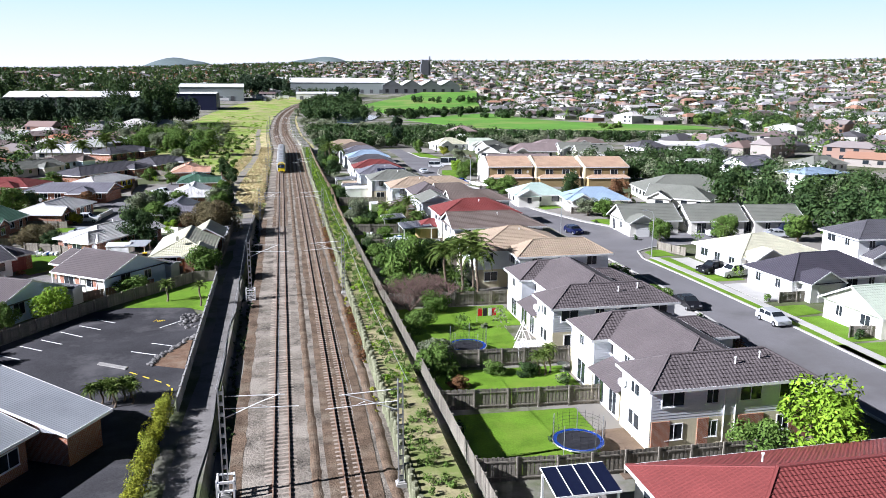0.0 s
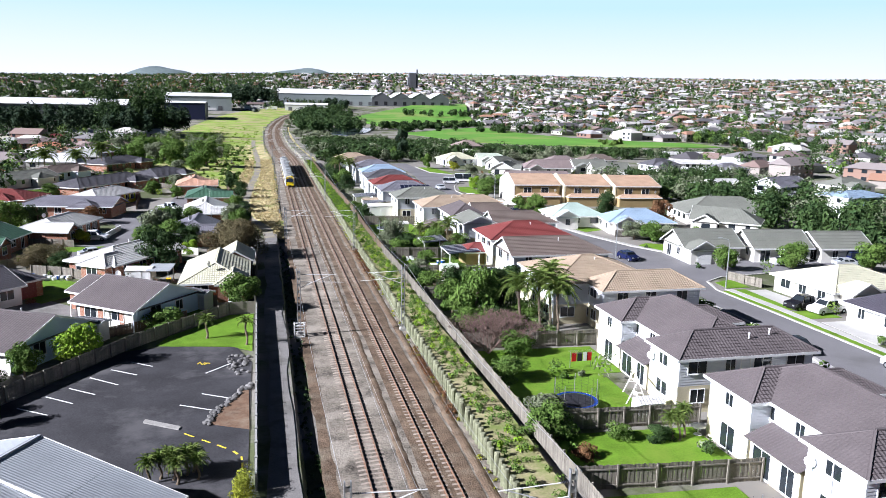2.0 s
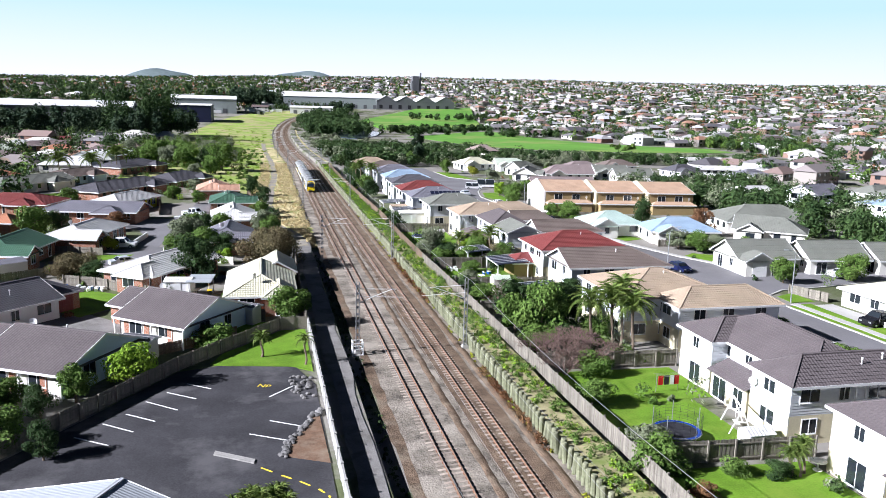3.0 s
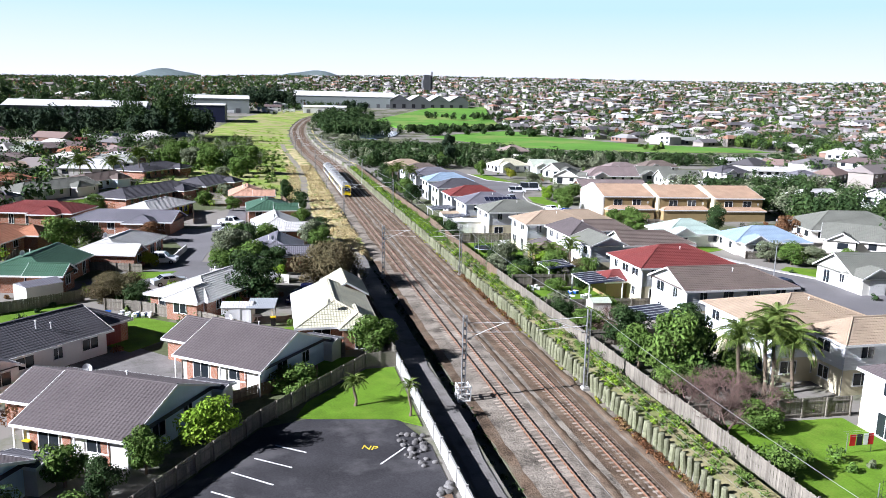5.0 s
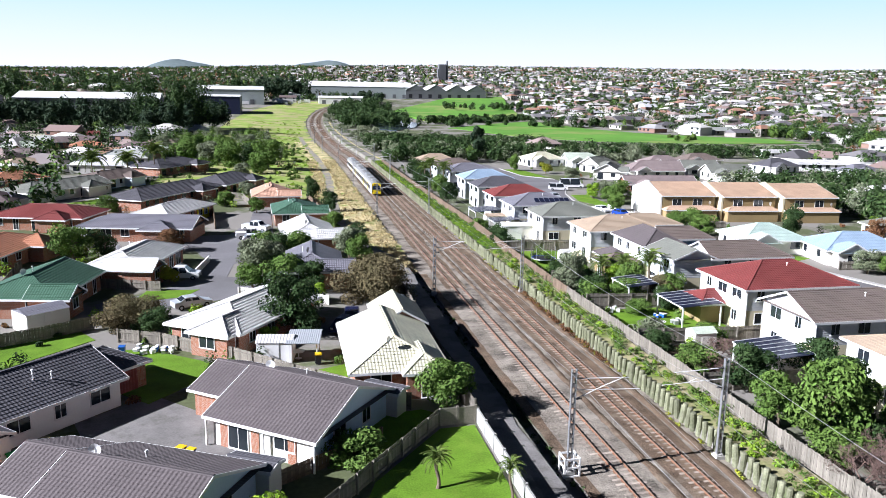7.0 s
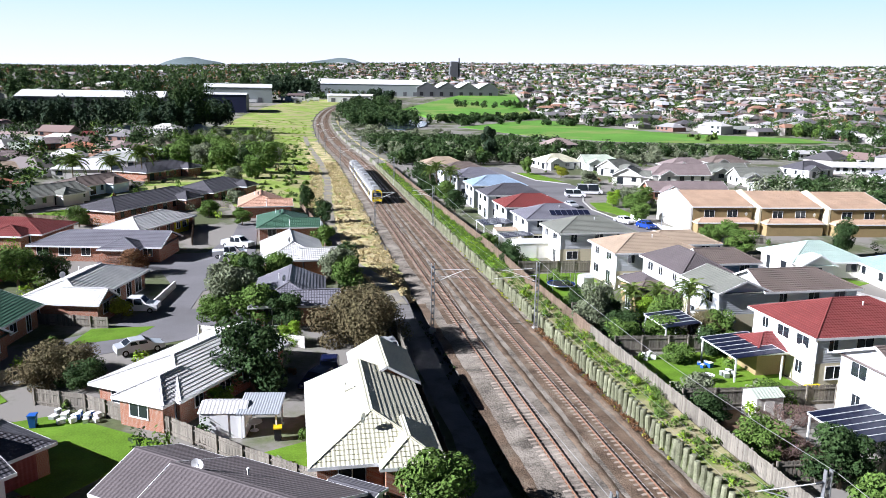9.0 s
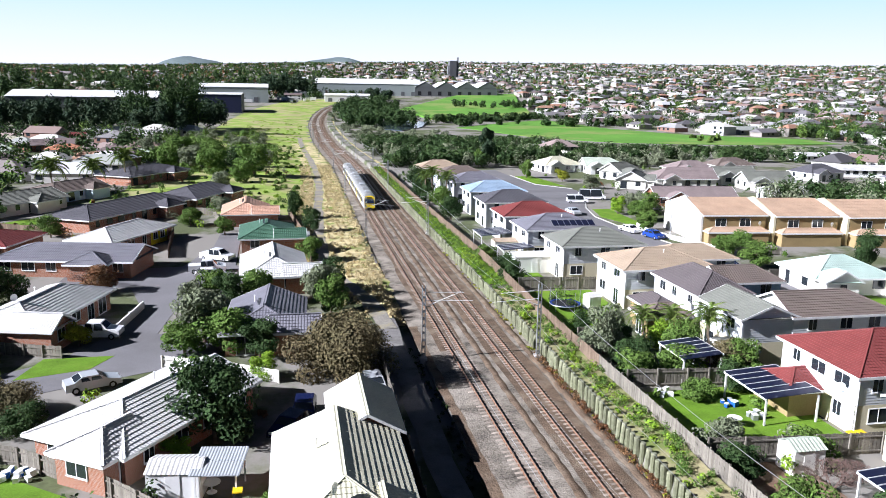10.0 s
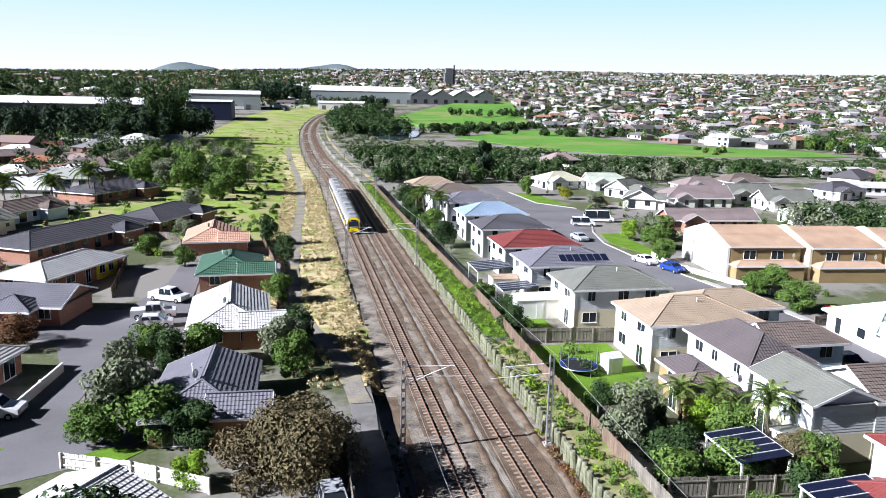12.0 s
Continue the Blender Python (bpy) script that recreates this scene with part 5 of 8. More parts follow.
def ell_house(y0, label, brick=True):
    """A two-storey house: a long ridge away from the street side, a broad front wing, a corner wing, a porch and a garage."""
    roof = ROOF["brown_grey"]
    h = house(30.0, y0 + 9.0, 0, label, "two-storey houses east of the railway")

    def wing(x0, x1, ya, yb, rise_h, hips, yaw=0, windows="", eave=4.95, storeys=2, wall=M_SIDING, plinth=M_CREAMW):
        ln, wd = (x1 - x0, yb - ya) if not yaw else (yb - ya, x1 - x0)
        block(h, (x0 + x1) / 2 - 30.0, (ya + yb) / 2 - 9.0, yaw, ln, wd, eave, rise_h, roof, wall, hips, 0.4, windows=windows, storeys=storeys, step=0.04, plinth=plinth)

    wing(25.4, 34.2, 0.3, 17.2, 2.15, (1, 1), 90, "n")
    wing(23.5, 37.2, 0.0, 5.8, 1.6, (1, 1), 0, "sw")
    wing(23.8, 30.2, 11.4, 17.5, 1.5, (1, 0), 0, "w")
    wing(34.4, 41.3, 16.6, 22.6, 1.3, (0, 1), 0, "", 2.5, 1, M_OFFWHITE, None)
    garage_door(h, 10.92, 10.6, 90)
    g = Geo()
    slope(g, (-6.5, 2.5, 2.5), (-6.5, -3.4, 2.5), (-4.2, -3.4, 3.4), (-4.2, 2.5, 3.4), 0.36, 0.03)
    part("porch_roof", g, roof, h)
    g = Geo()
    g.box(-6.0, -3.1, 0, -4.3, 2.3, 2.45)
    part("porch_wall", g, M_CREAMW, h, "cream plaster porch wall")
    window(h, -6.01, 0.9, 0.2, 1.9, 1.9, -90)
    window(h, -6.01, -1.9, 0.2, 1.3, 1.9, -90)
    if brick:
        for xa, xb in ((-6.05, -4.6), (-2.4, -1.5), (0.9, 3.0), (5.2, 6.7)):
            g = Geo()
            g.box(xa, -8.72, 0, xb, -8.6, 2.4)
            part("brick_facing", g, M_BRICK, h, "red brick ground-floor facing")
    for xx in (-0.3, 0.6):
        downpipe(h, xx, -8.68, 4.95)
    downpipe(h, -6.2, -6.0, 4.95)
    dish(h, -6.35, -4.2, 3.3, 120)
    vent(h, 1.2, -7.3, 6.0)
    vent(h, 3.4, -7.0, 6.2)
    return h


A = ell_house(47.4, "white two-storey house with brown-grey tiled roofs and brick base")
B = ell_house(68.3, "white two-storey house with brown-grey tiled hip roofs", False)
row_house(22.5, 36.5, 95.0, 107.5, "tan", "white two-storey house with tan tiled hip roof", (27.0, 40, 91.0, 97.0), rh=2.2, lean=False)
row_house(23.0, 38.0, 111.5, 120.5, "brown", "white two-storey house with brown tiled roof", None, (0, 1), rh=1.9, lean=False)
row_house(23.6, 38, 123.6, 134.0, "dark_red", "white two-storey house with dark red tiled roof", None, rh=2.1, lean=False)
h = house(30.0, 143.0, 0, "white two-storey house with olive-grey and dark tiled roofs", "two-storey houses east of the railway")
block(h, -3.6, 0.0, 90, 8.4, 6.6, 4.95, 1.3, ROOF["olive"], M_SIDING, (0, 0), 0.4, windows="n", storeys=2, step=0.04, plinth=M_CREAMW)
block(h, 4.6, -0.6, 0, 12.0, 7.4, 4.95, 1.7, ROOF["brown"], M_SIDING, (0, 1), 0.4, windows="s", storeys=2, step=0.05, plinth=M_CREAMW)
block(h, -7.4, -4.0, 0, 3.0, 4.4, 2.5, 0.4, ROOF["olive"], M_OFFWHITE, (0, 0), 0.2)
downpipe(h, -6.6, -3.9, 4.9)
dish(h, -7.0, 1.2, 3.3, 120)
h = house(30.0, 152.5, 0, "white two-storey house with dark brown tiled hip roofs", "two-storey houses east of the railway")
block(h, -3.3, 0.4, 90, 11.2, 6.9, 4.95, 1.9, ROOF["brown_grey"], M_SIDING, (1, 1), 0.4, windows="ns", storeys=2, step=0.04, plinth=M_CREAMW)
block(h, 2.8, 2.2, 0, 8.4, 5.4, 4.95, 1.5, ROOF["brown"], M_BLUEW, (0, 1), 0.4, windows="s", storeys=2, step=0.04)
block(h, -8.0, 1.8, 90, 6.2, 4.2, 2.4, 1.05, ROOF["brown_grey"], M_TANW, (1, 1), 0.35, windows="n")
downpipe(h, -6.4, -4.9, 4.9)
dish(h, -6.9, -3.6, 3.2, 120)
row_house(20.2, 33.0, 159.5, 169.0, "tan", "white two-storey house with tan tiled roof", (27, 38.5, 164, 171), rh=1.8, lean=False)
for x, y, roof in ((23.9, 178.6, "olive"), (22.6, 191.2, "slate"), (22.6, 204.2, "dark_red"), (23.1, 219.8, "dark_grey"), (23.7, 235.2, "blue"), (23.5, 252.0, "slate"), (23.0, 266.5, "brown"), (20.5, 282.0, "tan")):
    hh = row_house(x - 6.4, x + 6.4, y - 4.6, y + 4.6, roof, "white two-storey house with %s tiled hip roof" % NAMES[roof], None, rh=1.9, lean=False, near=y < 200)
    if roof == "slate" and y < 200:
        g = Geo()
        g.box(-0.08, -0.08, 0, 6.98, 1.68, 0.03)
        part("panel_rack", g, M_METAL, hh, "pale metal panel rack", pose(-1.6, -3.6, 5.42, math.degrees(math.atan2(1.9, 4.6)), 0, 0))
        for i in range(7):
            g = Geo()
            g.box(0, 0, 0, 0.88, 1.6, 0.05)
            part("solar_panel", g, M_SOLAR, hh, "dark blue solar panel", pose(-1.6 + i * 1.0, -3.6, 5.42, math.degrees(math.atan2(1.9, 4.6)), 0, 0))

# yellow terrace
for i, (x, y) in enumerate(((58.3, 204.4), (70.9, 202.0), (83.5, 199.4))):
    h = house(x, y, -5, "yellow two-storey terrace house with an apricot roof", "yellow terrace houses")
    block(h, 0, 0, 0, 12.0, 17.0, 5.1, 2.0, ROOF["apricot"], M_TANW, (0, 0), 0.3, windows="", storeys=2, gable_mat=M_YELLOWW)
    g = Geo()
    g.box(-6.25, -8.2, 0, -5.85, 8.2, 5.1)
    g.quad((-6.25, -8.2, 5.1), (-6.25, 8.2, 5.1), (-6.25, 0, 7.45))
    g.quad((-5.85, 8.2, 5.1), (-5.85, -8.2, 5.1), (-5.85, 0, 7.45))
    g.quad((-6.25, -8.2, 5.1), (-6.25, 0, 7.45), (-5.85, 0, 7.45), (-5.85, -8.2, 5.1))
    g.quad((-6.25, 0, 7.45), (-6.25, 8.2, 5.1), (-5.85, 8.2, 5.1), (-5.85, 0, 7.45))
    part("party_wall", g, M_OFFWHITE if i == 0 else M_CREAMW, h, "pale party wall beside the house")
    for k in (-2.6, 1.9):
        window(h, k, -8.22, 3.1, 1.9, 1.3, 0)
        window(h, k, -8.22, 0.3, 2.0, 1.8, 0)
    block(h, 0, -9.0, 0, 11.4, 2.6, 2.4, 0.7, ROOF["apricot"], M_TANW, (1, 1), 0.2)
    dish(h, 4.6, -8.5, 3.2, 20)

# homes across the street
EAST = [
    (68, 101.5, 4, 14.5, 12, "cream", M_OFFWHITE, 1, (1, 1), 2.2), (67.4, 87.3, 4, 15.5, 9.5, "navy", M_WHITE, 1, (1, 1), 2.4), (66.5, 71.2, 3, 15, 9.5, "pale_green", M_OFFWHITE, 1, (0, 1), 2.4), (86, 97.3, -2, 15, 9, "dark_grey", M_WHITE, 2, (1, 1), 2.0),
    (63.5, 130, -3, 11, 9, "olive", M_OFFWHITE, 1, (0, 0), 2.5), (75.4, 127.8, -6, 11, 9, "olive", M_OFFWHITE, 1, (0, 0), 2.5), (86.5, 126.0, -6, 10, 9, "olive", M_OFFWHITE, 1, (0, 0), 2.3), (92, 168, -10, 22, 14, "olive", M_OFFWHITE, 1, (1, 1), 3.0), (84, 154, -40, 14, 9, "olive", M_OFFWHITE, 1, (0, 1), 2.4),
    (54.5, 166, -5, 12, 10, "mint", M_OFFWHITE, 1, (1, 1), 2.2), (64.5, 156.5, -10, 14, 10, "blue", M_OFFWHITE, 1, (1, 1), 2.2), (127, 195, 20, 14, 10, "slate", M_WHITE, 2, (0, 0), 2.2), (130, 172, 10, 15, 10, "blue", M_WHITE, 2, (1, 1), 1.2),
    (178, 291, -12, 60, 9, "white", M_WHITE, 1, (0, 0), 1.2), (89, 275, -6, 18, 10, "mauve", M_OFFWHITE, 1, (1, 0), 2.8), (73, 240, -5, 20, 8, "mauve", M_BRICK, 1, (0, 0), 2.0), (79, 293, 30, 12, 9, "olive", M_OFFWHITE, 1, (0, 1), 2.6), (74, 274, 60, 13, 9, "olive", M_OFFWHITE, 1, (0, 1), 2.4),
    (108, 281, -5, 13, 9, "olive", M_OFFWHITE, 1, (0, 0), 2.4), (110, 267, -5, 14, 9, "olive", M_OFFWHITE, 1, (0, 0), 2.4), (105, 243, -8, 20, 11, "white", M_WHITE, 1, (0, 1), 1.2), (66, 315, 10, 14, 11, "cream", M_WHITE, 1, (1, 1), 2.4), (80, 310, -5, 14, 10, "pale_green", M_WHITE, 1, (0, 1), 2.4),
    (141, 287, 10, 14, 10, "dark_grey", M_WHITE, 1, (1, 1), 2.4), (158, 268, 10, 14, 10, "slate", M_WHITE, 1, (1, 1), 2.2), (120, 215, 5, 14, 10, "white", M_WHITE, 1, (1, 0), 2.0), (188, 345, 0, 26, 10, "white", M_WHITE, 1, (0, 0), 1.0), (150, 145, 10, 15, 11, "apricot", M_OFFWHITE, 1, (1, 1), 2.3), (108, 100, 0, 15, 10, "slate", M_WHITE, 1, (1, 1), 2.3),
    (165, 215, 10, 15, 10, "olive", M_WHITE, 1, (1, 1), 2.3), (112, 82, 0, 15, 10, "tan", M_OFFWHITE, 1, (1, 1), 2.3), (210, 250, 0, 15, 10, "tan", M_OFFWHITE, 1, (1, 1), 2.3), (105, 300, 0, 15, 10, "mauve", M_OFFWHITE, 1, (1, 1), 2.3), (125, 310, 0, 15, 10, "brown", M_OFFWHITE, 1, (1, 1), 2.3),
]
for i, (x, y, yaw, ln, wd, roof, wall, st, hips, rh) in enumerate(EAST):
    far = y > 140
    h = house(x, y, yaw, "%s house with a %s roof" % ("two-storey white" if st == 2 else "single-storey pale", NAMES[roof]), "houses east of the street")
    block(h, 0, 0, 0, ln, wd, 2.45 if st == 1 else 4.9, rh, ROOF[roof], wall, hips, 0.5, windows="sw", storeys=st, far=far, course=0.42, step=0.04)
    if ln < 23 and i not in (5, 6, 20):
        block(h, -ln * 0.25, -wd / 2 + 0.2, 90, 4.4, 5.4, 2.45, 1.5, ROOF[roof], wall, (0, 1), 0.4, windows="w", far=far, step=0.04)
        if not far:
            garage_door(h, -ln * 0.25, -wd / 2 - 1.7, 0, 2.5)

# red-roofed house at the near corner of the gardens
h = house(32.0, 35.7, 0, "single-storey house with a red tiled hip roof", "")
block(h, 0, 0, 0, 25.5, 12.6, 2.5, 2.5, ROOF["dark_red"], M_OFFWHITE, (1, 1), 0.5, windows="wn")
vent(h, -6, 2, 4.4)


# ---- trees and shrubs ----
def leaf_cloud(g, rng, centre, radius, n, size, flat=0.8, m=0, droop=0.0):
    """Leaf sprigs spread through a lobe, denser towards its skin."""
    c = Vector(centre)
    for _ in range(n):
        d = Vector((rng.gauss(0, 1), rng.gauss(0, 1), rng.gauss(0, 1) + 0.15)).normalized()
        r = radius * (0.55 + 0.5 * rng.random() ** 0.5)
        p = c + Vector((d.x * r, d.y * r, d.z * r * flat))
        s = size * rng.uniform(0.6, 1.35)
        nrm = (d + Vector((rng.uniform(-0.8, 0.8), rng.uniform(-0.8, 0.8), rng.uniform(-0.5, 0.9)))).normalized()
        u = nrm.cross(Vector((0.3, 0.2, 1))).normalized()
        w = nrm.cross(u)
        a = rng.uniform(0, 3.14)
        u, w = u * math.cos(a) + w * math.sin(a), w * math.cos(a) - u * math.sin(a)
        tip = p + u * s * 1.1 - Vector((0, 0, droop * s))
        g.quad(p - u * s * 0.7, p - w * s * 0.45 + nrm * s * 0.12, tip, p + w * s * 0.45 + nrm * s * 0.12, m=m)


def crown_mesh(name, seed, kind, lobes=17, per=230, leaf=0.08, tall=1.0, spread=1.0, base=0.35):
    """A unit crown, one metre in radius, made of uneven lobes with gaps."""
    rng = random.Random(seed)
    g = Geo()
    for i in range(lobes):
        a = rng.uniform(0, 6.283)
        r = rng.uniform(0.15, 0.72) * spread
        z = base + rng.uniform(0.1, 1.25) * tall
        shrink = 1 - 0.45 * max(0, (z - base) / tall - 0.7)
        leaf_cloud(g, rng, (r * math.cos(a) * shrink, r * math.sin(a) * shrink, z), rng.uniform(0.26, 0.46), per, leaf)
    return g.mesh(name, LEAF[kind])


def trunk_geo(seed, height, lean=0.1, r=0.1, limbs=5):
    rng = random.Random(seed)
    g = Geo()
    pts = [(0, 0, -0.1)]
    for k in range(1, 5):
        pts.append((rng.uniform(-lean, lean) * k * 0.4, rng.uniform(-lean, lean) * k * 0.4, height * k / 4))
    g.tube(pts, [r, r * 0.8, r * 0.65, r * 0.5, r * 0.25], 7)
    for i in range(limbs):
        k = rng.uniform(0.35, 0.85)
        a = 6.283 * i / limbs + rng.uniform(-0.4, 0.4)
        b = Vector(pts[2]).lerp(Vector(pts[4]), k * 0.8)
        e = b + Vector((math.cos(a) * 0.55, math.sin(a) * 0.55, rng.uniform(0.25, 0.55)))
        m = b.lerp(e, 0.5) + Vector((0, 0, 0.08))
        g.tube([b, m, e], [r * 0.4, r * 0.3, r * 0.1], 5, cap=False)
    return g


CROWNS, TRUNK = {}, []
for kind, par in {"mid": {"leaf": 0.07, "per": 260}, "dark": {"leaf": 0.06, "per": 300}, "bright": {"leaf": 0.065}, "olive": {"leaf": 0.07, "per": 260, "lobes": 20}, "brown": {"leaf": 0.036, "per": 640, "lobes": 44, "spread": 1.12, "base": 0.3}, "rust": {"leaf": 0.07}, "pine": {"tall": 1.7, "leaf": 0.12}, "yellow": {}}.items():
    CROWNS[kind] = [crown_mesh("crown", 40 + 7 * v + len(kind), kind, **par) for v in range(3)]
for v in range(3):
    TRUNK.append(trunk_geo(70 + v, 1.15).mesh("trunk", M_GREYT))


def bare_mesh(seed):
    """A leafless crown: branches that fork three times."""
    rng = random.Random(seed)
    g = Geo()

    def grow(p, d, ln, r, depth):
        q = p + d * ln
        g.tube([p, p.lerp(q, 0.5) + Vector((rng.uniform(-1, 1), rng.uniform(-1, 1), 0)) * ln * 0.06, q], [r, r * 0.8, r * 0.6], 4, cap=False)
        if depth:
            for _ in range(4 if depth > 1 else 5):
                e = (d + Vector((rng.uniform(-1, 1), rng.uniform(-1, 1), rng.uniform(-0.35, 0.8)))).normalized()
                grow(q, e, ln * rng.uniform(0.6, 0.85), r * 0.55, depth - 1)
    for i in range(4):
        a = 6.283 * i / 4
        grow(Vector((0, 0, 0.1)), Vector((0.55 * math.cos(a), 0.55 * math.sin(a), 0.85)).normalized(), 0.42, 0.03, 4)
    return g.mesh("branches", LEAF["bare"])


BARE = bare_mesh(5)
TREE_WORDS = {"mid": "leafy green garden tree", "dark": "dense dark green tree", "bright": "round lime-green tree", "olive": "grey-green tree", "brown": "round bronze-green tree", "rust": "rust-red shrubby tree", "pine": "tall dark conifer", "yellow": "yellow-green shrubby tree"}
tree_count = [0]


def tree(x, y, h, r, kind="mid", where="beside a garden fence", low=False, z=None):
    tree_count[0] += 1
    i = tree_count[0]
    rng = random.Random(i)
    z = land(x, y) if z is None else z
    name = "shrub" if low else "tree"
    t = thing(name, pose(x, y, z, 0, 0, rng.uniform(0, 360)), "%s %s" % (TREE_WORDS[kind] if not low else TREE_WORDS[kind].replace("tree", "bush"), where), name, name + "s in the gardens")
    zs = h / (1.75 if kind != "pine" else 2.4)
    if not low:
        o = part("trunk", TRUNK[i % 3], None, t)
        o.matrix_basis = Matrix.Diagonal((r * 0.75, r * 0.75, zs, 1))
    o = part("crown", CROWNS[kind][i % 3], None, t)
    o.matrix_basis = Matrix.Translation((0, 0, -zs * (0.42 if low else 0.05))) @ Matrix.Diagonal((r * 1.05, r * 1.05, zs, 1))
    return t


def bare_tree(x, y, h):
    t = thing("bare_tree", pose(x, y, land(x, y)), "leafless reddish-grey shrub tree beside the fence", "tree")
    o = part("branch_crown", BARE, None, t)
    o.matrix_basis = Matrix.Diagonal((h * 0.85, h * 0.85, h * 0.62, 1))


def frond_mesh(seed, kind="palm"):
    rng = random.Random(seed)
    g = Geo()
    n = 12
    spine = [Vector((0.0 + i / n, 0, 0.42 * math.sin(i / n * 2.2) - 0.55 * (i / n) ** 2.4)) for i in range(n + 1)]
    for i in range(n):
        g.beam(spine[i], spine[i + 1], 0.02, 0.02)
        w = 0.2 * math.sin(math.pi * min(1, (i + 1.2) / (n + 0.8))) + 0.03
        for s in (-1, 1):
            for q in (0.2, 0.7):
                p = spine[i].lerp(spine[i + 1], q)
                a, b = p, p + Vector((0.035, 0, 0))
                tip = p + Vector((0.10, s * w, -0.09 - 0.05 * rng.random()))
                g.quad(a, b, tip + Vector((0.012, 0, 0)), tip)
    return g.mesh("frond", LEAF[kind])


FRONDS = [frond_mesh(3), frond_mesh(4)]


def palm(x, y, h, r, n=22, label="tall palm with arching fronds beside the houses", thick=0.16, name="palm_tree"):
    rng = random.Random(int(x * 10 + y))
    t = thing(name, pose(x, y, land(x, y)), label, "palm", "palms in the gardens")
    g = Geo()
    pts = [(0.1 * math.sin(k), 0.06 * k, h * k / 6) for k in range(7)]
    g.tube(pts, [thick * 1.35] + [thick * (1.05 if k % 2 else 0.92) for k in range(1, 7)], 8)
    part("trunk", g, M_GREYT, t, "ringed grey trunk")
    for i in range(n):
        f = tagged(part("frond", FRONDS[i % 2], None, t), kind="stuff")
        up = 62 - 95 * (i / n)
        f.matrix_basis = Matrix.Translation(pts[-1]) @ pose(0, 0, 0, 0, 0, i * 137.5) @ pose(0, 0, 0, 0, -up, 0) @ Matrix.Diagonal((r, r, r, 1))
    return t


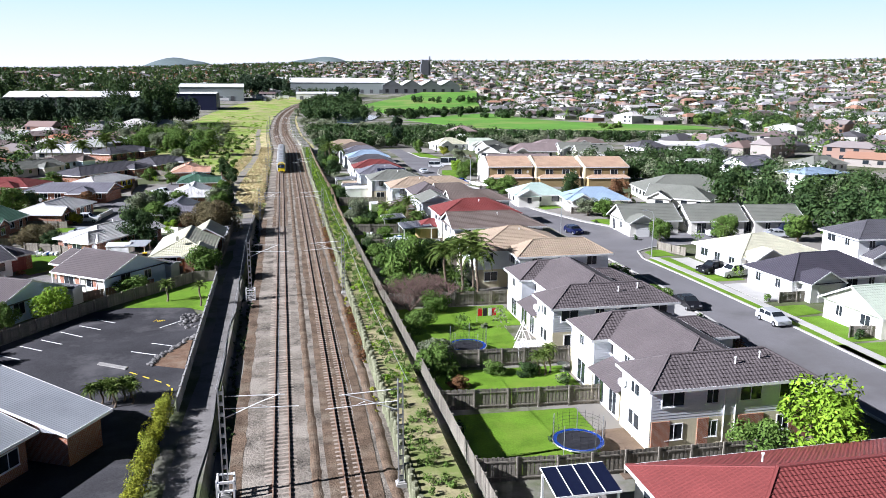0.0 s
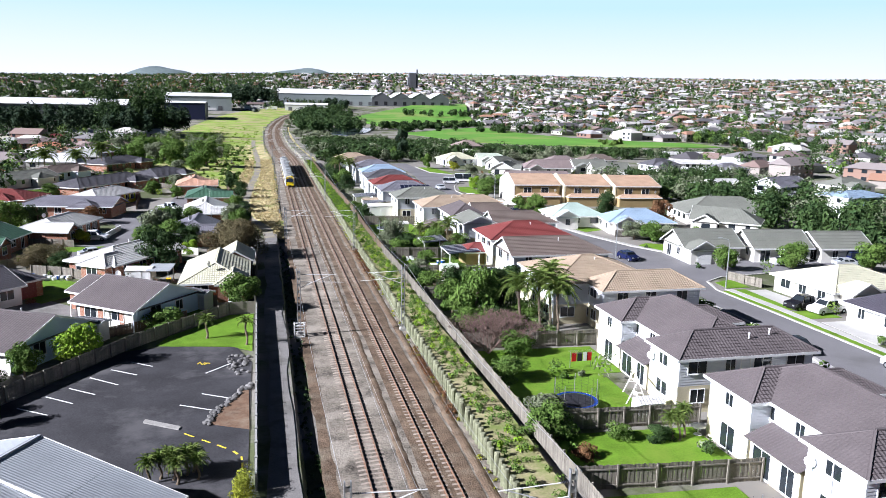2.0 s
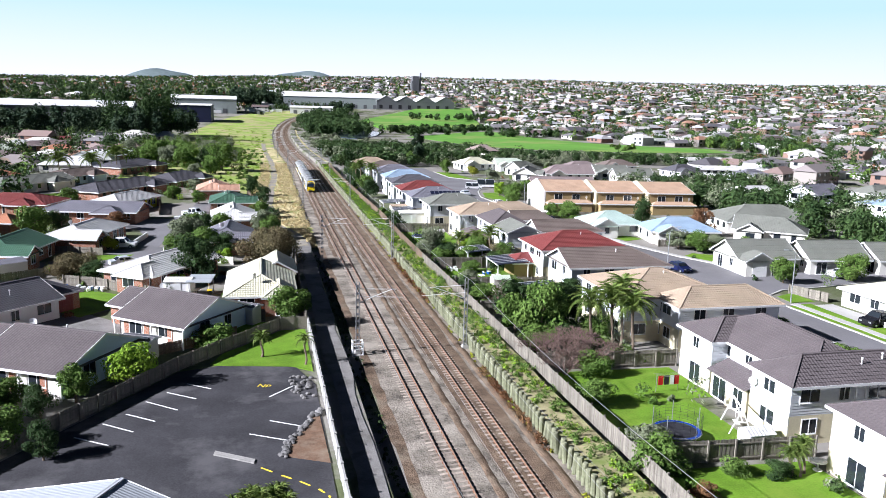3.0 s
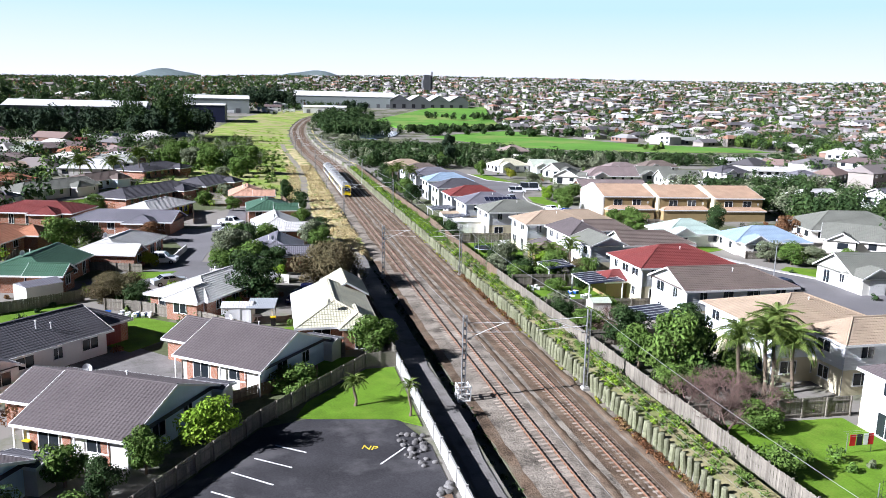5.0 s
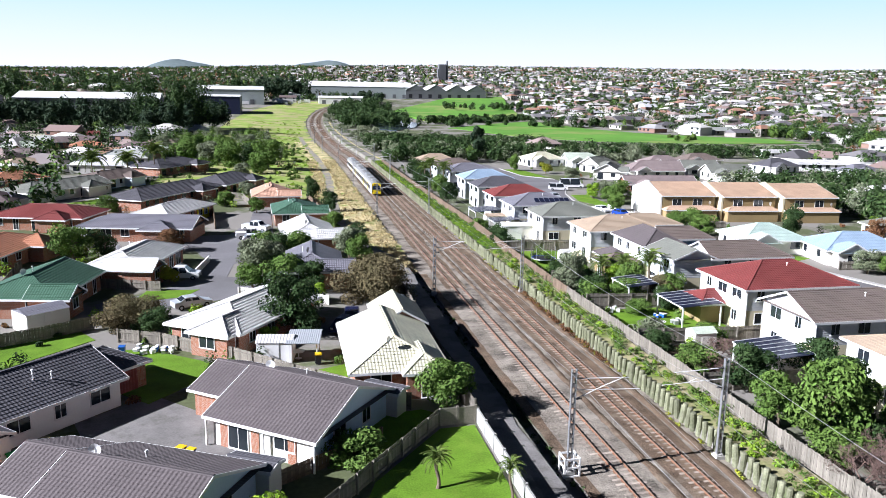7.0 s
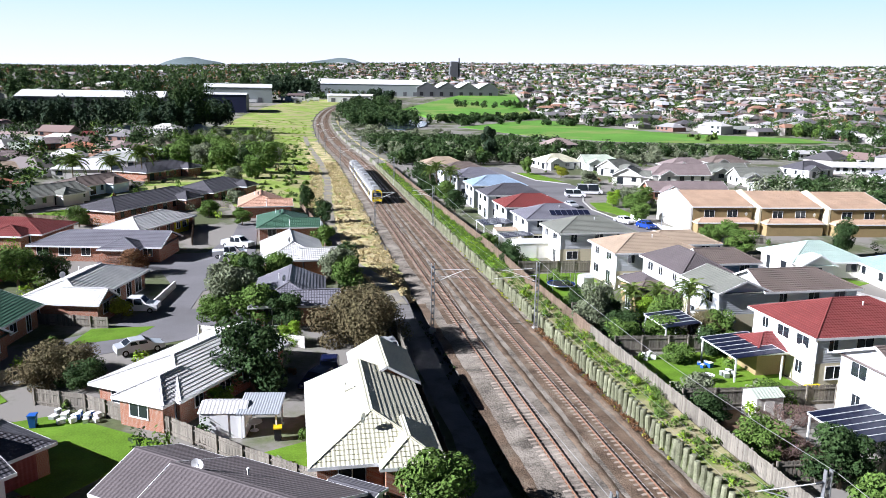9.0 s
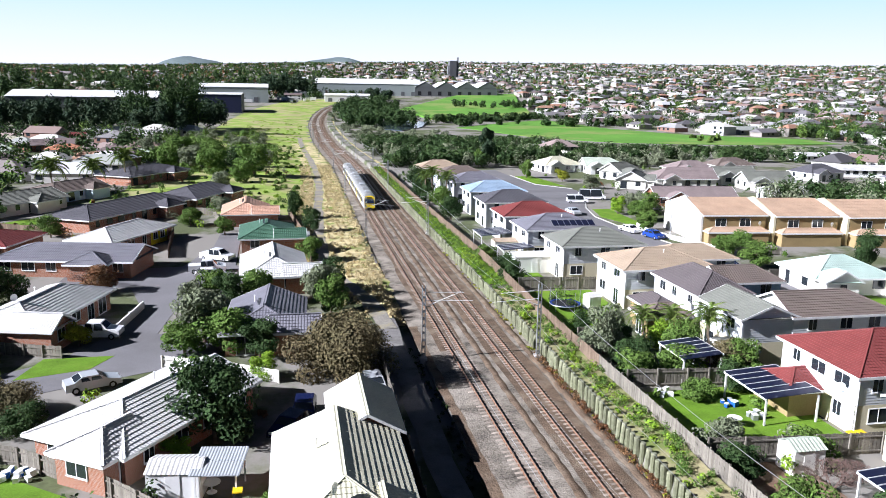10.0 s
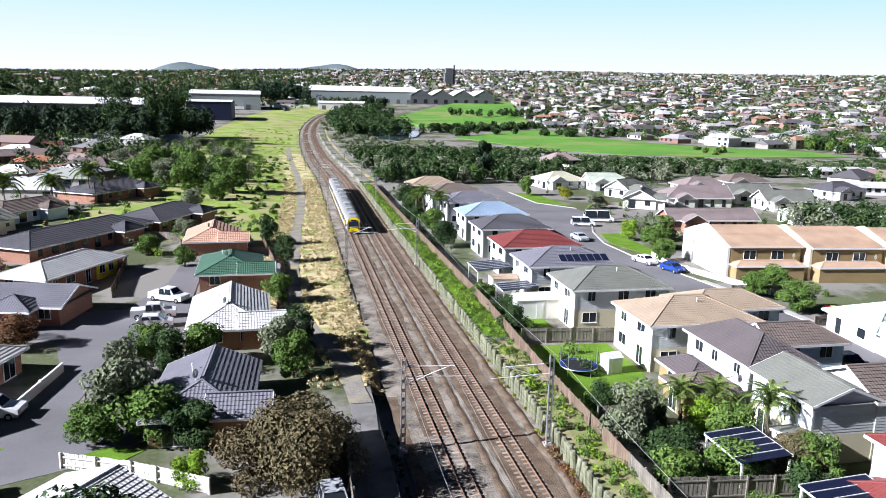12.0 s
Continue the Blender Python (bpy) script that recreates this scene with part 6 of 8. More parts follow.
TREES = [
    # east gardens
    (35.6, 45.4, 5.2, 3.3, "bright"), (31.5, 45.8, 3.0, 2.2, "mid", 1), (11.6, 66.5, 3.0, 2.0, "mid", 1), (12.6, 69.5, 2.6, 1.9, "olive", 1), (12.3, 79.0, 2.8, 1.8, "mid", 1), (14.5, 98.2, 6.2, 3.1, "mid"), (17.8, 101, 5.4, 2.6, "dark"), (12.2, 101, 4.0, 2.4, "mid"),
    (14.5, 108, 4.0, 2.4, "dark"), (11.8, 113.5, 3.0, 2.0, "mid", 1), (12.2, 120, 2.6, 1.8, "dark", 1), (18.5, 121.5, 2.4, 1.6, "mid", 1), (13.0, 124, 2.6, 1.6, "olive", 1), (11.9, 145, 4.4, 2.3, "olive"), (13.5, 141.5, 3.2, 2.2, "dark", 1), (16.5, 138.5, 3.2, 2.2, "mid", 1),
    (18.5, 146, 3.2, 2.0, "bright", 1), (21.5, 137.4, 3.2, 2.0, "brown"), (21.8, 136.2, 3.4, 1.7, "mid"), (15.5, 132.5, 2.2, 1.5, "mid", 1), (12.5, 152.5, 2.4, 1.6, "dark", 1), (11.2, 175, 3.4, 2.2, "dark", 1), (11.3, 182, 3.0, 2.4, "dark", 1), (10.8, 190, 2.6, 2.0, "mid", 1), (12.5, 226, 4.5, 2.6, "dark"),
    (13.0, 240, 4.6, 2.6, "mid"), (11, 247, 4.0, 2.2, "dark"), (12, 258, 5.0, 2.8, "dark"), (14, 275, 5.5, 3.2, "dark"), (20, 64.2, 1.4, 1.2, "dark", 1), (17, 65, 1.4, 1.1, "mid", 1), (13, 62.6, 1.2, 1.0, "rust", 1), (15.5, 86.2, 2.8, 1.9, "mid", 1), (22, 110, 3.8, 2.2, "dark"),
    (13.0, 95.2, 3.0, 2.2, "mid", 1), (16.2, 96.4, 3.2, 2.2, "dark", 1), (19.6, 96.2, 3.2, 2.2, "mid", 1), (17.2, 90.4, 2.0, 1.6, "dark", 1), (20.2, 89.6, 1.8, 1.5, "mid", 1), (19.0, 142.6, 3.4, 2.0, "mid"), (20.6, 134.2, 3.0, 1.9, "dark", 1), (14.8, 147.4, 2.6, 1.8, "dark", 1), (12.4, 138.0, 3.0, 2.0, "mid", 1),
    # hedges and street trees
    (41, 90, 2.0, 2.2, "mid", 1), (42.5, 93.5, 2.0, 2.2, "mid", 1), (43.5, 97, 2.0, 2.2, "mid", 1), (44, 86, 2.0, 2.0, "mid", 1), (61.5, 119.5, 3.6, 2.0, "mid"), (63.5, 102.5, 2.4, 1.9, "rust"), (59.5, 147, 3.2, 2.2, "olive"), (62, 144.5, 3.4, 2.6, "mid"), (65, 142.5, 3.0, 2.2, "olive"), (68, 139, 3.4, 2.2, "mid"), (73.5, 119.3, 4.0, 2.4, "mid"),
    (85, 115, 4.2, 2.6, "mid"), (72, 160, 5.5, 2.6, "rust"), (66, 174, 5.5, 2.2, "dark"), (50.5, 178.5, 3.6, 2.6, "mid"), (49.5, 186, 3.2, 2.2, "mid"), (55, 189.5, 3.2, 2.4, "mid"), (47.5, 210, 3.4, 2.0, "mid"), (51, 220, 4.2, 2.6, "mid"), (54, 228, 4.0, 2.8, "olive"), (59, 233, 3.6, 2.4, "mid"), (50, 229, 3.6, 2.0, "bright"), (58, 287, 3.2, 2.2, "yellow"), (60, 270, 3.4, 2.4, "olive"), (50, 296, 5.0, 2.0, "mid"),
    # west gardens
    (-12.8, 109.6, 3.8, 2.5, "mid"), (-27.6, 90.5, 3.8, 2.1, "bright"), (-31.6, 87.0, 3.0, 1.5, "mid"), (-21.2, 101.2, 2.6, 2.2, "mid", 1), (-42.3, 136.5, 4.2, 3.2, "brown", 1), (-39.5, 134.0, 2.6, 1.8, "dark"), (-25.0, 130.6, 6.0, 3.2, "dark"), (-28.3, 154.5, 5.2, 3.2, "olive"), (-25.8, 151.2, 4.2, 2.8, "mid"), (-22.5, 149.0, 3.6, 2.4, "dark"),
    (-33.6, 84.0, 2.6, 1.3, "dark"), (-31.4, 76.0, 2.5, 1.2, "dark"),
    (-29.8, 151, 3.0, 2.2, "mid"), (-14.9, 143.6, 7.0, 4.3, "brown", 1), (-22, 143.6, 2.6, 1.5, "bright", 1), (-26.5, 165.5, 4.4, 2.2, "dark"), (-28.5, 168.5, 4.0, 1.9, "mid"), (-23.8, 168.5, 4.0, 2.4, "mid"), (-31, 166, 3.2, 1.6, "olive"), (-15.8, 168, 4.4, 2.6, "olive"), (-14.8, 172, 4.2, 2.2, "dark"), (-14.8, 163.5, 4.0, 2.0, "mid"), (-56.2, 170.5, 4.8, 3.2, "mid"), (-52, 172, 4.0, 2.2, "dark"),
    (-43.5, 176, 3.4, 2.4, "rust"), (-40.6, 155, 2.2, 1.3, "yellow"), (-16.5, 193, 3.6, 2.0, "mid"), (-15.6, 218, 4.2, 2.0, "dark"), (-18.5, 233, 5.0, 1.8, "dark"), (-31, 214, 3.0, 1.8, "mid"), (-33.5, 239, 3.0, 2.4, "olive"), (-36.5, 86, 2.6, 1.6, "mid"), (-38.5, 79.5, 3.6, 1.8, "dark"), (-35, 78.5, 2.8, 1.8, "mid"), (-60, 215, 3.4, 2.2, "mid"), (-27.5, 128.0, 2.2, 1.3, "bright", 1), (-38, 224, 3.2, 2.2, "mid"),
    (47, 334, 10.5, 2.6, "pine"), (43, 328, 5.5, 2.0, "mid"), (58, 330, 6, 3.0, "dark"),
    (-30, 304, 8.5, 5.2, "mid"), (-43, 318, 7, 4.6, "mid"), (-50, 326, 6.5, 4.4, "olive"), (-58, 333, 6, 4.2, "mid"), (-38, 330, 6, 4, "dark"), (-46, 345, 6, 4.4, "mid"), (-70, 366, 6, 4.2, "olive"), (-60, 352, 6.4, 4.4, "mid"), (-33, 290, 4.5, 3, "mid"), (-37, 275, 4.2, 2.6, "olive"), (-28, 330, 5, 3.2, "olive"), (-48, 372, 6, 4.4, "mid"), (-80, 385, 7, 4.2, "dark"), (-62, 390, 6, 4.6, "mid"), (-40, 395, 5, 3.8, "olive"),
]
for x, y, hh, r, kind, *low in TREES:
    where = "in the gardens west of the railway" if x < 0 else ("in the gardens east of the railway" if x < 40 else "beside the suburban street")
    tree(x, y, hh * 1.1, r * 1.08, kind, where, bool(low))
for x, y, hh in ((13.5, 88.5, 4.2), (12.0, 91.5, 3.4), (14.6, 90.2, 4.4), (16.2, 87.6, 3.8), (12.4, 86.0, 3.4), (15.6, 94.0, 3.2), (13.2, 112.0, 2.4), (16.5, 116.5, 2.6), (-45, 178.5, 3.2), (18, 117, 2.2)):
    bare_tree(x, y, hh)
palm(20.2, 92.4, 5.6, 2.5, 28)
palm(21.8, 90.8, 5.2, 2.4, 28)
palm(18.2, 93.4, 5.0, 2.4, 28)
palm(21.9, 93.6, 6.2, 2.5, 28)
palm(21.0, 140.6, 4.4, 2.2)
palm(20.5, 147.0, 2.6, 2.0)
palm(17.8, 148.2, 2.4, 1.9)
palm(15.5, 245, 6.0, 2.6)
palm(13.0, 250, 6.5, 2.6)
palm(11.8, 252, 5.6, 2.4)
palm(-75.6, 272.5, 5.6, 4.0, 30)
palm(-68, 280, 5.0, 3.6, 30)
palm(-62, 288, 6.6, 4.0, 30)
palm(-12.0, 93.5, 2.4, 1.0, 18, "slender young palm on the lawn", 0.1)
palm(-16.2, 96.4, 1.9, 1.1, 26, "young palm with dry brown fronds on the lawn", 0.12)
for dx, dy, k in ((0, 0, 1.5), (0.8, 0.5, 1.4), (-0.9, 0.3, 1.3), (0.3, -0.7, 1.3), (1.6, -0.2, 1.2), (-1.6, -0.3, 1.3), (-0.5, 1.0, 1.2), (1.2, 0.9, 1.3)):
    palm(-16.3 + dx, 64.6 + dy, k, 0.85, 34, "clump of spiky yucca beside the car park", 0.09, "yucca")
for dx, dy, k in ((0, 0, 1.7), (0.6, 0.4, 2.1), (-0.5, 0.3, 1.5)):
    palm(21.5 + dx, 63.9 + dy, k, 0.9, 30, "bright yucca in a small garden bed", 0.09, "yucca")


def stuff_scatter(name, label, kind, places, mat=None, per=(7, 22), leaf=0.5, seed=1, category="shrubs"):
    """Many low plants or far trees joined in one mesh."""
    rng = random.Random(seed)
    g = Geo()
    for x, y, z, r, hh in places:
        lobes = rng.randint(*per[:1] * 2) if len(per) == 1 else per[0]
        for i in range(lobes):
            a = rng.uniform(0, 6.283)
            q = rng.uniform(0, 0.6) * r
            leaf_cloud(g, rng, (x + q * math.cos(a), y + q * math.sin(a), z + hh * rng.uniform(0.3, 0.78)), r * rng.uniform(0.35, 0.55), per[1], leaf * rng.uniform(0.8, 1.2), flat=min(1.3, hh / (2 * r) + 0.3))
    ob = new(name, g.mesh(name, LEAF[kind]))
    return tagged(ob, label, category, kind="stuff")


rng = random.Random(21)


def fill(n, x0, x1, y0, y1, r=(2.5, 4.5), hh=(4, 8), keep=None):
    out = []
    while len(out) < n:
        x, y = rng.uniform(x0, x1), rng.uniform(y0, y1)
        if keep and not keep(x, y):
            continue
        q = rng.uniform(*r)
        out.append((x, y, land(x, y) - 0.3, q, rng.uniform(*hh)))
    return out


# weeds on the bank and below the retaining wall
stuff_scatter("bank_weeds", "green weeds and creepers on the railway bank", "mid", [(rng.uniform(6.8, 9.3), y + rng.uniform(-1, 1), 1.2, rng.uniform(0.4, 0.8), rng.uniform(0.4, 0.9)) for y in [30 + 0.42 * i for i in range(700)]], per=(3, 20), leaf=0.11, seed=3)
stuff_scatter("bright_weeds", "bright green weeds on the railway bank", "bright", [(rng.uniform(6.6, 9.0), rng.choice((rng.uniform(60, 170), rng.uniform(170, 325), rng.uniform(170, 325))), 1.2, rng.uniform(0.4, 0.8), rng.uniform(0.35, 0.8)) for i in range(420)], per=(3, 20), leaf=0.11, seed=4)
stuff_scatter("rust_weeds", "rust-red dry weeds at the foot of the posts", "rust", [(rng.uniform(5.2, 5.9), rng.choice((rng.uniform(72, 92), rng.uniform(118, 148))), 0.0, rng.uniform(0.3, 0.55), rng.uniform(0.25, 0.6)) for i in range(260)], per=(3, 16), leaf=0.08, seed=5)
stuff_scatter("post_foot_weeds", "yellow-green weeds at the foot of the posts", "yellow", [(rng.uniform(5.4, 5.9), rng.uniform(60, 200), 0.0, rng.uniform(0.2, 0.4), rng.uniform(0.2, 0.4)) for i in range(90)], per=(2, 14), leaf=0.1, seed=6)
stuff_scatter("path_weeds", "dark weeds between the path and the ballast", "dark", [(rng.uniform(-7.5, -6.2), y, -0.2, rng.uniform(0.25, 0.5), rng.uniform(0.2, 0.5)) for y in [40 + 0.8 * i for i in range(140)]], per=(2, 14), leaf=0.12, seed=7)
stuff_scatter("hedge", "clipped yellow-green hedge beside the car park", "yellow", [(-11.7 + rng.uniform(-0.3, 0.3), y, G0, 0.75, 1.7) for y in [44 + 0.42 * i for i in range(45)]], per=(6, 70), leaf=0.085, seed=8, category="hedge")
stuff_scatter("meadow_scrub", "low green scrub in the rough meadow", "mid", fill(130, -60, -24, 300, 420, (1.2, 2.6), (1.2, 3.4)) + fill(40, -24, -16, 240, 420, (0.7, 1.4), (0.6, 1.4)), per=(5, 26), leaf=0.4, seed=9)
stuff_scatter("dry_tussocks", "dry golden grass tussocks", "straw", [(x, y, land(x, y), rng.uniform(0.3, 0.8), rng.uniform(0.3, 0.7)) for x, y in [((track_u(yy) + rng.choice((rng.uniform(-4.5, -1.3), rng.uniform(1.3, -6.4 - track_u(yy)), rng.uniform(1.3, -6.4 - track_u(yy))))), yy) for yy in [rng.uniform(160, 340) for i in range(1700)]]], per=(3, 16), leaf=0.12, seed=10)
stuff_scatter("meadow_tufts", "bright green tufts in the rough meadow", "bright", fill(240, -46, -13, 245, 620, (0.8, 2.0), (0.4, 0.9)), per=(3, 16), leaf=0.3, seed=40)
stuff_scatter("meadow_thicket", "olive thicket at the edge of the meadow", "olive", fill(80, -80, -30, 325, 470, (2.0, 3.6), (2.5, 5.5)), per=(8, 30), leaf=0.42, seed=41)
stuff_scatter("meadow_thicket", "mid-green thicket at the edge of the meadow", "mid", fill(70, -85, -34, 330, 475, (2.2, 3.8), (3, 6)), per=(8, 30), leaf=0.42, seed=42)
stuff_scatter("depot_trees", "tall dark trees round the depot yard", "pine", fill(34, -48, 6, 940, 1010, (5, 9), (16, 30)) + fill(10, 62, 84, 870, 930, (4, 6), (10, 16)), per=(12, 36), leaf=1.2, seed=43, category="trees")
stuff_scatter("far_woods", "dark woods round the far warehouses", "dark", fill(115, -520, -70, 740, 1250, (6, 11), (8, 17)), per=(12, 34), leaf=1.4, seed=44, category="woods")


def park_ok(x, y):
    return not (y > 440 and x > 66 + (y - 556) * -0.35 and y < 640 and x < 250) and x > cx(y) + 12


# the wooded creek between the houses and the park
def below_park(places, reach):
    """Low growth, so that the park shows over its top."""
    return [(x, y, z, r * 0.9, max(1.6, min(h, 26.5 * (1 - math.hypot(x + 18, y - 75) / reach)))) for x, y, z, r, h in places]


stuff_scatter("creek_woods", "dense dark green trees along the creek", "dark", below_park(fill(215, 12, 90, 322, 430, (3.0, 4.6), (4.5, 8)), 440) + below_park(fill(140, 85, 265, 332, 412, (2.4, 4.2), (4.5, 9)), 400), per=(9, 34), leaf=0.58, seed=12, category="woods")
stuff_scatter("creek_scrub", "grey-green scrub and mangroves along the creek", "olive", below_park(fill(150, 12, 100, 326, 450, (2.3, 3.6), (3.5, 6.5)), 440) + below_park(fill(80, 90, 262, 330, 412, (2.2, 3.6), (3.5, 7)), 400), per=(9, 30), leaf=0.52, seed=13, category="woods")
stuff_scatter("park_woods", "dark green trees at the edge of the park", "dark", fill(45, 268, 330, 400, 520, (3, 5.5), (5, 9)) + fill(26, 70, 215, 572, 596, (2.5, 4.5), (4, 8)), per=(9, 30), leaf=0.75, seed=46, category="woods")
stuff_scatter("park_woods", "mid-green trees at the edge of the park", "mid", fill(36, 268, 330, 400, 520, (3, 5), (4, 8)) + fill(9, 190, 212, 440, 475, (1.2, 2.4), (2, 4.5)), per=(9, 30), leaf=0.7, seed=47, category="woods")
stuff_scatter("creek_reeds", "olive reeds beside the pond", "olive", fill(110, 10, 70, 445, 530, (1.6, 3.0), (0.8, 1.7)) + fill(60, 10, 34, 530, 700, (1.8, 3.4), (1.0, 2.4)) + fill(40, 30, 78, 660, 720, (2.2, 4.2), (2.5, 5)), per=(6, 22), leaf=0.8, seed=14, category="woods")
stuff_scatter("line_woods", "dark trees along the bend of the railway", "dark", fill(150, 16, 75, 560, 860, (4, 6.5), (7, 11), lambda x, y: x > cx(y) + 13 and x < cx(y) + 62), per=(8, 28), leaf=0.9, seed=15, category="woods")
stuff_scatter("field_hedgerow", "dark shrubs between the park fields", "dark", [(x, 612 + (x - 90) * 0.6 + rng.uniform(-8, 8), 2.5, rng.uniform(2.5, 4.5), rng.uniform(4, 7)) for x in [80 + 2.2 * i for i in range(60)]] + [(rng.uniform(130, 215), rng.uniform(760, 830), 9, rng.uniform(2.5, 4.5), rng.uniform(4, 8)) for i in range(26)], per=(7, 24), leaf=1.0, seed=16, category="woods")
stuff_scatter("pine_belt", "belt of tall dark pines in front of the warehouses", "pine", fill(120, -225, -56, 480, 545, (4, 6.5), (15, 21)), per=(13, 46), leaf=0.85, seed=17, category="woods")
stuff_scatter("old_pines", "tall grey-green old pine trees", "dark", fill(7, -102, -62, 490, 525, (6, 9), (22, 40)), per=(24, 60), leaf=0.7, seed=18, category="woods")
stuff_scatter("street_woods", "belt of dark trees between the streets", "dark", fill(100, 92, 138, 176, 245, (2.6, 4.4), (4.5, 8)) + fill(120, 95, 150, 106, 168, (2.6, 4.4), (4.5, 8)), per=(9, 34), leaf=0.46, seed=19, category="woods")
stuff_scatter("street_scrub", "mid-green trees between the houses", "olive", fill(50, 90, 150, 170, 250, (2.4, 4), (4, 7)) + fill(50, 110, 175, 100, 170, (2.4, 4), (4, 7)) + fill(36, 56, 130, 322, 345, (2.4, 4), (3, 6)), per=(9, 34), leaf=0.42, seed=20, category="woods")


# low planting in the free corners of the plots
def free_plot(x, y):
    for inv, a, b in FOOT:
        q = inv @ Vector((x, y, 0))
        if abs(q.x) < a and abs(q.y) < b:
            return False
    if 44 < x < 56 and y < 120 or (36.5 < x < 56 and y >= 120):
        return False
    if -41 < x < -24 and 140 < y < 216:
        return False
    if x > -40 and x < -11 and y < 96:
        return False
    if -38 < x < -27 and 98 < y < 118:
        return False
    return not -20 < x < 10.6


for kind, n, lab in (("mid", 330, "green"), ("dark", 260, "dark green"), ("olive", 130, "grey-green"), ("bright", 90, "bright green"), ("rust", 60, "reddish")):
    spots = []
    while len(spots) < n:
        x, y = (rng.uniform(-120, -13), rng.uniform(84, 330)) if rng.random() < 0.55 else (rng.uniform(10.6, 120), rng.uniform(44, 320))
        if free_plot(x, y):
            r = rng.uniform(0.4, 1.1) if rng.random() < 0.75 else rng.uniform(1.1, 2.0)
            spots.append((x, y, land(x, y) - 0.1, r, r * rng.uniform(1.1, 1.9)))
    stuff_scatter("garden_shrubs", "%s garden shrubs between the houses" % lab, kind, spots, per=(5, 22), leaf=0.18, seed=50 + n)


# ---- far suburbs ----
def far_clear(x, y):
    if y < 320 and -75 < x < 175:
        return False
    if -70 < x < 70 and y < 900:
        return False
    if 84 < x < 268 and 330 <= y <= 416:
        return False
    if 60 <= x < 275 and 415 < y < 478:
        return False
    if 60 <= x < 246 - (y - 478) * 0.62 and 478 <= y < 575:
        return False
    if 60 <= x < 190 and 560 < y < 660:
        return False
    if 60 < x < 262 and 640 < y < 1020 and x < 180 + (y - 690) * 0.25:
        return False
    if -300 < x < -40 and 500 < y < 900:
        return False
    d = math.hypot(x, y)
    return abs(x) < 0.85 * y + 120 and d < 2500


FAR_ROOFS = islands("far_roofs", [(0.30, 0.29, 0.29), (0.16, 0.15, 0.155), (0.45, 0.43, 0.40), (0.22, 0.16, 0.14), (0.10, 0.095, 0.10), (0.52, 0.52, 0.52), (0.24, 0.21, 0.2), (0.33, 0.19, 0.13), (0.33, 0.34, 0.31), (0.13, 0.10, 0.095), (0.55, 0.53, 0.49), (0.2, 0.19, 0.19), (0.28, 0.22, 0.2)], 0.7)
FAR_WALLS = islands("far_walls", [(0.46, 0.45, 0.44), (0.38, 0.35, 0.30), (0.52, 0.51, 0.50), (0.26, 0.17, 0.13), (0.42, 0.39, 0.34), (0.22, 0.13, 0.1), (0.30, 0.27, 0.24), (0.48, 0.46, 0.43)], 0.7)


def far_house(g, gw, gd, rng, x, y, z, yaw, ln, wd, eave, rh):
    c, s = math.cos(yaw), math.sin(yaw)

    def P(a, b, h):
        return (x + a * c - b * s, y + a * s + b * c, z + h)
    hx, hy = ln / 2, wd / 2
    k = len(g.v)
    r = hx - hy if rng.random() < 0.75 else hx
    g.v.extend([P(-hx, -hy, eave), P(hx, -hy, eave), P(hx, hy, eave), P(-hx, hy, eave), P(-r, 0, eave + rh), P(r, 0, eave + rh)])
    for f in ((0, 1, 5, 4), (2, 3, 4, 5), (1, 2, 5), (3, 0, 4)):
        g.f.append(tuple(k + i for i in f))
        g.mi.append(0)
        g.uv.extend([(0, 0)] * len(f))
    k = len(gw.v)
    hx, hy = hx - 0.5, hy - 0.5
    gw.v.extend([P(-hx, -hy, -1.5), P(hx, -hy, -1.5), P(hx, hy, -1.5), P(-hx, hy, -1.5), P(-hx, -hy, eave), P(hx, -hy, eave), P(hx, hy, eave), P(-hx, hy, eave)])
    for f in ((0, 1, 5, 4), (1, 2, 6, 5), (2, 3, 7, 6), (3, 0, 4, 7)):
        gw.f.append(tuple(k + i for i in f))
        gw.mi.append(0)
        gw.uv.extend([(0, 0)] * 4)
    for sy in (-1, 1):
        for i in range(int(ln / 4)):
            if rng.random() < 0.75:
                a = -hx + (i + 0.5) * 2 * hx / int(ln / 4)
                for st in range(2 if eave > 4 else 1):
                    b = sy * (hy + 0.06)
                    zz = 0.9 + 2.6 * st
                    q = [P(a - 0.9, b, zz), P(a + 0.9, b, zz), P(a + 0.9, b, zz + 1.3), P(a - 0.9, b, zz + 1.3)]
                    gd.quad(*(q if sy < 0 else q[::-1]))


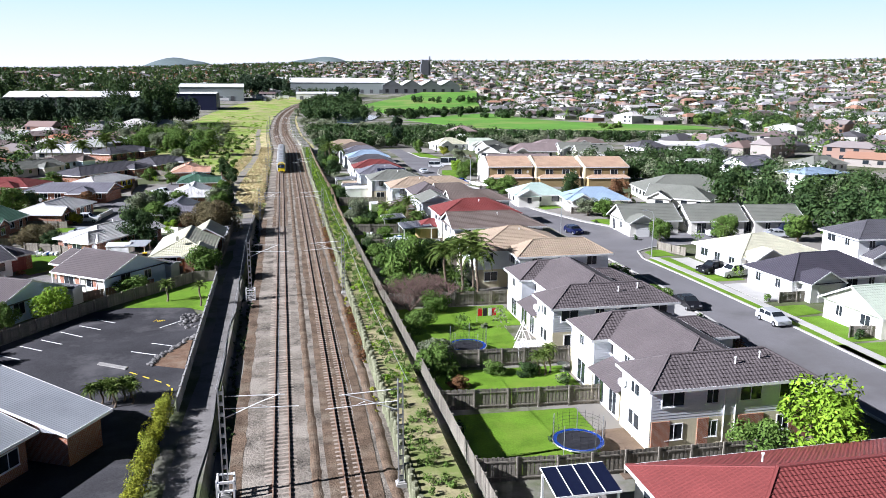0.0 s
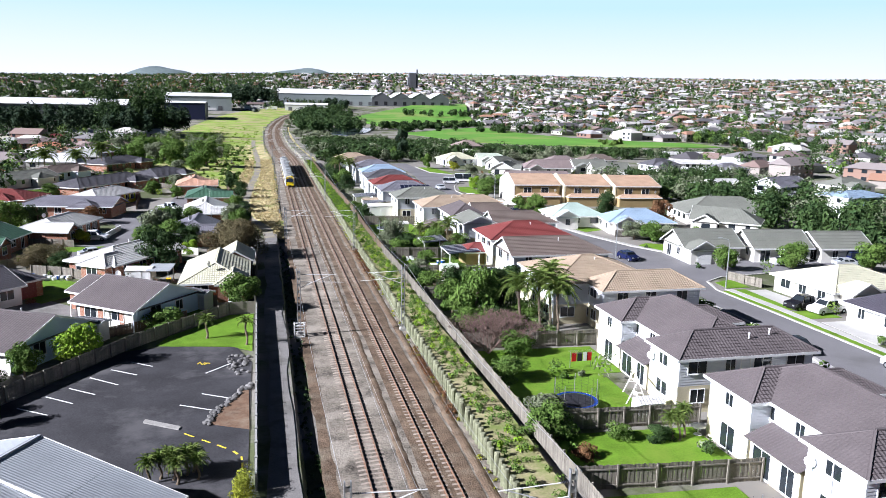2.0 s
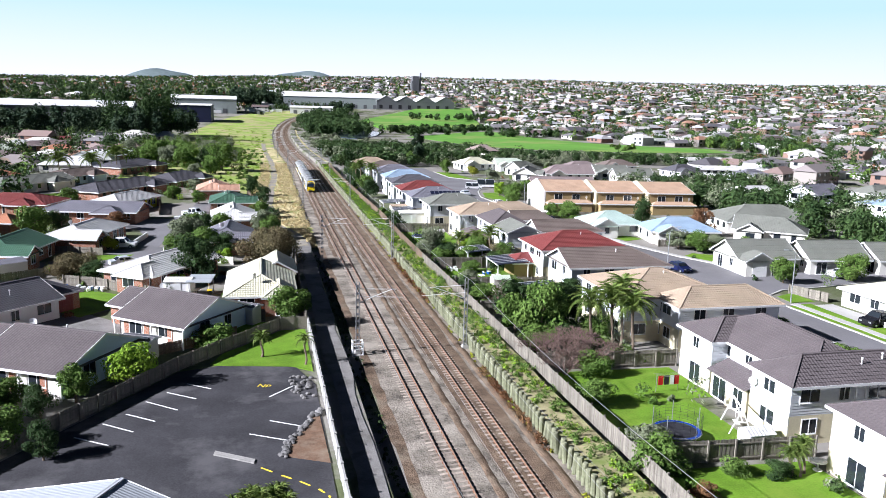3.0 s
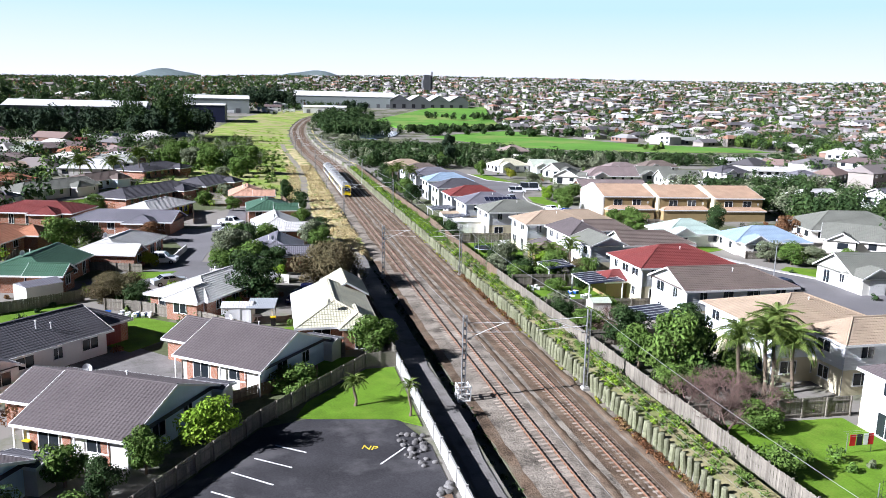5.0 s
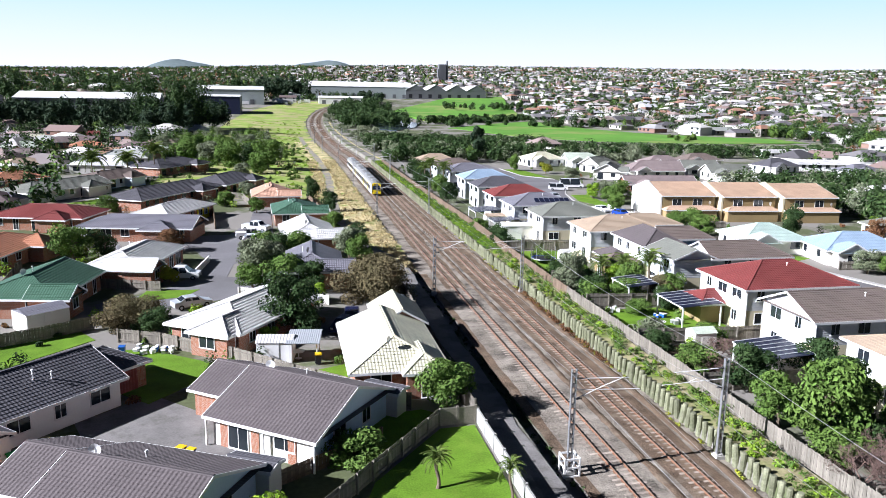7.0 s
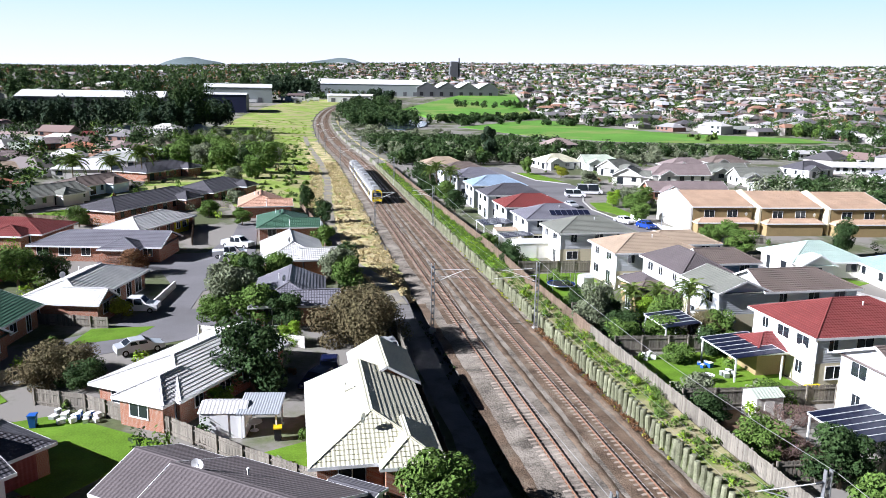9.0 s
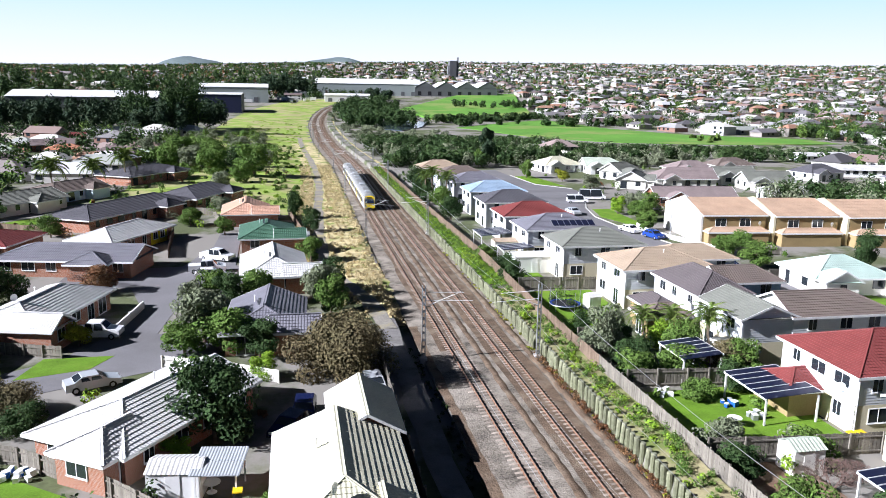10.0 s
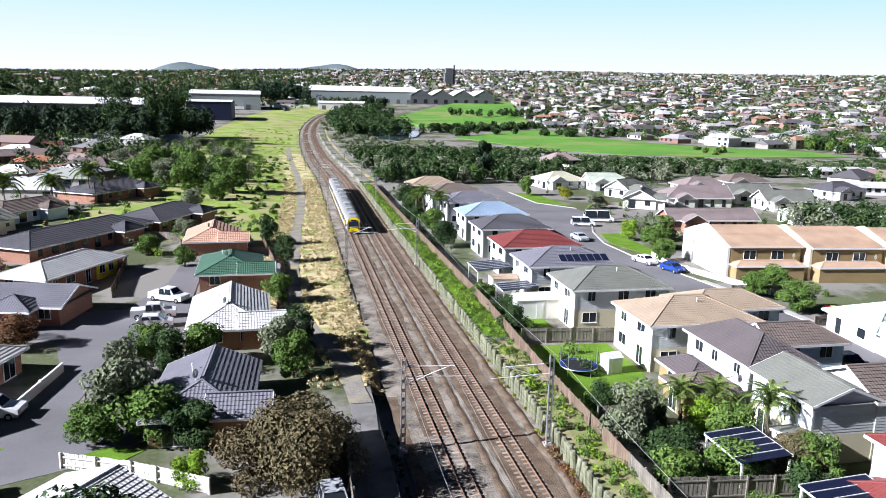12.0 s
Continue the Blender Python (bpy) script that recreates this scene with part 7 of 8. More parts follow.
rng = random.Random(77)
groups = [("nearer_suburb", 320, 720), ("middle_suburb", 720, 1200), ("far_suburb", 1200, 2450)]
for gname, d0, d1 in groups:
    g, gw, gd = Geo(), Geo(), Geo()
    trees_mid, trees_dark, trees_rust = [], [], []
    step = 19 if d1 < 800 else (22 if d1 < 1300 else 28)
    yy = 90
    while yy < d1:
        xx = -0.85 * yy - 130
        while xx < 0.85 * yy + 130:
            x, y = xx + rng.uniform(-5, 5), yy + rng.uniform(-5, 5)
            d = math.hypot(x, y)
            if d0 < max(d, 0) <= d1 or (gname == "nearer_suburb" and 90 < d <= d1):
                if far_clear(x, y):
                    z = land(x, y)
                    industrial = x < 60 and y > 560
                    if rng.random() < (0.68 if not industrial else 0.22):
                        st = 5.0 if rng.random() < 0.25 else 2.6
                        yaw = 0.5 * math.sin(x / 170) + 0.4 * math.cos(y / 210) + rng.choice((0, 0, 1.571)) + rng.uniform(-0.15, 0.15)
                        far_house(g, gw, gd, rng, x, y, z, yaw, rng.uniform(12, 19), rng.uniform(8.5, 12), st, rng.uniform(1.8, 2.8))
                    for q in range(4 if not industrial else 6):
                        if rng.random() < 0.72:
                            px, py = x + rng.uniform(-12, 12), y + rng.uniform(-12, 12)
                            if far_clear(px, py):
                                pick = rng.random()
                                (trees_mid if pick < 0.14 else trees_dark if pick < 0.94 else trees_rust).append((px, py, land(px, py) - 0.5, rng.uniform(2.6, 5.2), rng.uniform(4.5, 10 if not industrial else 12)))
            xx += step
        yy += step
    for nm, gg, mat, lab in (("suburb_roofs", g, FAR_ROOFS, "many small tiled roofs of distant houses"), ("suburb_walls", gw, FAR_WALLS, "pale walls of many distant houses"), ("suburb_windows", gd, M_GLASS, "dark windows of many distant houses")):
        me = bpy.data.meshes.new(nm)
        me.from_pydata(gg.v, [], gg.f)
        me.materials.append(mat)
        tagged(new(nm, me), lab, "houses", kind="stuff")
    per = (5, 15) if d1 < 800 else ((3, 7) if d1 < 1300 else (2, 5))
    lf = 0.7 if d1 < 800 else (1.4 if d1 < 1300 else 2.1)
    stuff_scatter("suburb_trees", "mid-green garden trees among distant houses", "mid", trees_mid, per=per, leaf=lf, seed=30, category="trees")
    stuff_scatter("suburb_trees", "dark green garden trees among distant houses", "dark", trees_dark, per=per, leaf=lf, seed=31, category="trees")
    stuff_scatter("suburb_trees", "rusty bare trees among distant houses", "rust", trees_rust, per=per, leaf=lf, seed=32, category="trees")


# ---- warehouses ----
M_WHR = striped(material("pale_steel_roofing", (0.66, 0.66, 0.64), 0.45, vary=0.08, scale=0.1, fine=2, bump=0.03), "X", 1.0, 0.4, 0.05, "UV")
M_WHW = material("grey_cladding", (0.15, 0.155, 0.16), 0.6, vary=0.1, scale=0.1, fine=2, bump=0.05)
M_NAVY = material("navy_cladding", (0.022, 0.026, 0.06), 0.5, vary=0.15, scale=0.1, fine=2, bump=0.05)


def warehouse(x, y, yaw, ln, wd, eave, rh, wall, label, bays=0):
    t = thing("warehouse", pose(x, y, land(x, y) - 0.5, 0, 0, yaw), label, "warehouse", "warehouses beyond the pines")
    n = max(1, bays)
    g = Geo()
    g.box(-ln / 2 + 0.4, -wd / 2 + 0.4, -4, ln / 2 - 0.4, wd / 2 - 0.4, eave)
    part("wall", g, wall, t)
    if bays:
        for i in range(n):
            a, b = -ln / 2 + ln * i / n, -ln / 2 + ln * (i + 1) / n
            m = (a + b) / 2
            g = Geo()
            g.quad((a, wd / 2, eave), (a, -wd / 2, eave), (m, -wd / 2, eave + rh), (m, wd / 2, eave + rh))
            g.quad((m, wd / 2, eave + rh), (m, -wd / 2, eave + rh), (b, -wd / 2, eave), (b, wd / 2, eave))
            g.quad((a, -wd / 2 + 0.3, eave), (b, -wd / 2 + 0.3, eave), (m, -wd / 2 + 0.3, eave + rh), m=1)
            part("roof", g, [M_WHR, wall], t)
    else:
        g = Geo()
        slope(g, (-ln / 2, -wd / 2, eave), (ln / 2, -wd / 2, eave), (ln / 2, 0, eave + rh), (-ln / 2, 0, eave + rh), 30, 0.02)
        slope(g, (ln / 2, wd / 2, eave), (-ln / 2, wd / 2, eave), (-ln / 2, 0, eave + rh), (ln / 2, 0, eave + rh), 30, 0.02)
        g.quad((ln / 2 - 0.4, -wd / 2, eave), (ln / 2 - 0.4, wd / 2, eave), (ln / 2 - 0.4, 0, eave + rh), m=1)
        part("roof", g, [M_WHR, wall], t)
    for i in range(int(ln / 12)):
        g = Geo()
        xx = -ln / 2 + 6 + i * 12
        g.box(xx - 2, -wd / 2 + 0.3, 0, xx + 2, -wd / 2 + 0.42, 4.5)
        part("loading_door", g, M_WHW if wall is not M_WHW else M_DARK, t)
    return t


warehouse(-275, 640, 4, 110, 60, 13.5, 5, M_WHW, "long grey warehouse with pale steel roof")
warehouse(-165, 690, 4, 100, 50, 12.5, 4.5, M_WHW, "long grey warehouse with pale steel roof")
warehouse(-74, 730, 0, 34, 40, 14, 1.5, M_NAVY, "tall navy blue warehouse")
M_PALEC = material("pale_cladding", (0.36, 0.40, 0.39), 0.6, vary=0.1, scale=0.1, fine=2, bump=0.05)
warehouse(-74, 880, 2, 66, 50, 14, 3.5, M_PALEC, "grey warehouse with white roof")
warehouse(72, 1020, -2, 125, 60, 13, 6, M_PALEC, "very long white-roofed warehouse")
warehouse(175, 1015, -2, 100, 60, 9, 7, M_WHW, "saw-tooth roofed white warehouse", 4)
warehouse(40, 900, -2, 50, 30, 7, 2, M_WHITE, "low white warehouse beside the bend")
warehouse(-30, 960, 0, 70, 30, 5, 2, M_WHITE, "low white depot building")
rng = random.Random(5)
for i in range(26):
    x, y = rng.uniform(-75, 5), rng.uniform(850, 930)
    g = Geo()
    L, W, H = rng.uniform(5, 13), 2.5, rng.uniform(2.4, 3.8)
    g.box(-L / 2, -W / 2, 0.6, L / 2, W / 2, H)
    g.box(-L / 2 + 0.3, -W / 2 + 0.2, 0, -L / 2 + 1.3, W / 2 - 0.2, 0.6)
    g.box(L / 2 - 1.3, -W / 2 + 0.2, 0, L / 2 - 0.3, W / 2 - 0.2, 0.6)
    tagged(part("parked_truck", g, rng.choice((M_WHITE, M_OFFWHITE, M_METAL, M_WHITE)), m=pose(x, y, land(x, y) + 0.1, 0, 0, rng.choice((0, 90, 20)))), "parked pale truck in the depot yard", "truck", "trucks in the depot yard")
# tall plant tower on the skyline
t = thing("plant_tower", pose(252, 1390, land(252, 1390)), "dark industrial tower with a chimney on the skyline", "tower")
g = Geo()
g.box(-6, -6, 0, 6, 6, 30)
g.box(-8, -5, 8, -5.8, 5, 22)
part("tower", g, M_WHW, t)
g = Geo()
g.tube([(9, 0, 0), (9, 0, 36)], [2.0, 1.5], 10)
part("chimney", g, M_WHW, t)


# bright hazy sky low over the horizon, far behind everything
M_SKY = bpy.data.materials.new("horizon_sky")
M_SKY.use_nodes = True
nt = M_SKY.node_tree
nt.nodes.clear()
em, outp, geo_n, sep, ramp = (nt.nodes.new(k) for k in ("ShaderNodeEmission", "ShaderNodeOutputMaterial", "ShaderNodeTexCoord", "ShaderNodeSeparateXYZ", "ShaderNodeValToRGB"))
nt.links.new(geo_n.outputs["Generated"], sep.inputs[0])
nt.links.new(sep.outputs["Z"], ramp.inputs[0])
ramp.color_ramp.elements[0].position, ramp.color_ramp.elements[0].color = 0.17, (0.70, 0.70, 0.70, 1)
ramp.color_ramp.elements[1].position, ramp.color_ramp.elements[1].color = 0.58, (0.43, 0.59, 0.655, 1)
mid = ramp.color_ramp.elements.new(0.33)
mid.color = (0.60, 0.65, 0.67, 1)
nt.links.new(ramp.outputs[0], em.inputs[0])
em.inputs[1].default_value = 0.62
nt.links.new(em.outputs[0], outp.inputs[0])
g = Geo()
seg = [(-80 + 4 * i) for i in range(41)]
for a, b in zip(seg, seg[1:]):
    pa = (4700 * math.sin(radians(a)), 50 + 4700 * math.cos(radians(a)))
    pb = (4700 * math.sin(radians(b)), 50 + 4700 * math.cos(radians(b)))
    g.quad((*pa, -50), (*pb, -50), (*pb, 1000), (*pa, 1000))
tagged(part("backdrop", g, M_SKY), "pale bright sky low over the horizon", "sky", kind="structure")


# far hills
def hill(x, y, rx, ry, h, label, seed):
    bm = bmesh.new()
    n = 36
    vs = []
    for j in range(14):
        r = j / 13
        ring = []
        for i in range(n):
            a = 6.2832 * i / n
            px, py = math.cos(a) * r, math.sin(a) * r
            z = h * (1 - r * r) ** 1.1 * (1 + 0.25 * noise.noise(Vector((px * 2, py * 2, seed)))) - h * 0.1 * r
            ring.append(bm.verts.new((px * rx, py * ry, z)))
        vs.append(ring)
    for r0, r1 in zip(vs, vs[1:]):
        for i in range(n):
            j = (i + 1) % n
            bm.faces.new((r0[i], r0[j], r1[j], r1[i]))
    bmesh.ops.remove_doubles(bm, verts=bm.verts, dist=0.01)
    me = bpy.data.meshes.new("hill")
    bm.to_mesh(me)
    bm.free()
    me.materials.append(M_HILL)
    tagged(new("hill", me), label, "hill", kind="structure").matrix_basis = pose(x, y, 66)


# woods paled to blue-grey: the distance haze is put into this colour
M_HILL = material("haze_tinted_hill", (0.12, 0.15, 0.15), 0.95, vary=0.3, scale=0.004, fine=0.05, bump=0)
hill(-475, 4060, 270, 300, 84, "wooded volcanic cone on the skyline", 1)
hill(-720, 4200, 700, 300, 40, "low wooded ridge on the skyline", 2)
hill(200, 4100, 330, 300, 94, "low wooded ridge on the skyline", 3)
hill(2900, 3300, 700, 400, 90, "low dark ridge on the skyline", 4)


# ---- vehicles ----
PAINT = {k: material(k + "_car_paint", c, 0.25, 0.1, vary=0.04, bump=0, spec=0.5) for k, c in (("white", (0.78, 0.78, 0.78)), ("silver", (0.45, 0.47, 0.49)), ("black", (0.015, 0.015, 0.018)), ("blue", (0.02, 0.06, 0.30)), ("dark_blue", (0.01, 0.015, 0.06)))}
M_TYRE = material("tyre_rubber", (0.02, 0.02, 0.02), 0.85, bump=0.05)


def vehicle(x, y, yaw, paint, kind="hatchback", group="parked cars"):
    L = {"hatchback": 4.1, "sedan": 4.6, "ute": 5.2, "van": 5.0, "minibus": 6.6}[kind]
    W = 1.76 if kind in ("hatchback", "sedan") else 1.95
    prof = {
        "hatchback": [(0, .45), (0.05, .75), (0.95, .98), (1.65, 1.45), (3.3, 1.48), (3.95, 1.0), (4.1, .7), (4.08, .4)],
        "sedan": [(0, .45), (0.05, .72), (1.1, .95), (1.85, 1.42), (3.2, 1.42), (3.9, 1.02), (4.55, .95), (4.6, .42)],
        "ute": [(0, .5), (0.03, .95), (1.2, 1.12), (1.85, 1.78), (3.3, 1.78), (3.45, 1.15), (5.15, 1.12), (5.2, .5)],
        "van": [(0, .45), (0.05, .95), (0.75, 1.2), (1.4, 1.95), (4.8, 1.98), (4.98, 1.2), (5.0, .5), (4.9, .4)],
        "minibus": [(0, .5), (0.05, 1.0), (0.7, 1.3), (1.2, 2.5), (6.2, 2.6), (6.55, 1.6), (6.6, .6), (6.5, .45)]}[kind]
    t = thing("car" if kind != "ute" else "pickup", pose(x, y, land(x, y) + 0.03, 0, 0, yaw), "%s %s parked on the pavement edge or drive" % (paint.replace("_", " "), {"hatchback": "small hatchback car", "sedan": "sedan car", "ute": "pickup truck", "van": "van", "minibus": "camper van"}[kind]), "car", group)
    g = Geo()
    hw = W / 2
    pr = [(a - L / 2, b) for a, b in prof]
    bot = 0.28
    pts = [(pr[0][0] + 0.1, bot)] + pr + [(pr[-1][0] - 0.1, bot)]

    def half(z):
        return hw if z < 1.0 else hw - (z - 1.0) * 0.32
    for (a, za), (b, zb) in zip(pts, pts[1:]):
        g.quad((a, -half(za), za), (a, half(za), za), (b, half(zb), zb), (b, -half(zb), zb))
    for s in (-1, 1):
        ring = [(a, s * half(z), z) for a, z in pts]
        k = len(ring)
        low = [(a, s * hw, min(z, 0.98)) for a, z in pts]
        for i in range(k - 1):
            a, b = pts[i], pts[i + 1]
            q = [(a[0], s * hw, bot), (b[0], s * hw, bot), (b[0], s * half(b[1]), b[1]), (a[0], s * half(a[1]), a[1])]
            g.quad(*(q if s < 0 else q[::-1]))
    g.quad(*[(pts[0][0], -hw, bot), (pts[-1][0], -hw, bot), (pts[-1][0], hw, bot), (pts[0][0], hw, bot)][::-1])
    part("body", g, PAINT[paint], t)
    zt = max(b for a, b in pr)
    tops = [p for p in pr if p[1] > zt - 0.12]
    xa, xb = tops[0][0], tops[-1][0]
    i0 = pr.index(tops[0])
    i1 = pr.index(tops[-1])
    fa, fb = pr[i0 - 1], pr[i1 + 1]
    for nm, p, q in (("windscreen", fa, tops[0]), ("rear_window", fb, tops[-1])):
        g = Geo()
        u = Vector((q[0] - p[0], 0, q[1] - p[1]))
        nrm = Vector((-u.z, 0, u.x)).normalized() * (0.012 if nm == "windscreen" else -0.012)
        a = Vector((p[0], 0, p[1])) + u * 0.12 + nrm
        b = Vector((p[0], 0, p[1])) + u * 0.9 + nrm
        ha, hb = half(a.z) - 0.1, half(b.z) - 0.1
        g.quad((a.x, -ha, a.z), (a.x, ha, a.z), (b.x, hb, b.z), (b.x, -hb, b.z))
        part(nm, g, M_GLASS, t, "dark glass")
    for s in (-1, 1):
        g = Geo()
        z0, z1 = min(1.02, zt - 0.4), zt - 0.1
        for c, d in ((xa - 0.25, (xa + xb) / 2 - 0.05), ((xa + xb) / 2 + 0.05, xb + 0.1)):
            g.quad((c, s * (half(z0) + 0.012), z0), (d, s * (half(z0) + 0.012), z0), (d, s * (half(z1) + 0.012), z1), (c + 0.2, s * (half(z1) + 0.012), z1))
        part("side_window", g, M_GLASS, t, "dark glass")
        g = Geo()
        g.box(-L / 2 - 0.01, s * (hw - 0.35) - 0.16, 0.62, -L / 2 + 0.08, s * (hw - 0.35) + 0.16, 0.78)
        part("headlight", g, M_METAL, t)
        for wx in (-L / 2 + 0.8, L / 2 - 0.8):
            g = Geo()
            g.tube([(wx, s * (hw - 0.2), 0.31), (wx, s * (hw + 0.02), 0.31)], [0.32, 0.32], 14)
            w = part("wheel", g, M_TYRE, t)
            g = Geo()
            g.tube([(wx, s * (hw + 0.0), 0.31), (wx, s * (hw + 0.035), 0.31)], [0.19, 0.17], 10)
            part("rim", g, M_METAL, w, "grey wheel rim")
    return t


for x, y, yaw, p, k in ((52.2, 74.2, 92, "silver", "hatchback"), (45.9, 82.0, 88, "black", "sedan"), (58.6, 97.2, 10, "black", "ute"), (60.2, 94.8, 10, "white", "ute"), (49.5, 129.2, 100, "dark_blue", "hatchback"), (88.5, 121.4, 175, "dark_blue", "van"), (74, 121.5, 170, "white", "sedan"),
                        (43.6, 208.6, 105, "white", "sedan"), (45.4, 202.4, 105, "blue", "hatchback"), (47.0, 245.5, 170, "white", "van"), (52.6, 250.5, 170, "white", "minibus"), (46.4, 179.8, 95, "dark_blue", "hatchback"), (-30.4, 182.2, 185, "white", "hatchback"), (-31.2, 186.2, 185, "white", "ute"), (-12.3, 138.8, 95, "silver", "hatchback"),
                        (-39.6, 157.8, 175, "white", "ute"), (-36.6, 143.2, 205, "silver", "sedan"), (-18.4, 134.3, 85, "dark_blue", "hatchback"), (-19.5, 131.5, 60, "dark_blue", "hatchback"), (42.5, 158.5, 90, "black", "sedan"), (40.2, 229.8, 95, "silver", "sedan"), (84, 119.2, 170, "silver", "sedan"), (-30.5, 193.8, 150, "white", "ute")):
    vehicle(x, y, yaw, p, k)


# ---- garden things ----
def trampoline(x, y, r, net=True):
    t = thing("trampoline", pose(x, y, land(x, y)), "round blue trampoline with a dark safety net", "trampoline", "garden trampolines")
    n = 20
    g = Geo()
    pts = [(r * math.cos(6.2832 * i / n), r * math.sin(6.2832 * i / n), 0.75) for i in range(n + 1)]
    g.tube(pts, [0.05] * (n + 1), 6, cap=False)
    part("frame", g, M_METAL, t)
    g = Geo()
    g.quad(*[(0.85 * p[0], 0.85 * p[1], 0.74) for p in pts[:-1]])
    part("mat", g, M_DARK, t, "black jumping mat")
    g = Geo()
    for a, b in zip(pts, pts[1:]):
        g.quad((a[0], a[1], 0.79), (b[0], b[1], 0.79), (0.84 * b[0], 0.84 * b[1], 0.77), (0.84 * a[0], 0.84 * a[1], 0.77))
    part("pad", g, PAINT["blue"], t, "blue edge pad")
    for i in range(0, n, 4):
        g = Geo()
        g.tube([(pts[i][0], pts[i][1], 0), (pts[i][0], pts[i][1], 2.5)], [0.03, 0.03], 6)
        part("pole", g, M_METAL, t)
    g = Geo()
    for k in range(0, n):
        for zz in range(6):
            a, b = pts[k], pts[k + 1]
            z0 = 0.8 + zz * 0.27
            g.beam((a[0], a[1], z0), (b[0], b[1], z0), 0.012)
        g.beam((pts[k][0], pts[k][1], 0.8), (pts[k][0], pts[k][1], 2.4), 0.015)
    part("safety_net", g, M_DARK, t, "dark net")


trampoline(19.0, 49.3, 1.9)
trampoline(15.9, 71.4, 1.9)
trampoline(13.5, 161.0, 1.9)


def pergola(x, y, yaw, ln, wd, label="white patio roof with dark glazing panels"):
    t = thing("patio_roof", pose(x, y, land(x, y), 0, 0, yaw), label, "patio roof", "patio roofs")
    for a in (-ln / 2 + 0.15, ln / 2 - 0.15):
        for b in (-wd / 2 + 0.15, wd / 2 - 0.15):
            g = Geo()
            g.box(a - 0.07, b - 0.07, 0, a + 0.07, b + 0.07, 2.35)
            part("post", g, M_WHITE, t)
    n = max(2, round(ln / 1.0))
    for i in range(n):
        a = -ln / 2 + ln * i / n
        g = Geo()
        g.quad((a + 0.03, -wd / 2, 2.4), (a + ln / n - 0.03, -wd / 2, 2.4), (a + ln / n - 0.03, wd / 2, 2.75), (a + 0.03, wd / 2, 2.75))
        g.quad((a + 0.03, wd / 2, 2.71), (a + ln / n - 0.03, wd / 2, 2.71), (a + ln / n - 0.03, -wd / 2, 2.36), (a + 0.03, -wd / 2, 2.36))
        part("roof_panel", g, M_SOLAR, t, "dark tinted panel")
        g = Geo()
        g.beam((a, -wd / 2, 2.4), (a, wd / 2, 2.75), 0.035, 0.1)
        part("rafter", g, M_WHITE, t)
    g = Geo()
    g.beam((-ln / 2, -wd / 2, 2.33), (ln / 2, -wd / 2, 2.33), 0.08, 0.14)
    g.beam((-ln / 2, wd / 2, 2.68), (ln / 2, wd / 2, 2.68), 0.08, 0.14)
    part("beam", g, M_WHITE, t)


pergola(17.8, 138.5, -90, 5.0, 4.0)
pergola(20.4, 129.6, -90, 6.2, 5.0)
pergola(19.2, 112.0, -90, 5.5, 5.0)
pergola(14.2, 199.0, -90, 6, 5.5)
pergola(14.6, 186.5, -90, 4, 5.0)
pergola(15.7, 40.8, 0, 4.2, 3.0)
h = house(21.8, 130.3, 0, "small tan garden room with a red tiled roof")
h["category"] = "garden room"
block(h, 1.2, 0, 0, 4.6, 5.4, 2.3, 1.1, ROOF["dark_red"], M_TANW, (1, 0), 0.3)
h = house(21.0, 150.5, 0, "small tan garden room with a brown tiled roof")
h["category"] = "garden room"
block(h, 0, 0, 0, 6.0, 4.6, 2.4, 1.1, ROOF["brown"], M_TANW, (1, 1), 0.35, windows="w")


def shed(x, y, yaw, w, d, h, wall, roof, label, door=True):
    t = thing("garden_shed", pose(x, y, land(x, y), 0, 0, yaw), label, "shed", "garden sheds")
    g = Geo()
    g.box(-w / 2, -d / 2, 0, w / 2, d / 2, h, skip="t")
    part("wall", g, wall, t)
    g = Geo()
    slope(g, (-w / 2 - 0.1, -d / 2 - 0.1, h), (w / 2 + 0.1, -d / 2 - 0.1, h), (w / 2 + 0.1, 0, h + 0.45), (-w / 2 - 0.1, 0, h + 0.45), 2, 0.02)
    slope(g, (w / 2 + 0.1, d / 2 + 0.1, h), (-w / 2 - 0.1, d / 2 + 0.1, h), (-w / 2 - 0.1, 0, h + 0.45), (w / 2 + 0.1, 0, h + 0.45), 2, 0.02)
    g.quad((w / 2, -d / 2, h), (w / 2, d / 2, h), (w / 2, 0, h + 0.42))
    g.quad((-w / 2, d / 2, h), (-w / 2, -d / 2, h), (-w / 2, 0, h + 0.42))
    part("roof", g, roof, t)
    g = Geo()
    g.box(-0.45, -d / 2 - 0.04, 0.05, 0.45, -d / 2, h - 0.15)
    part("door", g, wall, t, "plain shed door")


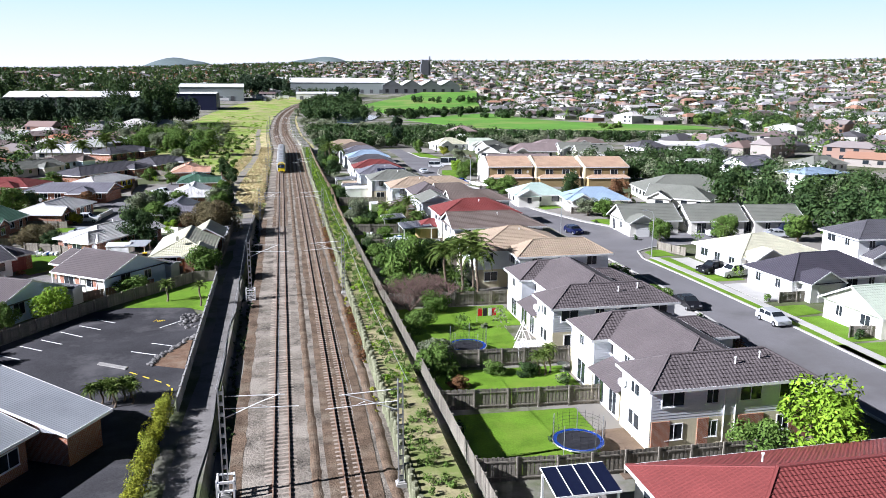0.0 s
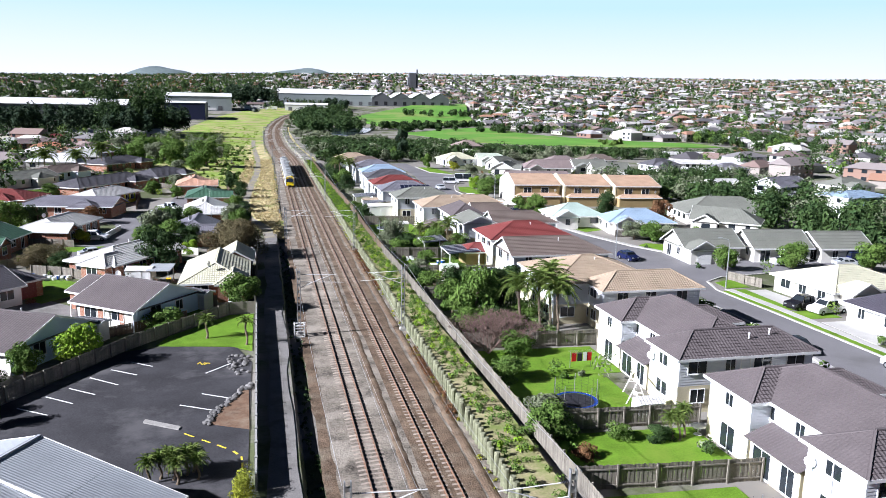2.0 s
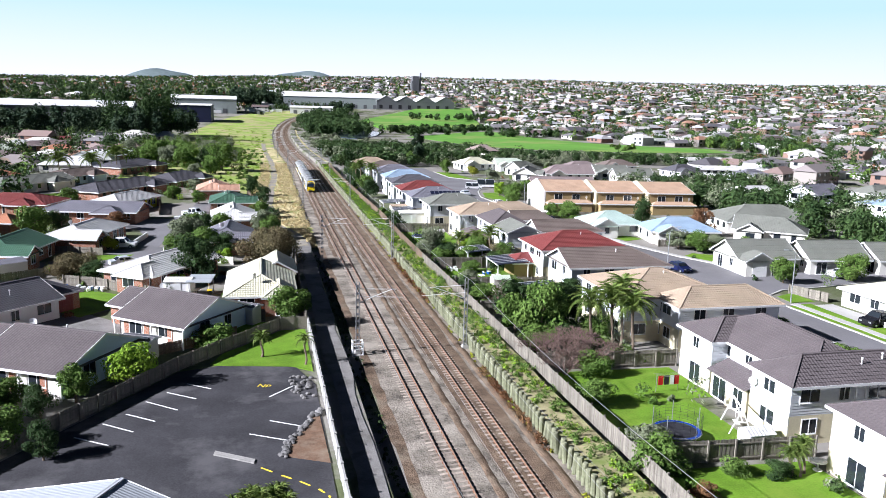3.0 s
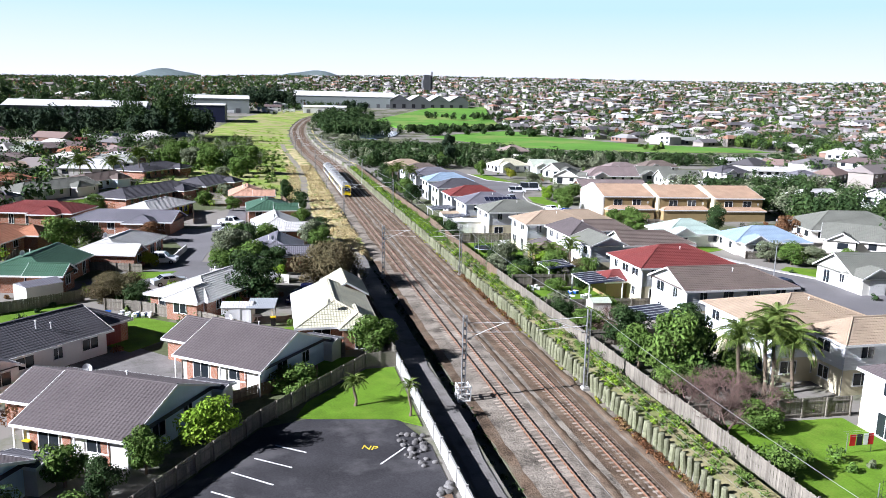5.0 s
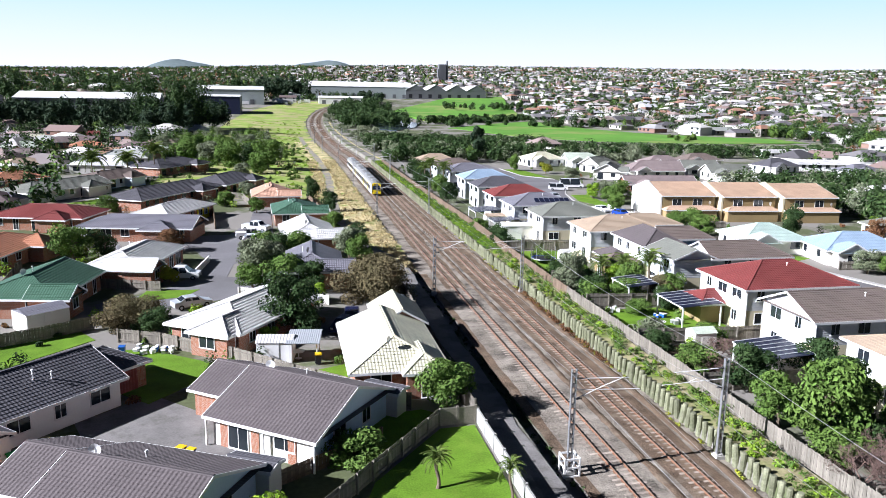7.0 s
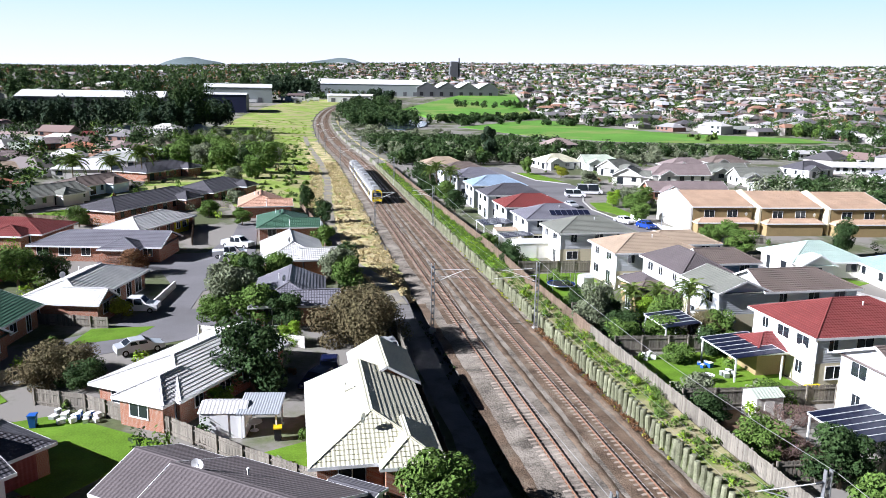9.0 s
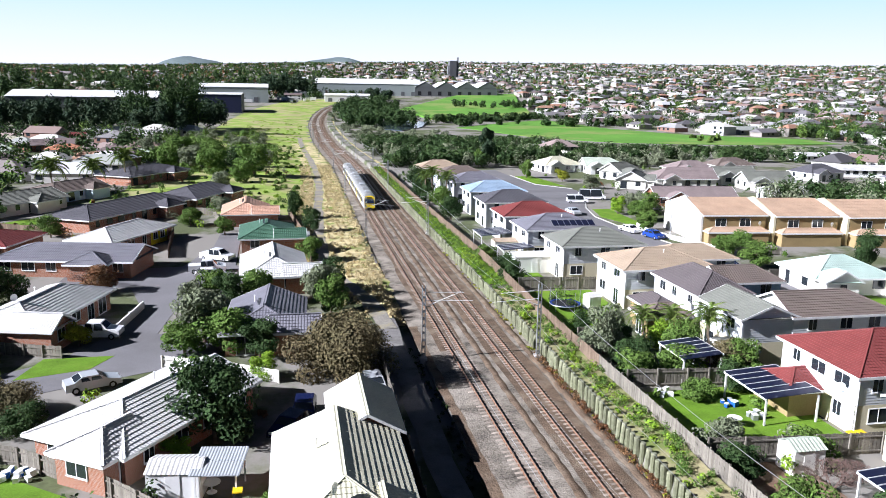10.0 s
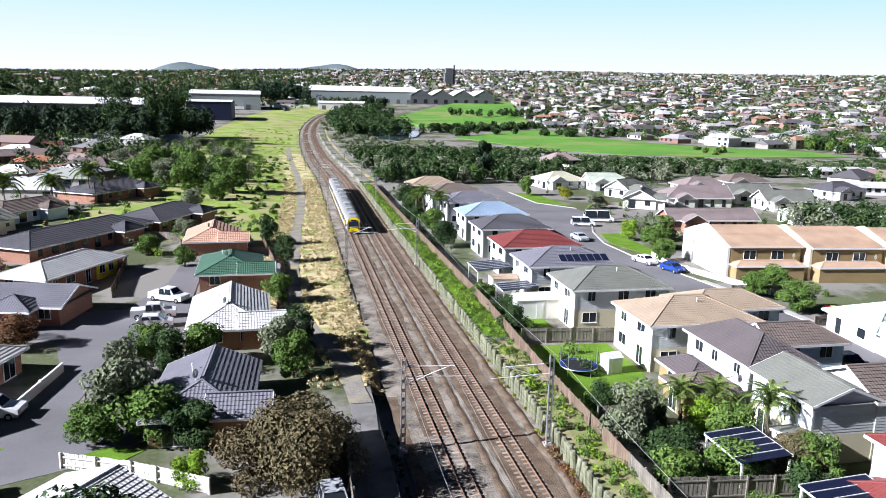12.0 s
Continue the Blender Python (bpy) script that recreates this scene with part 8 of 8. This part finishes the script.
shed(-26.7, 123.6, -8, 3.4, 2.6, 2.0, M_WHITE, ROOF["white"], "small white garden shed behind the fence")
def lean_to(x, y, yaw, ln, wd, label):
    """An open shelter: four posts, two beams and a tilted corrugated roof."""
    t = thing("carport", pose(x, y, land(x, y), 0, 0, yaw), label, "carport")
    for a in (-ln / 2 + 0.1, ln / 2 - 0.1):
        for b in (-wd / 2 + 0.1, wd / 2 - 0.1):
            g = Geo()
            g.box(a - 0.05, b - 0.05, 0, a + 0.05, b + 0.05, 2.0 if b < 0 else 2.25)
            part("post", g, M_WHITE, t)
    for b, z in ((-wd / 2 + 0.1, 2.04), (wd / 2 - 0.1, 2.3)):
        g = Geo()
        g.beam((-ln / 2, b, z), (ln / 2, b, z), 0.06, 0.1)
        part("beam", g, M_WHITE, t)
    g = Geo()
    slope(g, (-ln / 2 - 0.2, -wd / 2 - 0.2, 2.07), (ln / 2 + 0.2, -wd / 2 - 0.2, 2.07), (ln / 2 + 0.2, wd / 2 + 0.2, 2.42), (-ln / 2 - 0.2, wd / 2 + 0.2, 2.42), 9, 0.02)
    g.quad((-ln / 2 - 0.2, wd / 2 + 0.2, 2.38), (ln / 2 + 0.2, wd / 2 + 0.2, 2.38), (ln / 2 + 0.2, -wd / 2 - 0.2, 2.03), (-ln / 2 - 0.2, -wd / 2 - 0.2, 2.03))
    part("roof", g, M_CORR, t, "pale corrugated roof sheet")


lean_to(-24.0, 123.2, -8, 2.8, 3.0, "open carport with a pale corrugated roof")
shed(16.2, 119.6, 0, 2.4, 2.0, 2.0, M_OFFWHITE, ROOF["pale_green"], "small pale green garden shed")
shed(21.5, 69.2, 0, 2.2, 1.6, 1.2, M_WHITE, ROOF["white"], "low white storage box in the garden")
shed(16.8, 160.6, 10, 1.6, 1.6, 1.7, M_WHITE, ROOF["white"], "white playhouse on the lawn")
shed(14.5, 193.0, 0, 3.6, 2.6, 2.2, M_OFFWHITE, ROOF["tan"], "pale garden shed beside the railway fence")
shed(15.5, 181.5, 0, 6.0, 4.0, 2.4, M_WHITE, ROOF["white"], "low white carport beside the house")
shed(-17.6, 203, 90, 6.0, 2.4, 2.2, M_WHITE, ROOF["white"], "low white lean-to carport")
shed(-51.5, 137.5, 40, 4.5, 3.5, 2.1, M_OFFWHITE, ROOF["slate"], "small grey-roofed garden shed")

BIN = {k: material(k + "_bin_plastic", c, 0.5, vary=0.06, bump=0) for k, c in (("green", (0.02, 0.28, 0.06)), ("yellow", (0.75, 0.5, 0.01)), ("red", (0.5, 0.02, 0.02)), ("blue", (0.03, 0.12, 0.45)))}


def wheelie_bin(x, y, yaw, body, lid):
    t = thing("wheelie_bin", pose(x, y, land(x, y) + 0.03, 0, 0, yaw), "dark wheelie bin with a %s lid by a wall" % lid, "bin", "wheelie bins")
    g = Geo()
    g.quad((-0.22, -0.24, 0.05), (0.22, -0.24, 0.05), (0.28, -0.32, 1.0), (-0.28, -0.32, 1.0))
    g.quad((0.22, 0.24, 0.05), (-0.22, 0.24, 0.05), (-0.28, 0.32, 1.0), (0.28, 0.32, 1.0))
    g.quad((0.22, -0.24, 0.05), (0.22, 0.24, 0.05), (0.28, 0.32, 1.0), (0.28, -0.32, 1.0))
    g.quad((-0.22, 0.24, 0.05), (-0.22, -0.24, 0.05), (-0.28, -0.32, 1.0), (-0.28, 0.32, 1.0))
    part("body", g, body, t)
    g = Geo()
    g.box(-0.31, -0.35, 1.0, 0.31, 0.36, 1.08)
    part("lid", g, BIN[lid], t, "%s lid" % lid)
    for s in (-0.25, 0.25):
        g = Geo()
        g.tube([(s - 0.03, 0.27, 0.1), (s + 0.03, 0.27, 0.1)], [0.1, 0.1], 10)
        part("wheel", g, M_TYRE, t)


wheelie_bin(-33.2, 103.3, -30, M_DARK, "yellow")
wheelie_bin(-32.5, 102.8, -30, M_DARK, "yellow")
wheelie_bin(-40.2, 91.7, -30, M_DARK, "yellow")
wheelie_bin(-44.2, 104.2, 48, BIN["green"], "green")
wheelie_bin(-42.4, 105.9, 48, M_DARK, "yellow")
wheelie_bin(-36.9, 130.4, 20, BIN["green"], "green")
wheelie_bin(-36.0, 130.0, 20, M_DARK, "yellow")
wheelie_bin(22.6, 122.4, 0, M_DARK, "yellow")
wheelie_bin(23.4, 122.4, 0, M_DARK, "yellow")
wheelie_bin(-22.8, 121.3, 0, M_DARK, "yellow")
wheelie_bin(-41.3, 126.4, 0, BIN["blue"], "blue")
wheelie_bin(53.9, 176.8, 0, M_DARK, "red")
wheelie_bin(54.8, 176.6, 0, M_DARK, "yellow")


def swing(x, y, yaw):
    t = thing("garden_swing", pose(x, y, land(x, y), 0, 0, yaw), "white timber swing frame in the garden", "swing")
    for s in (-1.4, 1.4):
        g = Geo()
        g.beam((s, -0.9, 0), (s, 0, 2.2), 0.09)
        g.beam((s, 0.9, 0), (s, 0, 2.2), 0.09)
        g.beam((s, -0.45, 1.1), (s, 0.45, 1.1), 0.07)
        part("side_frame", g, M_OFFWHITE, t)
    g = Geo()
    g.beam((-1.5, 0, 2.2), (1.5, 0, 2.2), 0.1)
    part("top_beam", g, M_OFFWHITE, t)
    g = Geo()
    g.box(-0.5, -0.2, 0.5, 0.5, 0.2, 0.55)
    for a in (-0.45, 0.45):
        g.beam((a, 0, 0.55), (a, 0, 2.2), 0.02)
    part("seat", g, M_OFFWHITE, t)


swing(22.0, 72.5, 70)


def washing_line(x, y):
    t = thing("washing_line", pose(x, y, land(x, y)), "folding washing line hung with dark clothes", "washing line")
    g = Geo()
    for a in (-1.1, 1.1):
        g.tube([(a, 0, 0), (a, 0, 1.7)], [0.03, 0.03], 6)
    for b in (-0.5, -0.2, 0.1, 0.4):
        g.beam((-1.2, b, 1.65), (1.2, b, 1.65), 0.015)
    part("frame", g, M_METAL, t)
    for a, m in ((-0.8, BIN["red"]), (-0.2, M_DARK), (0.4, M_WHITE), (0.8, BIN["red"])):
        g = Geo()
        g.box(a - 0.25, -0.22, 0.75, a + 0.25, -0.19, 1.64)
        part("garment", g, m, t)


washing_line(20.4, 81.0)


def table_set(x, y, label="white outdoor table with chairs"):
    t = thing("garden_table", pose(x, y, land(x, y) + 0.05), label, "table", "garden tables")
    g = Geo()
    g.tube([(0, 0, 0.7), (0, 0, 0.74)], [0.6, 0.6], 16)
    part("tabletop", g, M_WHITE, t)
    g = Geo()
    g.tube([(0, 0, 0), (0, 0, 0.7)], [0.06, 0.05], 8)
    g.tube([(0, 0, 0), (0, 0, 0.04)], [0.35, 0.3], 12)
    part("pedestal", g, M_WHITE, t)


for p in ((23.5, 64.6), (15.6, 127.0), (13.4, 123.6), (-24.6, 123.2)):
    table_set(*p)
for k, (x, y) in enumerate(((-39.0, 127.2), (-38.0, 127.8), (-39.8, 128.2), (-37.2, 127.0), (17.5, 131), (18.3, 128.2), (13.0, 134.0), (19.2, 50.6))):
    rr = random.Random(k)
    for i in range(4):
        c, d, hh = rr.uniform(0.3, 0.6), rr.uniform(0.25, 0.5), rr.uniform(0.2, 0.5)
        px, py = x + (i % 2 - 0.5) * 0.8 + rr.uniform(-0.08, 0.08), y + (i // 2 - 0.5) * 0.75 + rr.uniform(-0.08, 0.08)
        t = thing("storage_box", pose(px, py, land(px, py) + 0.05, 0, 0, rr.uniform(0, 90)), ("white", "blue", "grey")[k % 3] + " plastic storage box lying on the grass", "box", "garden clutter")
        g = Geo()
        g.box(-c / 2, -d / 2, 0, c / 2, d / 2, hh)
        part("body", g, [M_WHITE, BIN["blue"], M_METAL][k % 3], t)
        g = Geo()
        g.box(-c / 2 - 0.02, -d / 2 - 0.02, hh + 0.002, c / 2 + 0.02, d / 2 + 0.02, hh + 0.04)
        part("lid", g, M_WHITE, t, "white lid")


def street_lamp(x, y, yaw):
    t = thing("street_lamp", pose(x, y, land(x, y), 0, 0, yaw), "slim grey street lamp at the corner", "street lamp", "street lamps")
    g = Geo()
    g.tube([(0, 0, 0), (0, 0, 6.5), (0.3, 0, 7.2), (1.4, 0, 7.5)], [0.09, 0.06, 0.05, 0.04], 8)
    part("pole", g, M_METAL, t)
    g = Geo()
    g.box(1.2, -0.12, 7.42, 1.9, 0.12, 7.55)
    part("lamp_head", g, M_METAL, t)


street_lamp(54.4, 108.4, 180)
street_lamp(47.6, 200.5, 180)
street_lamp(46.6, 128, 0)

# sleepers under the stretch of track nearest to the camera
for ti, tx in enumerate(TRACKS):
    y = 30.0
    while y < 420:
        if 68 < y < 166:
            part("sleeper", SLEEPER, None, TRACK_OBS[ti], m=pose(cx(y) + tx, y, -0.012 + rise(cx(y) + tx, y)))
        y += 0.66
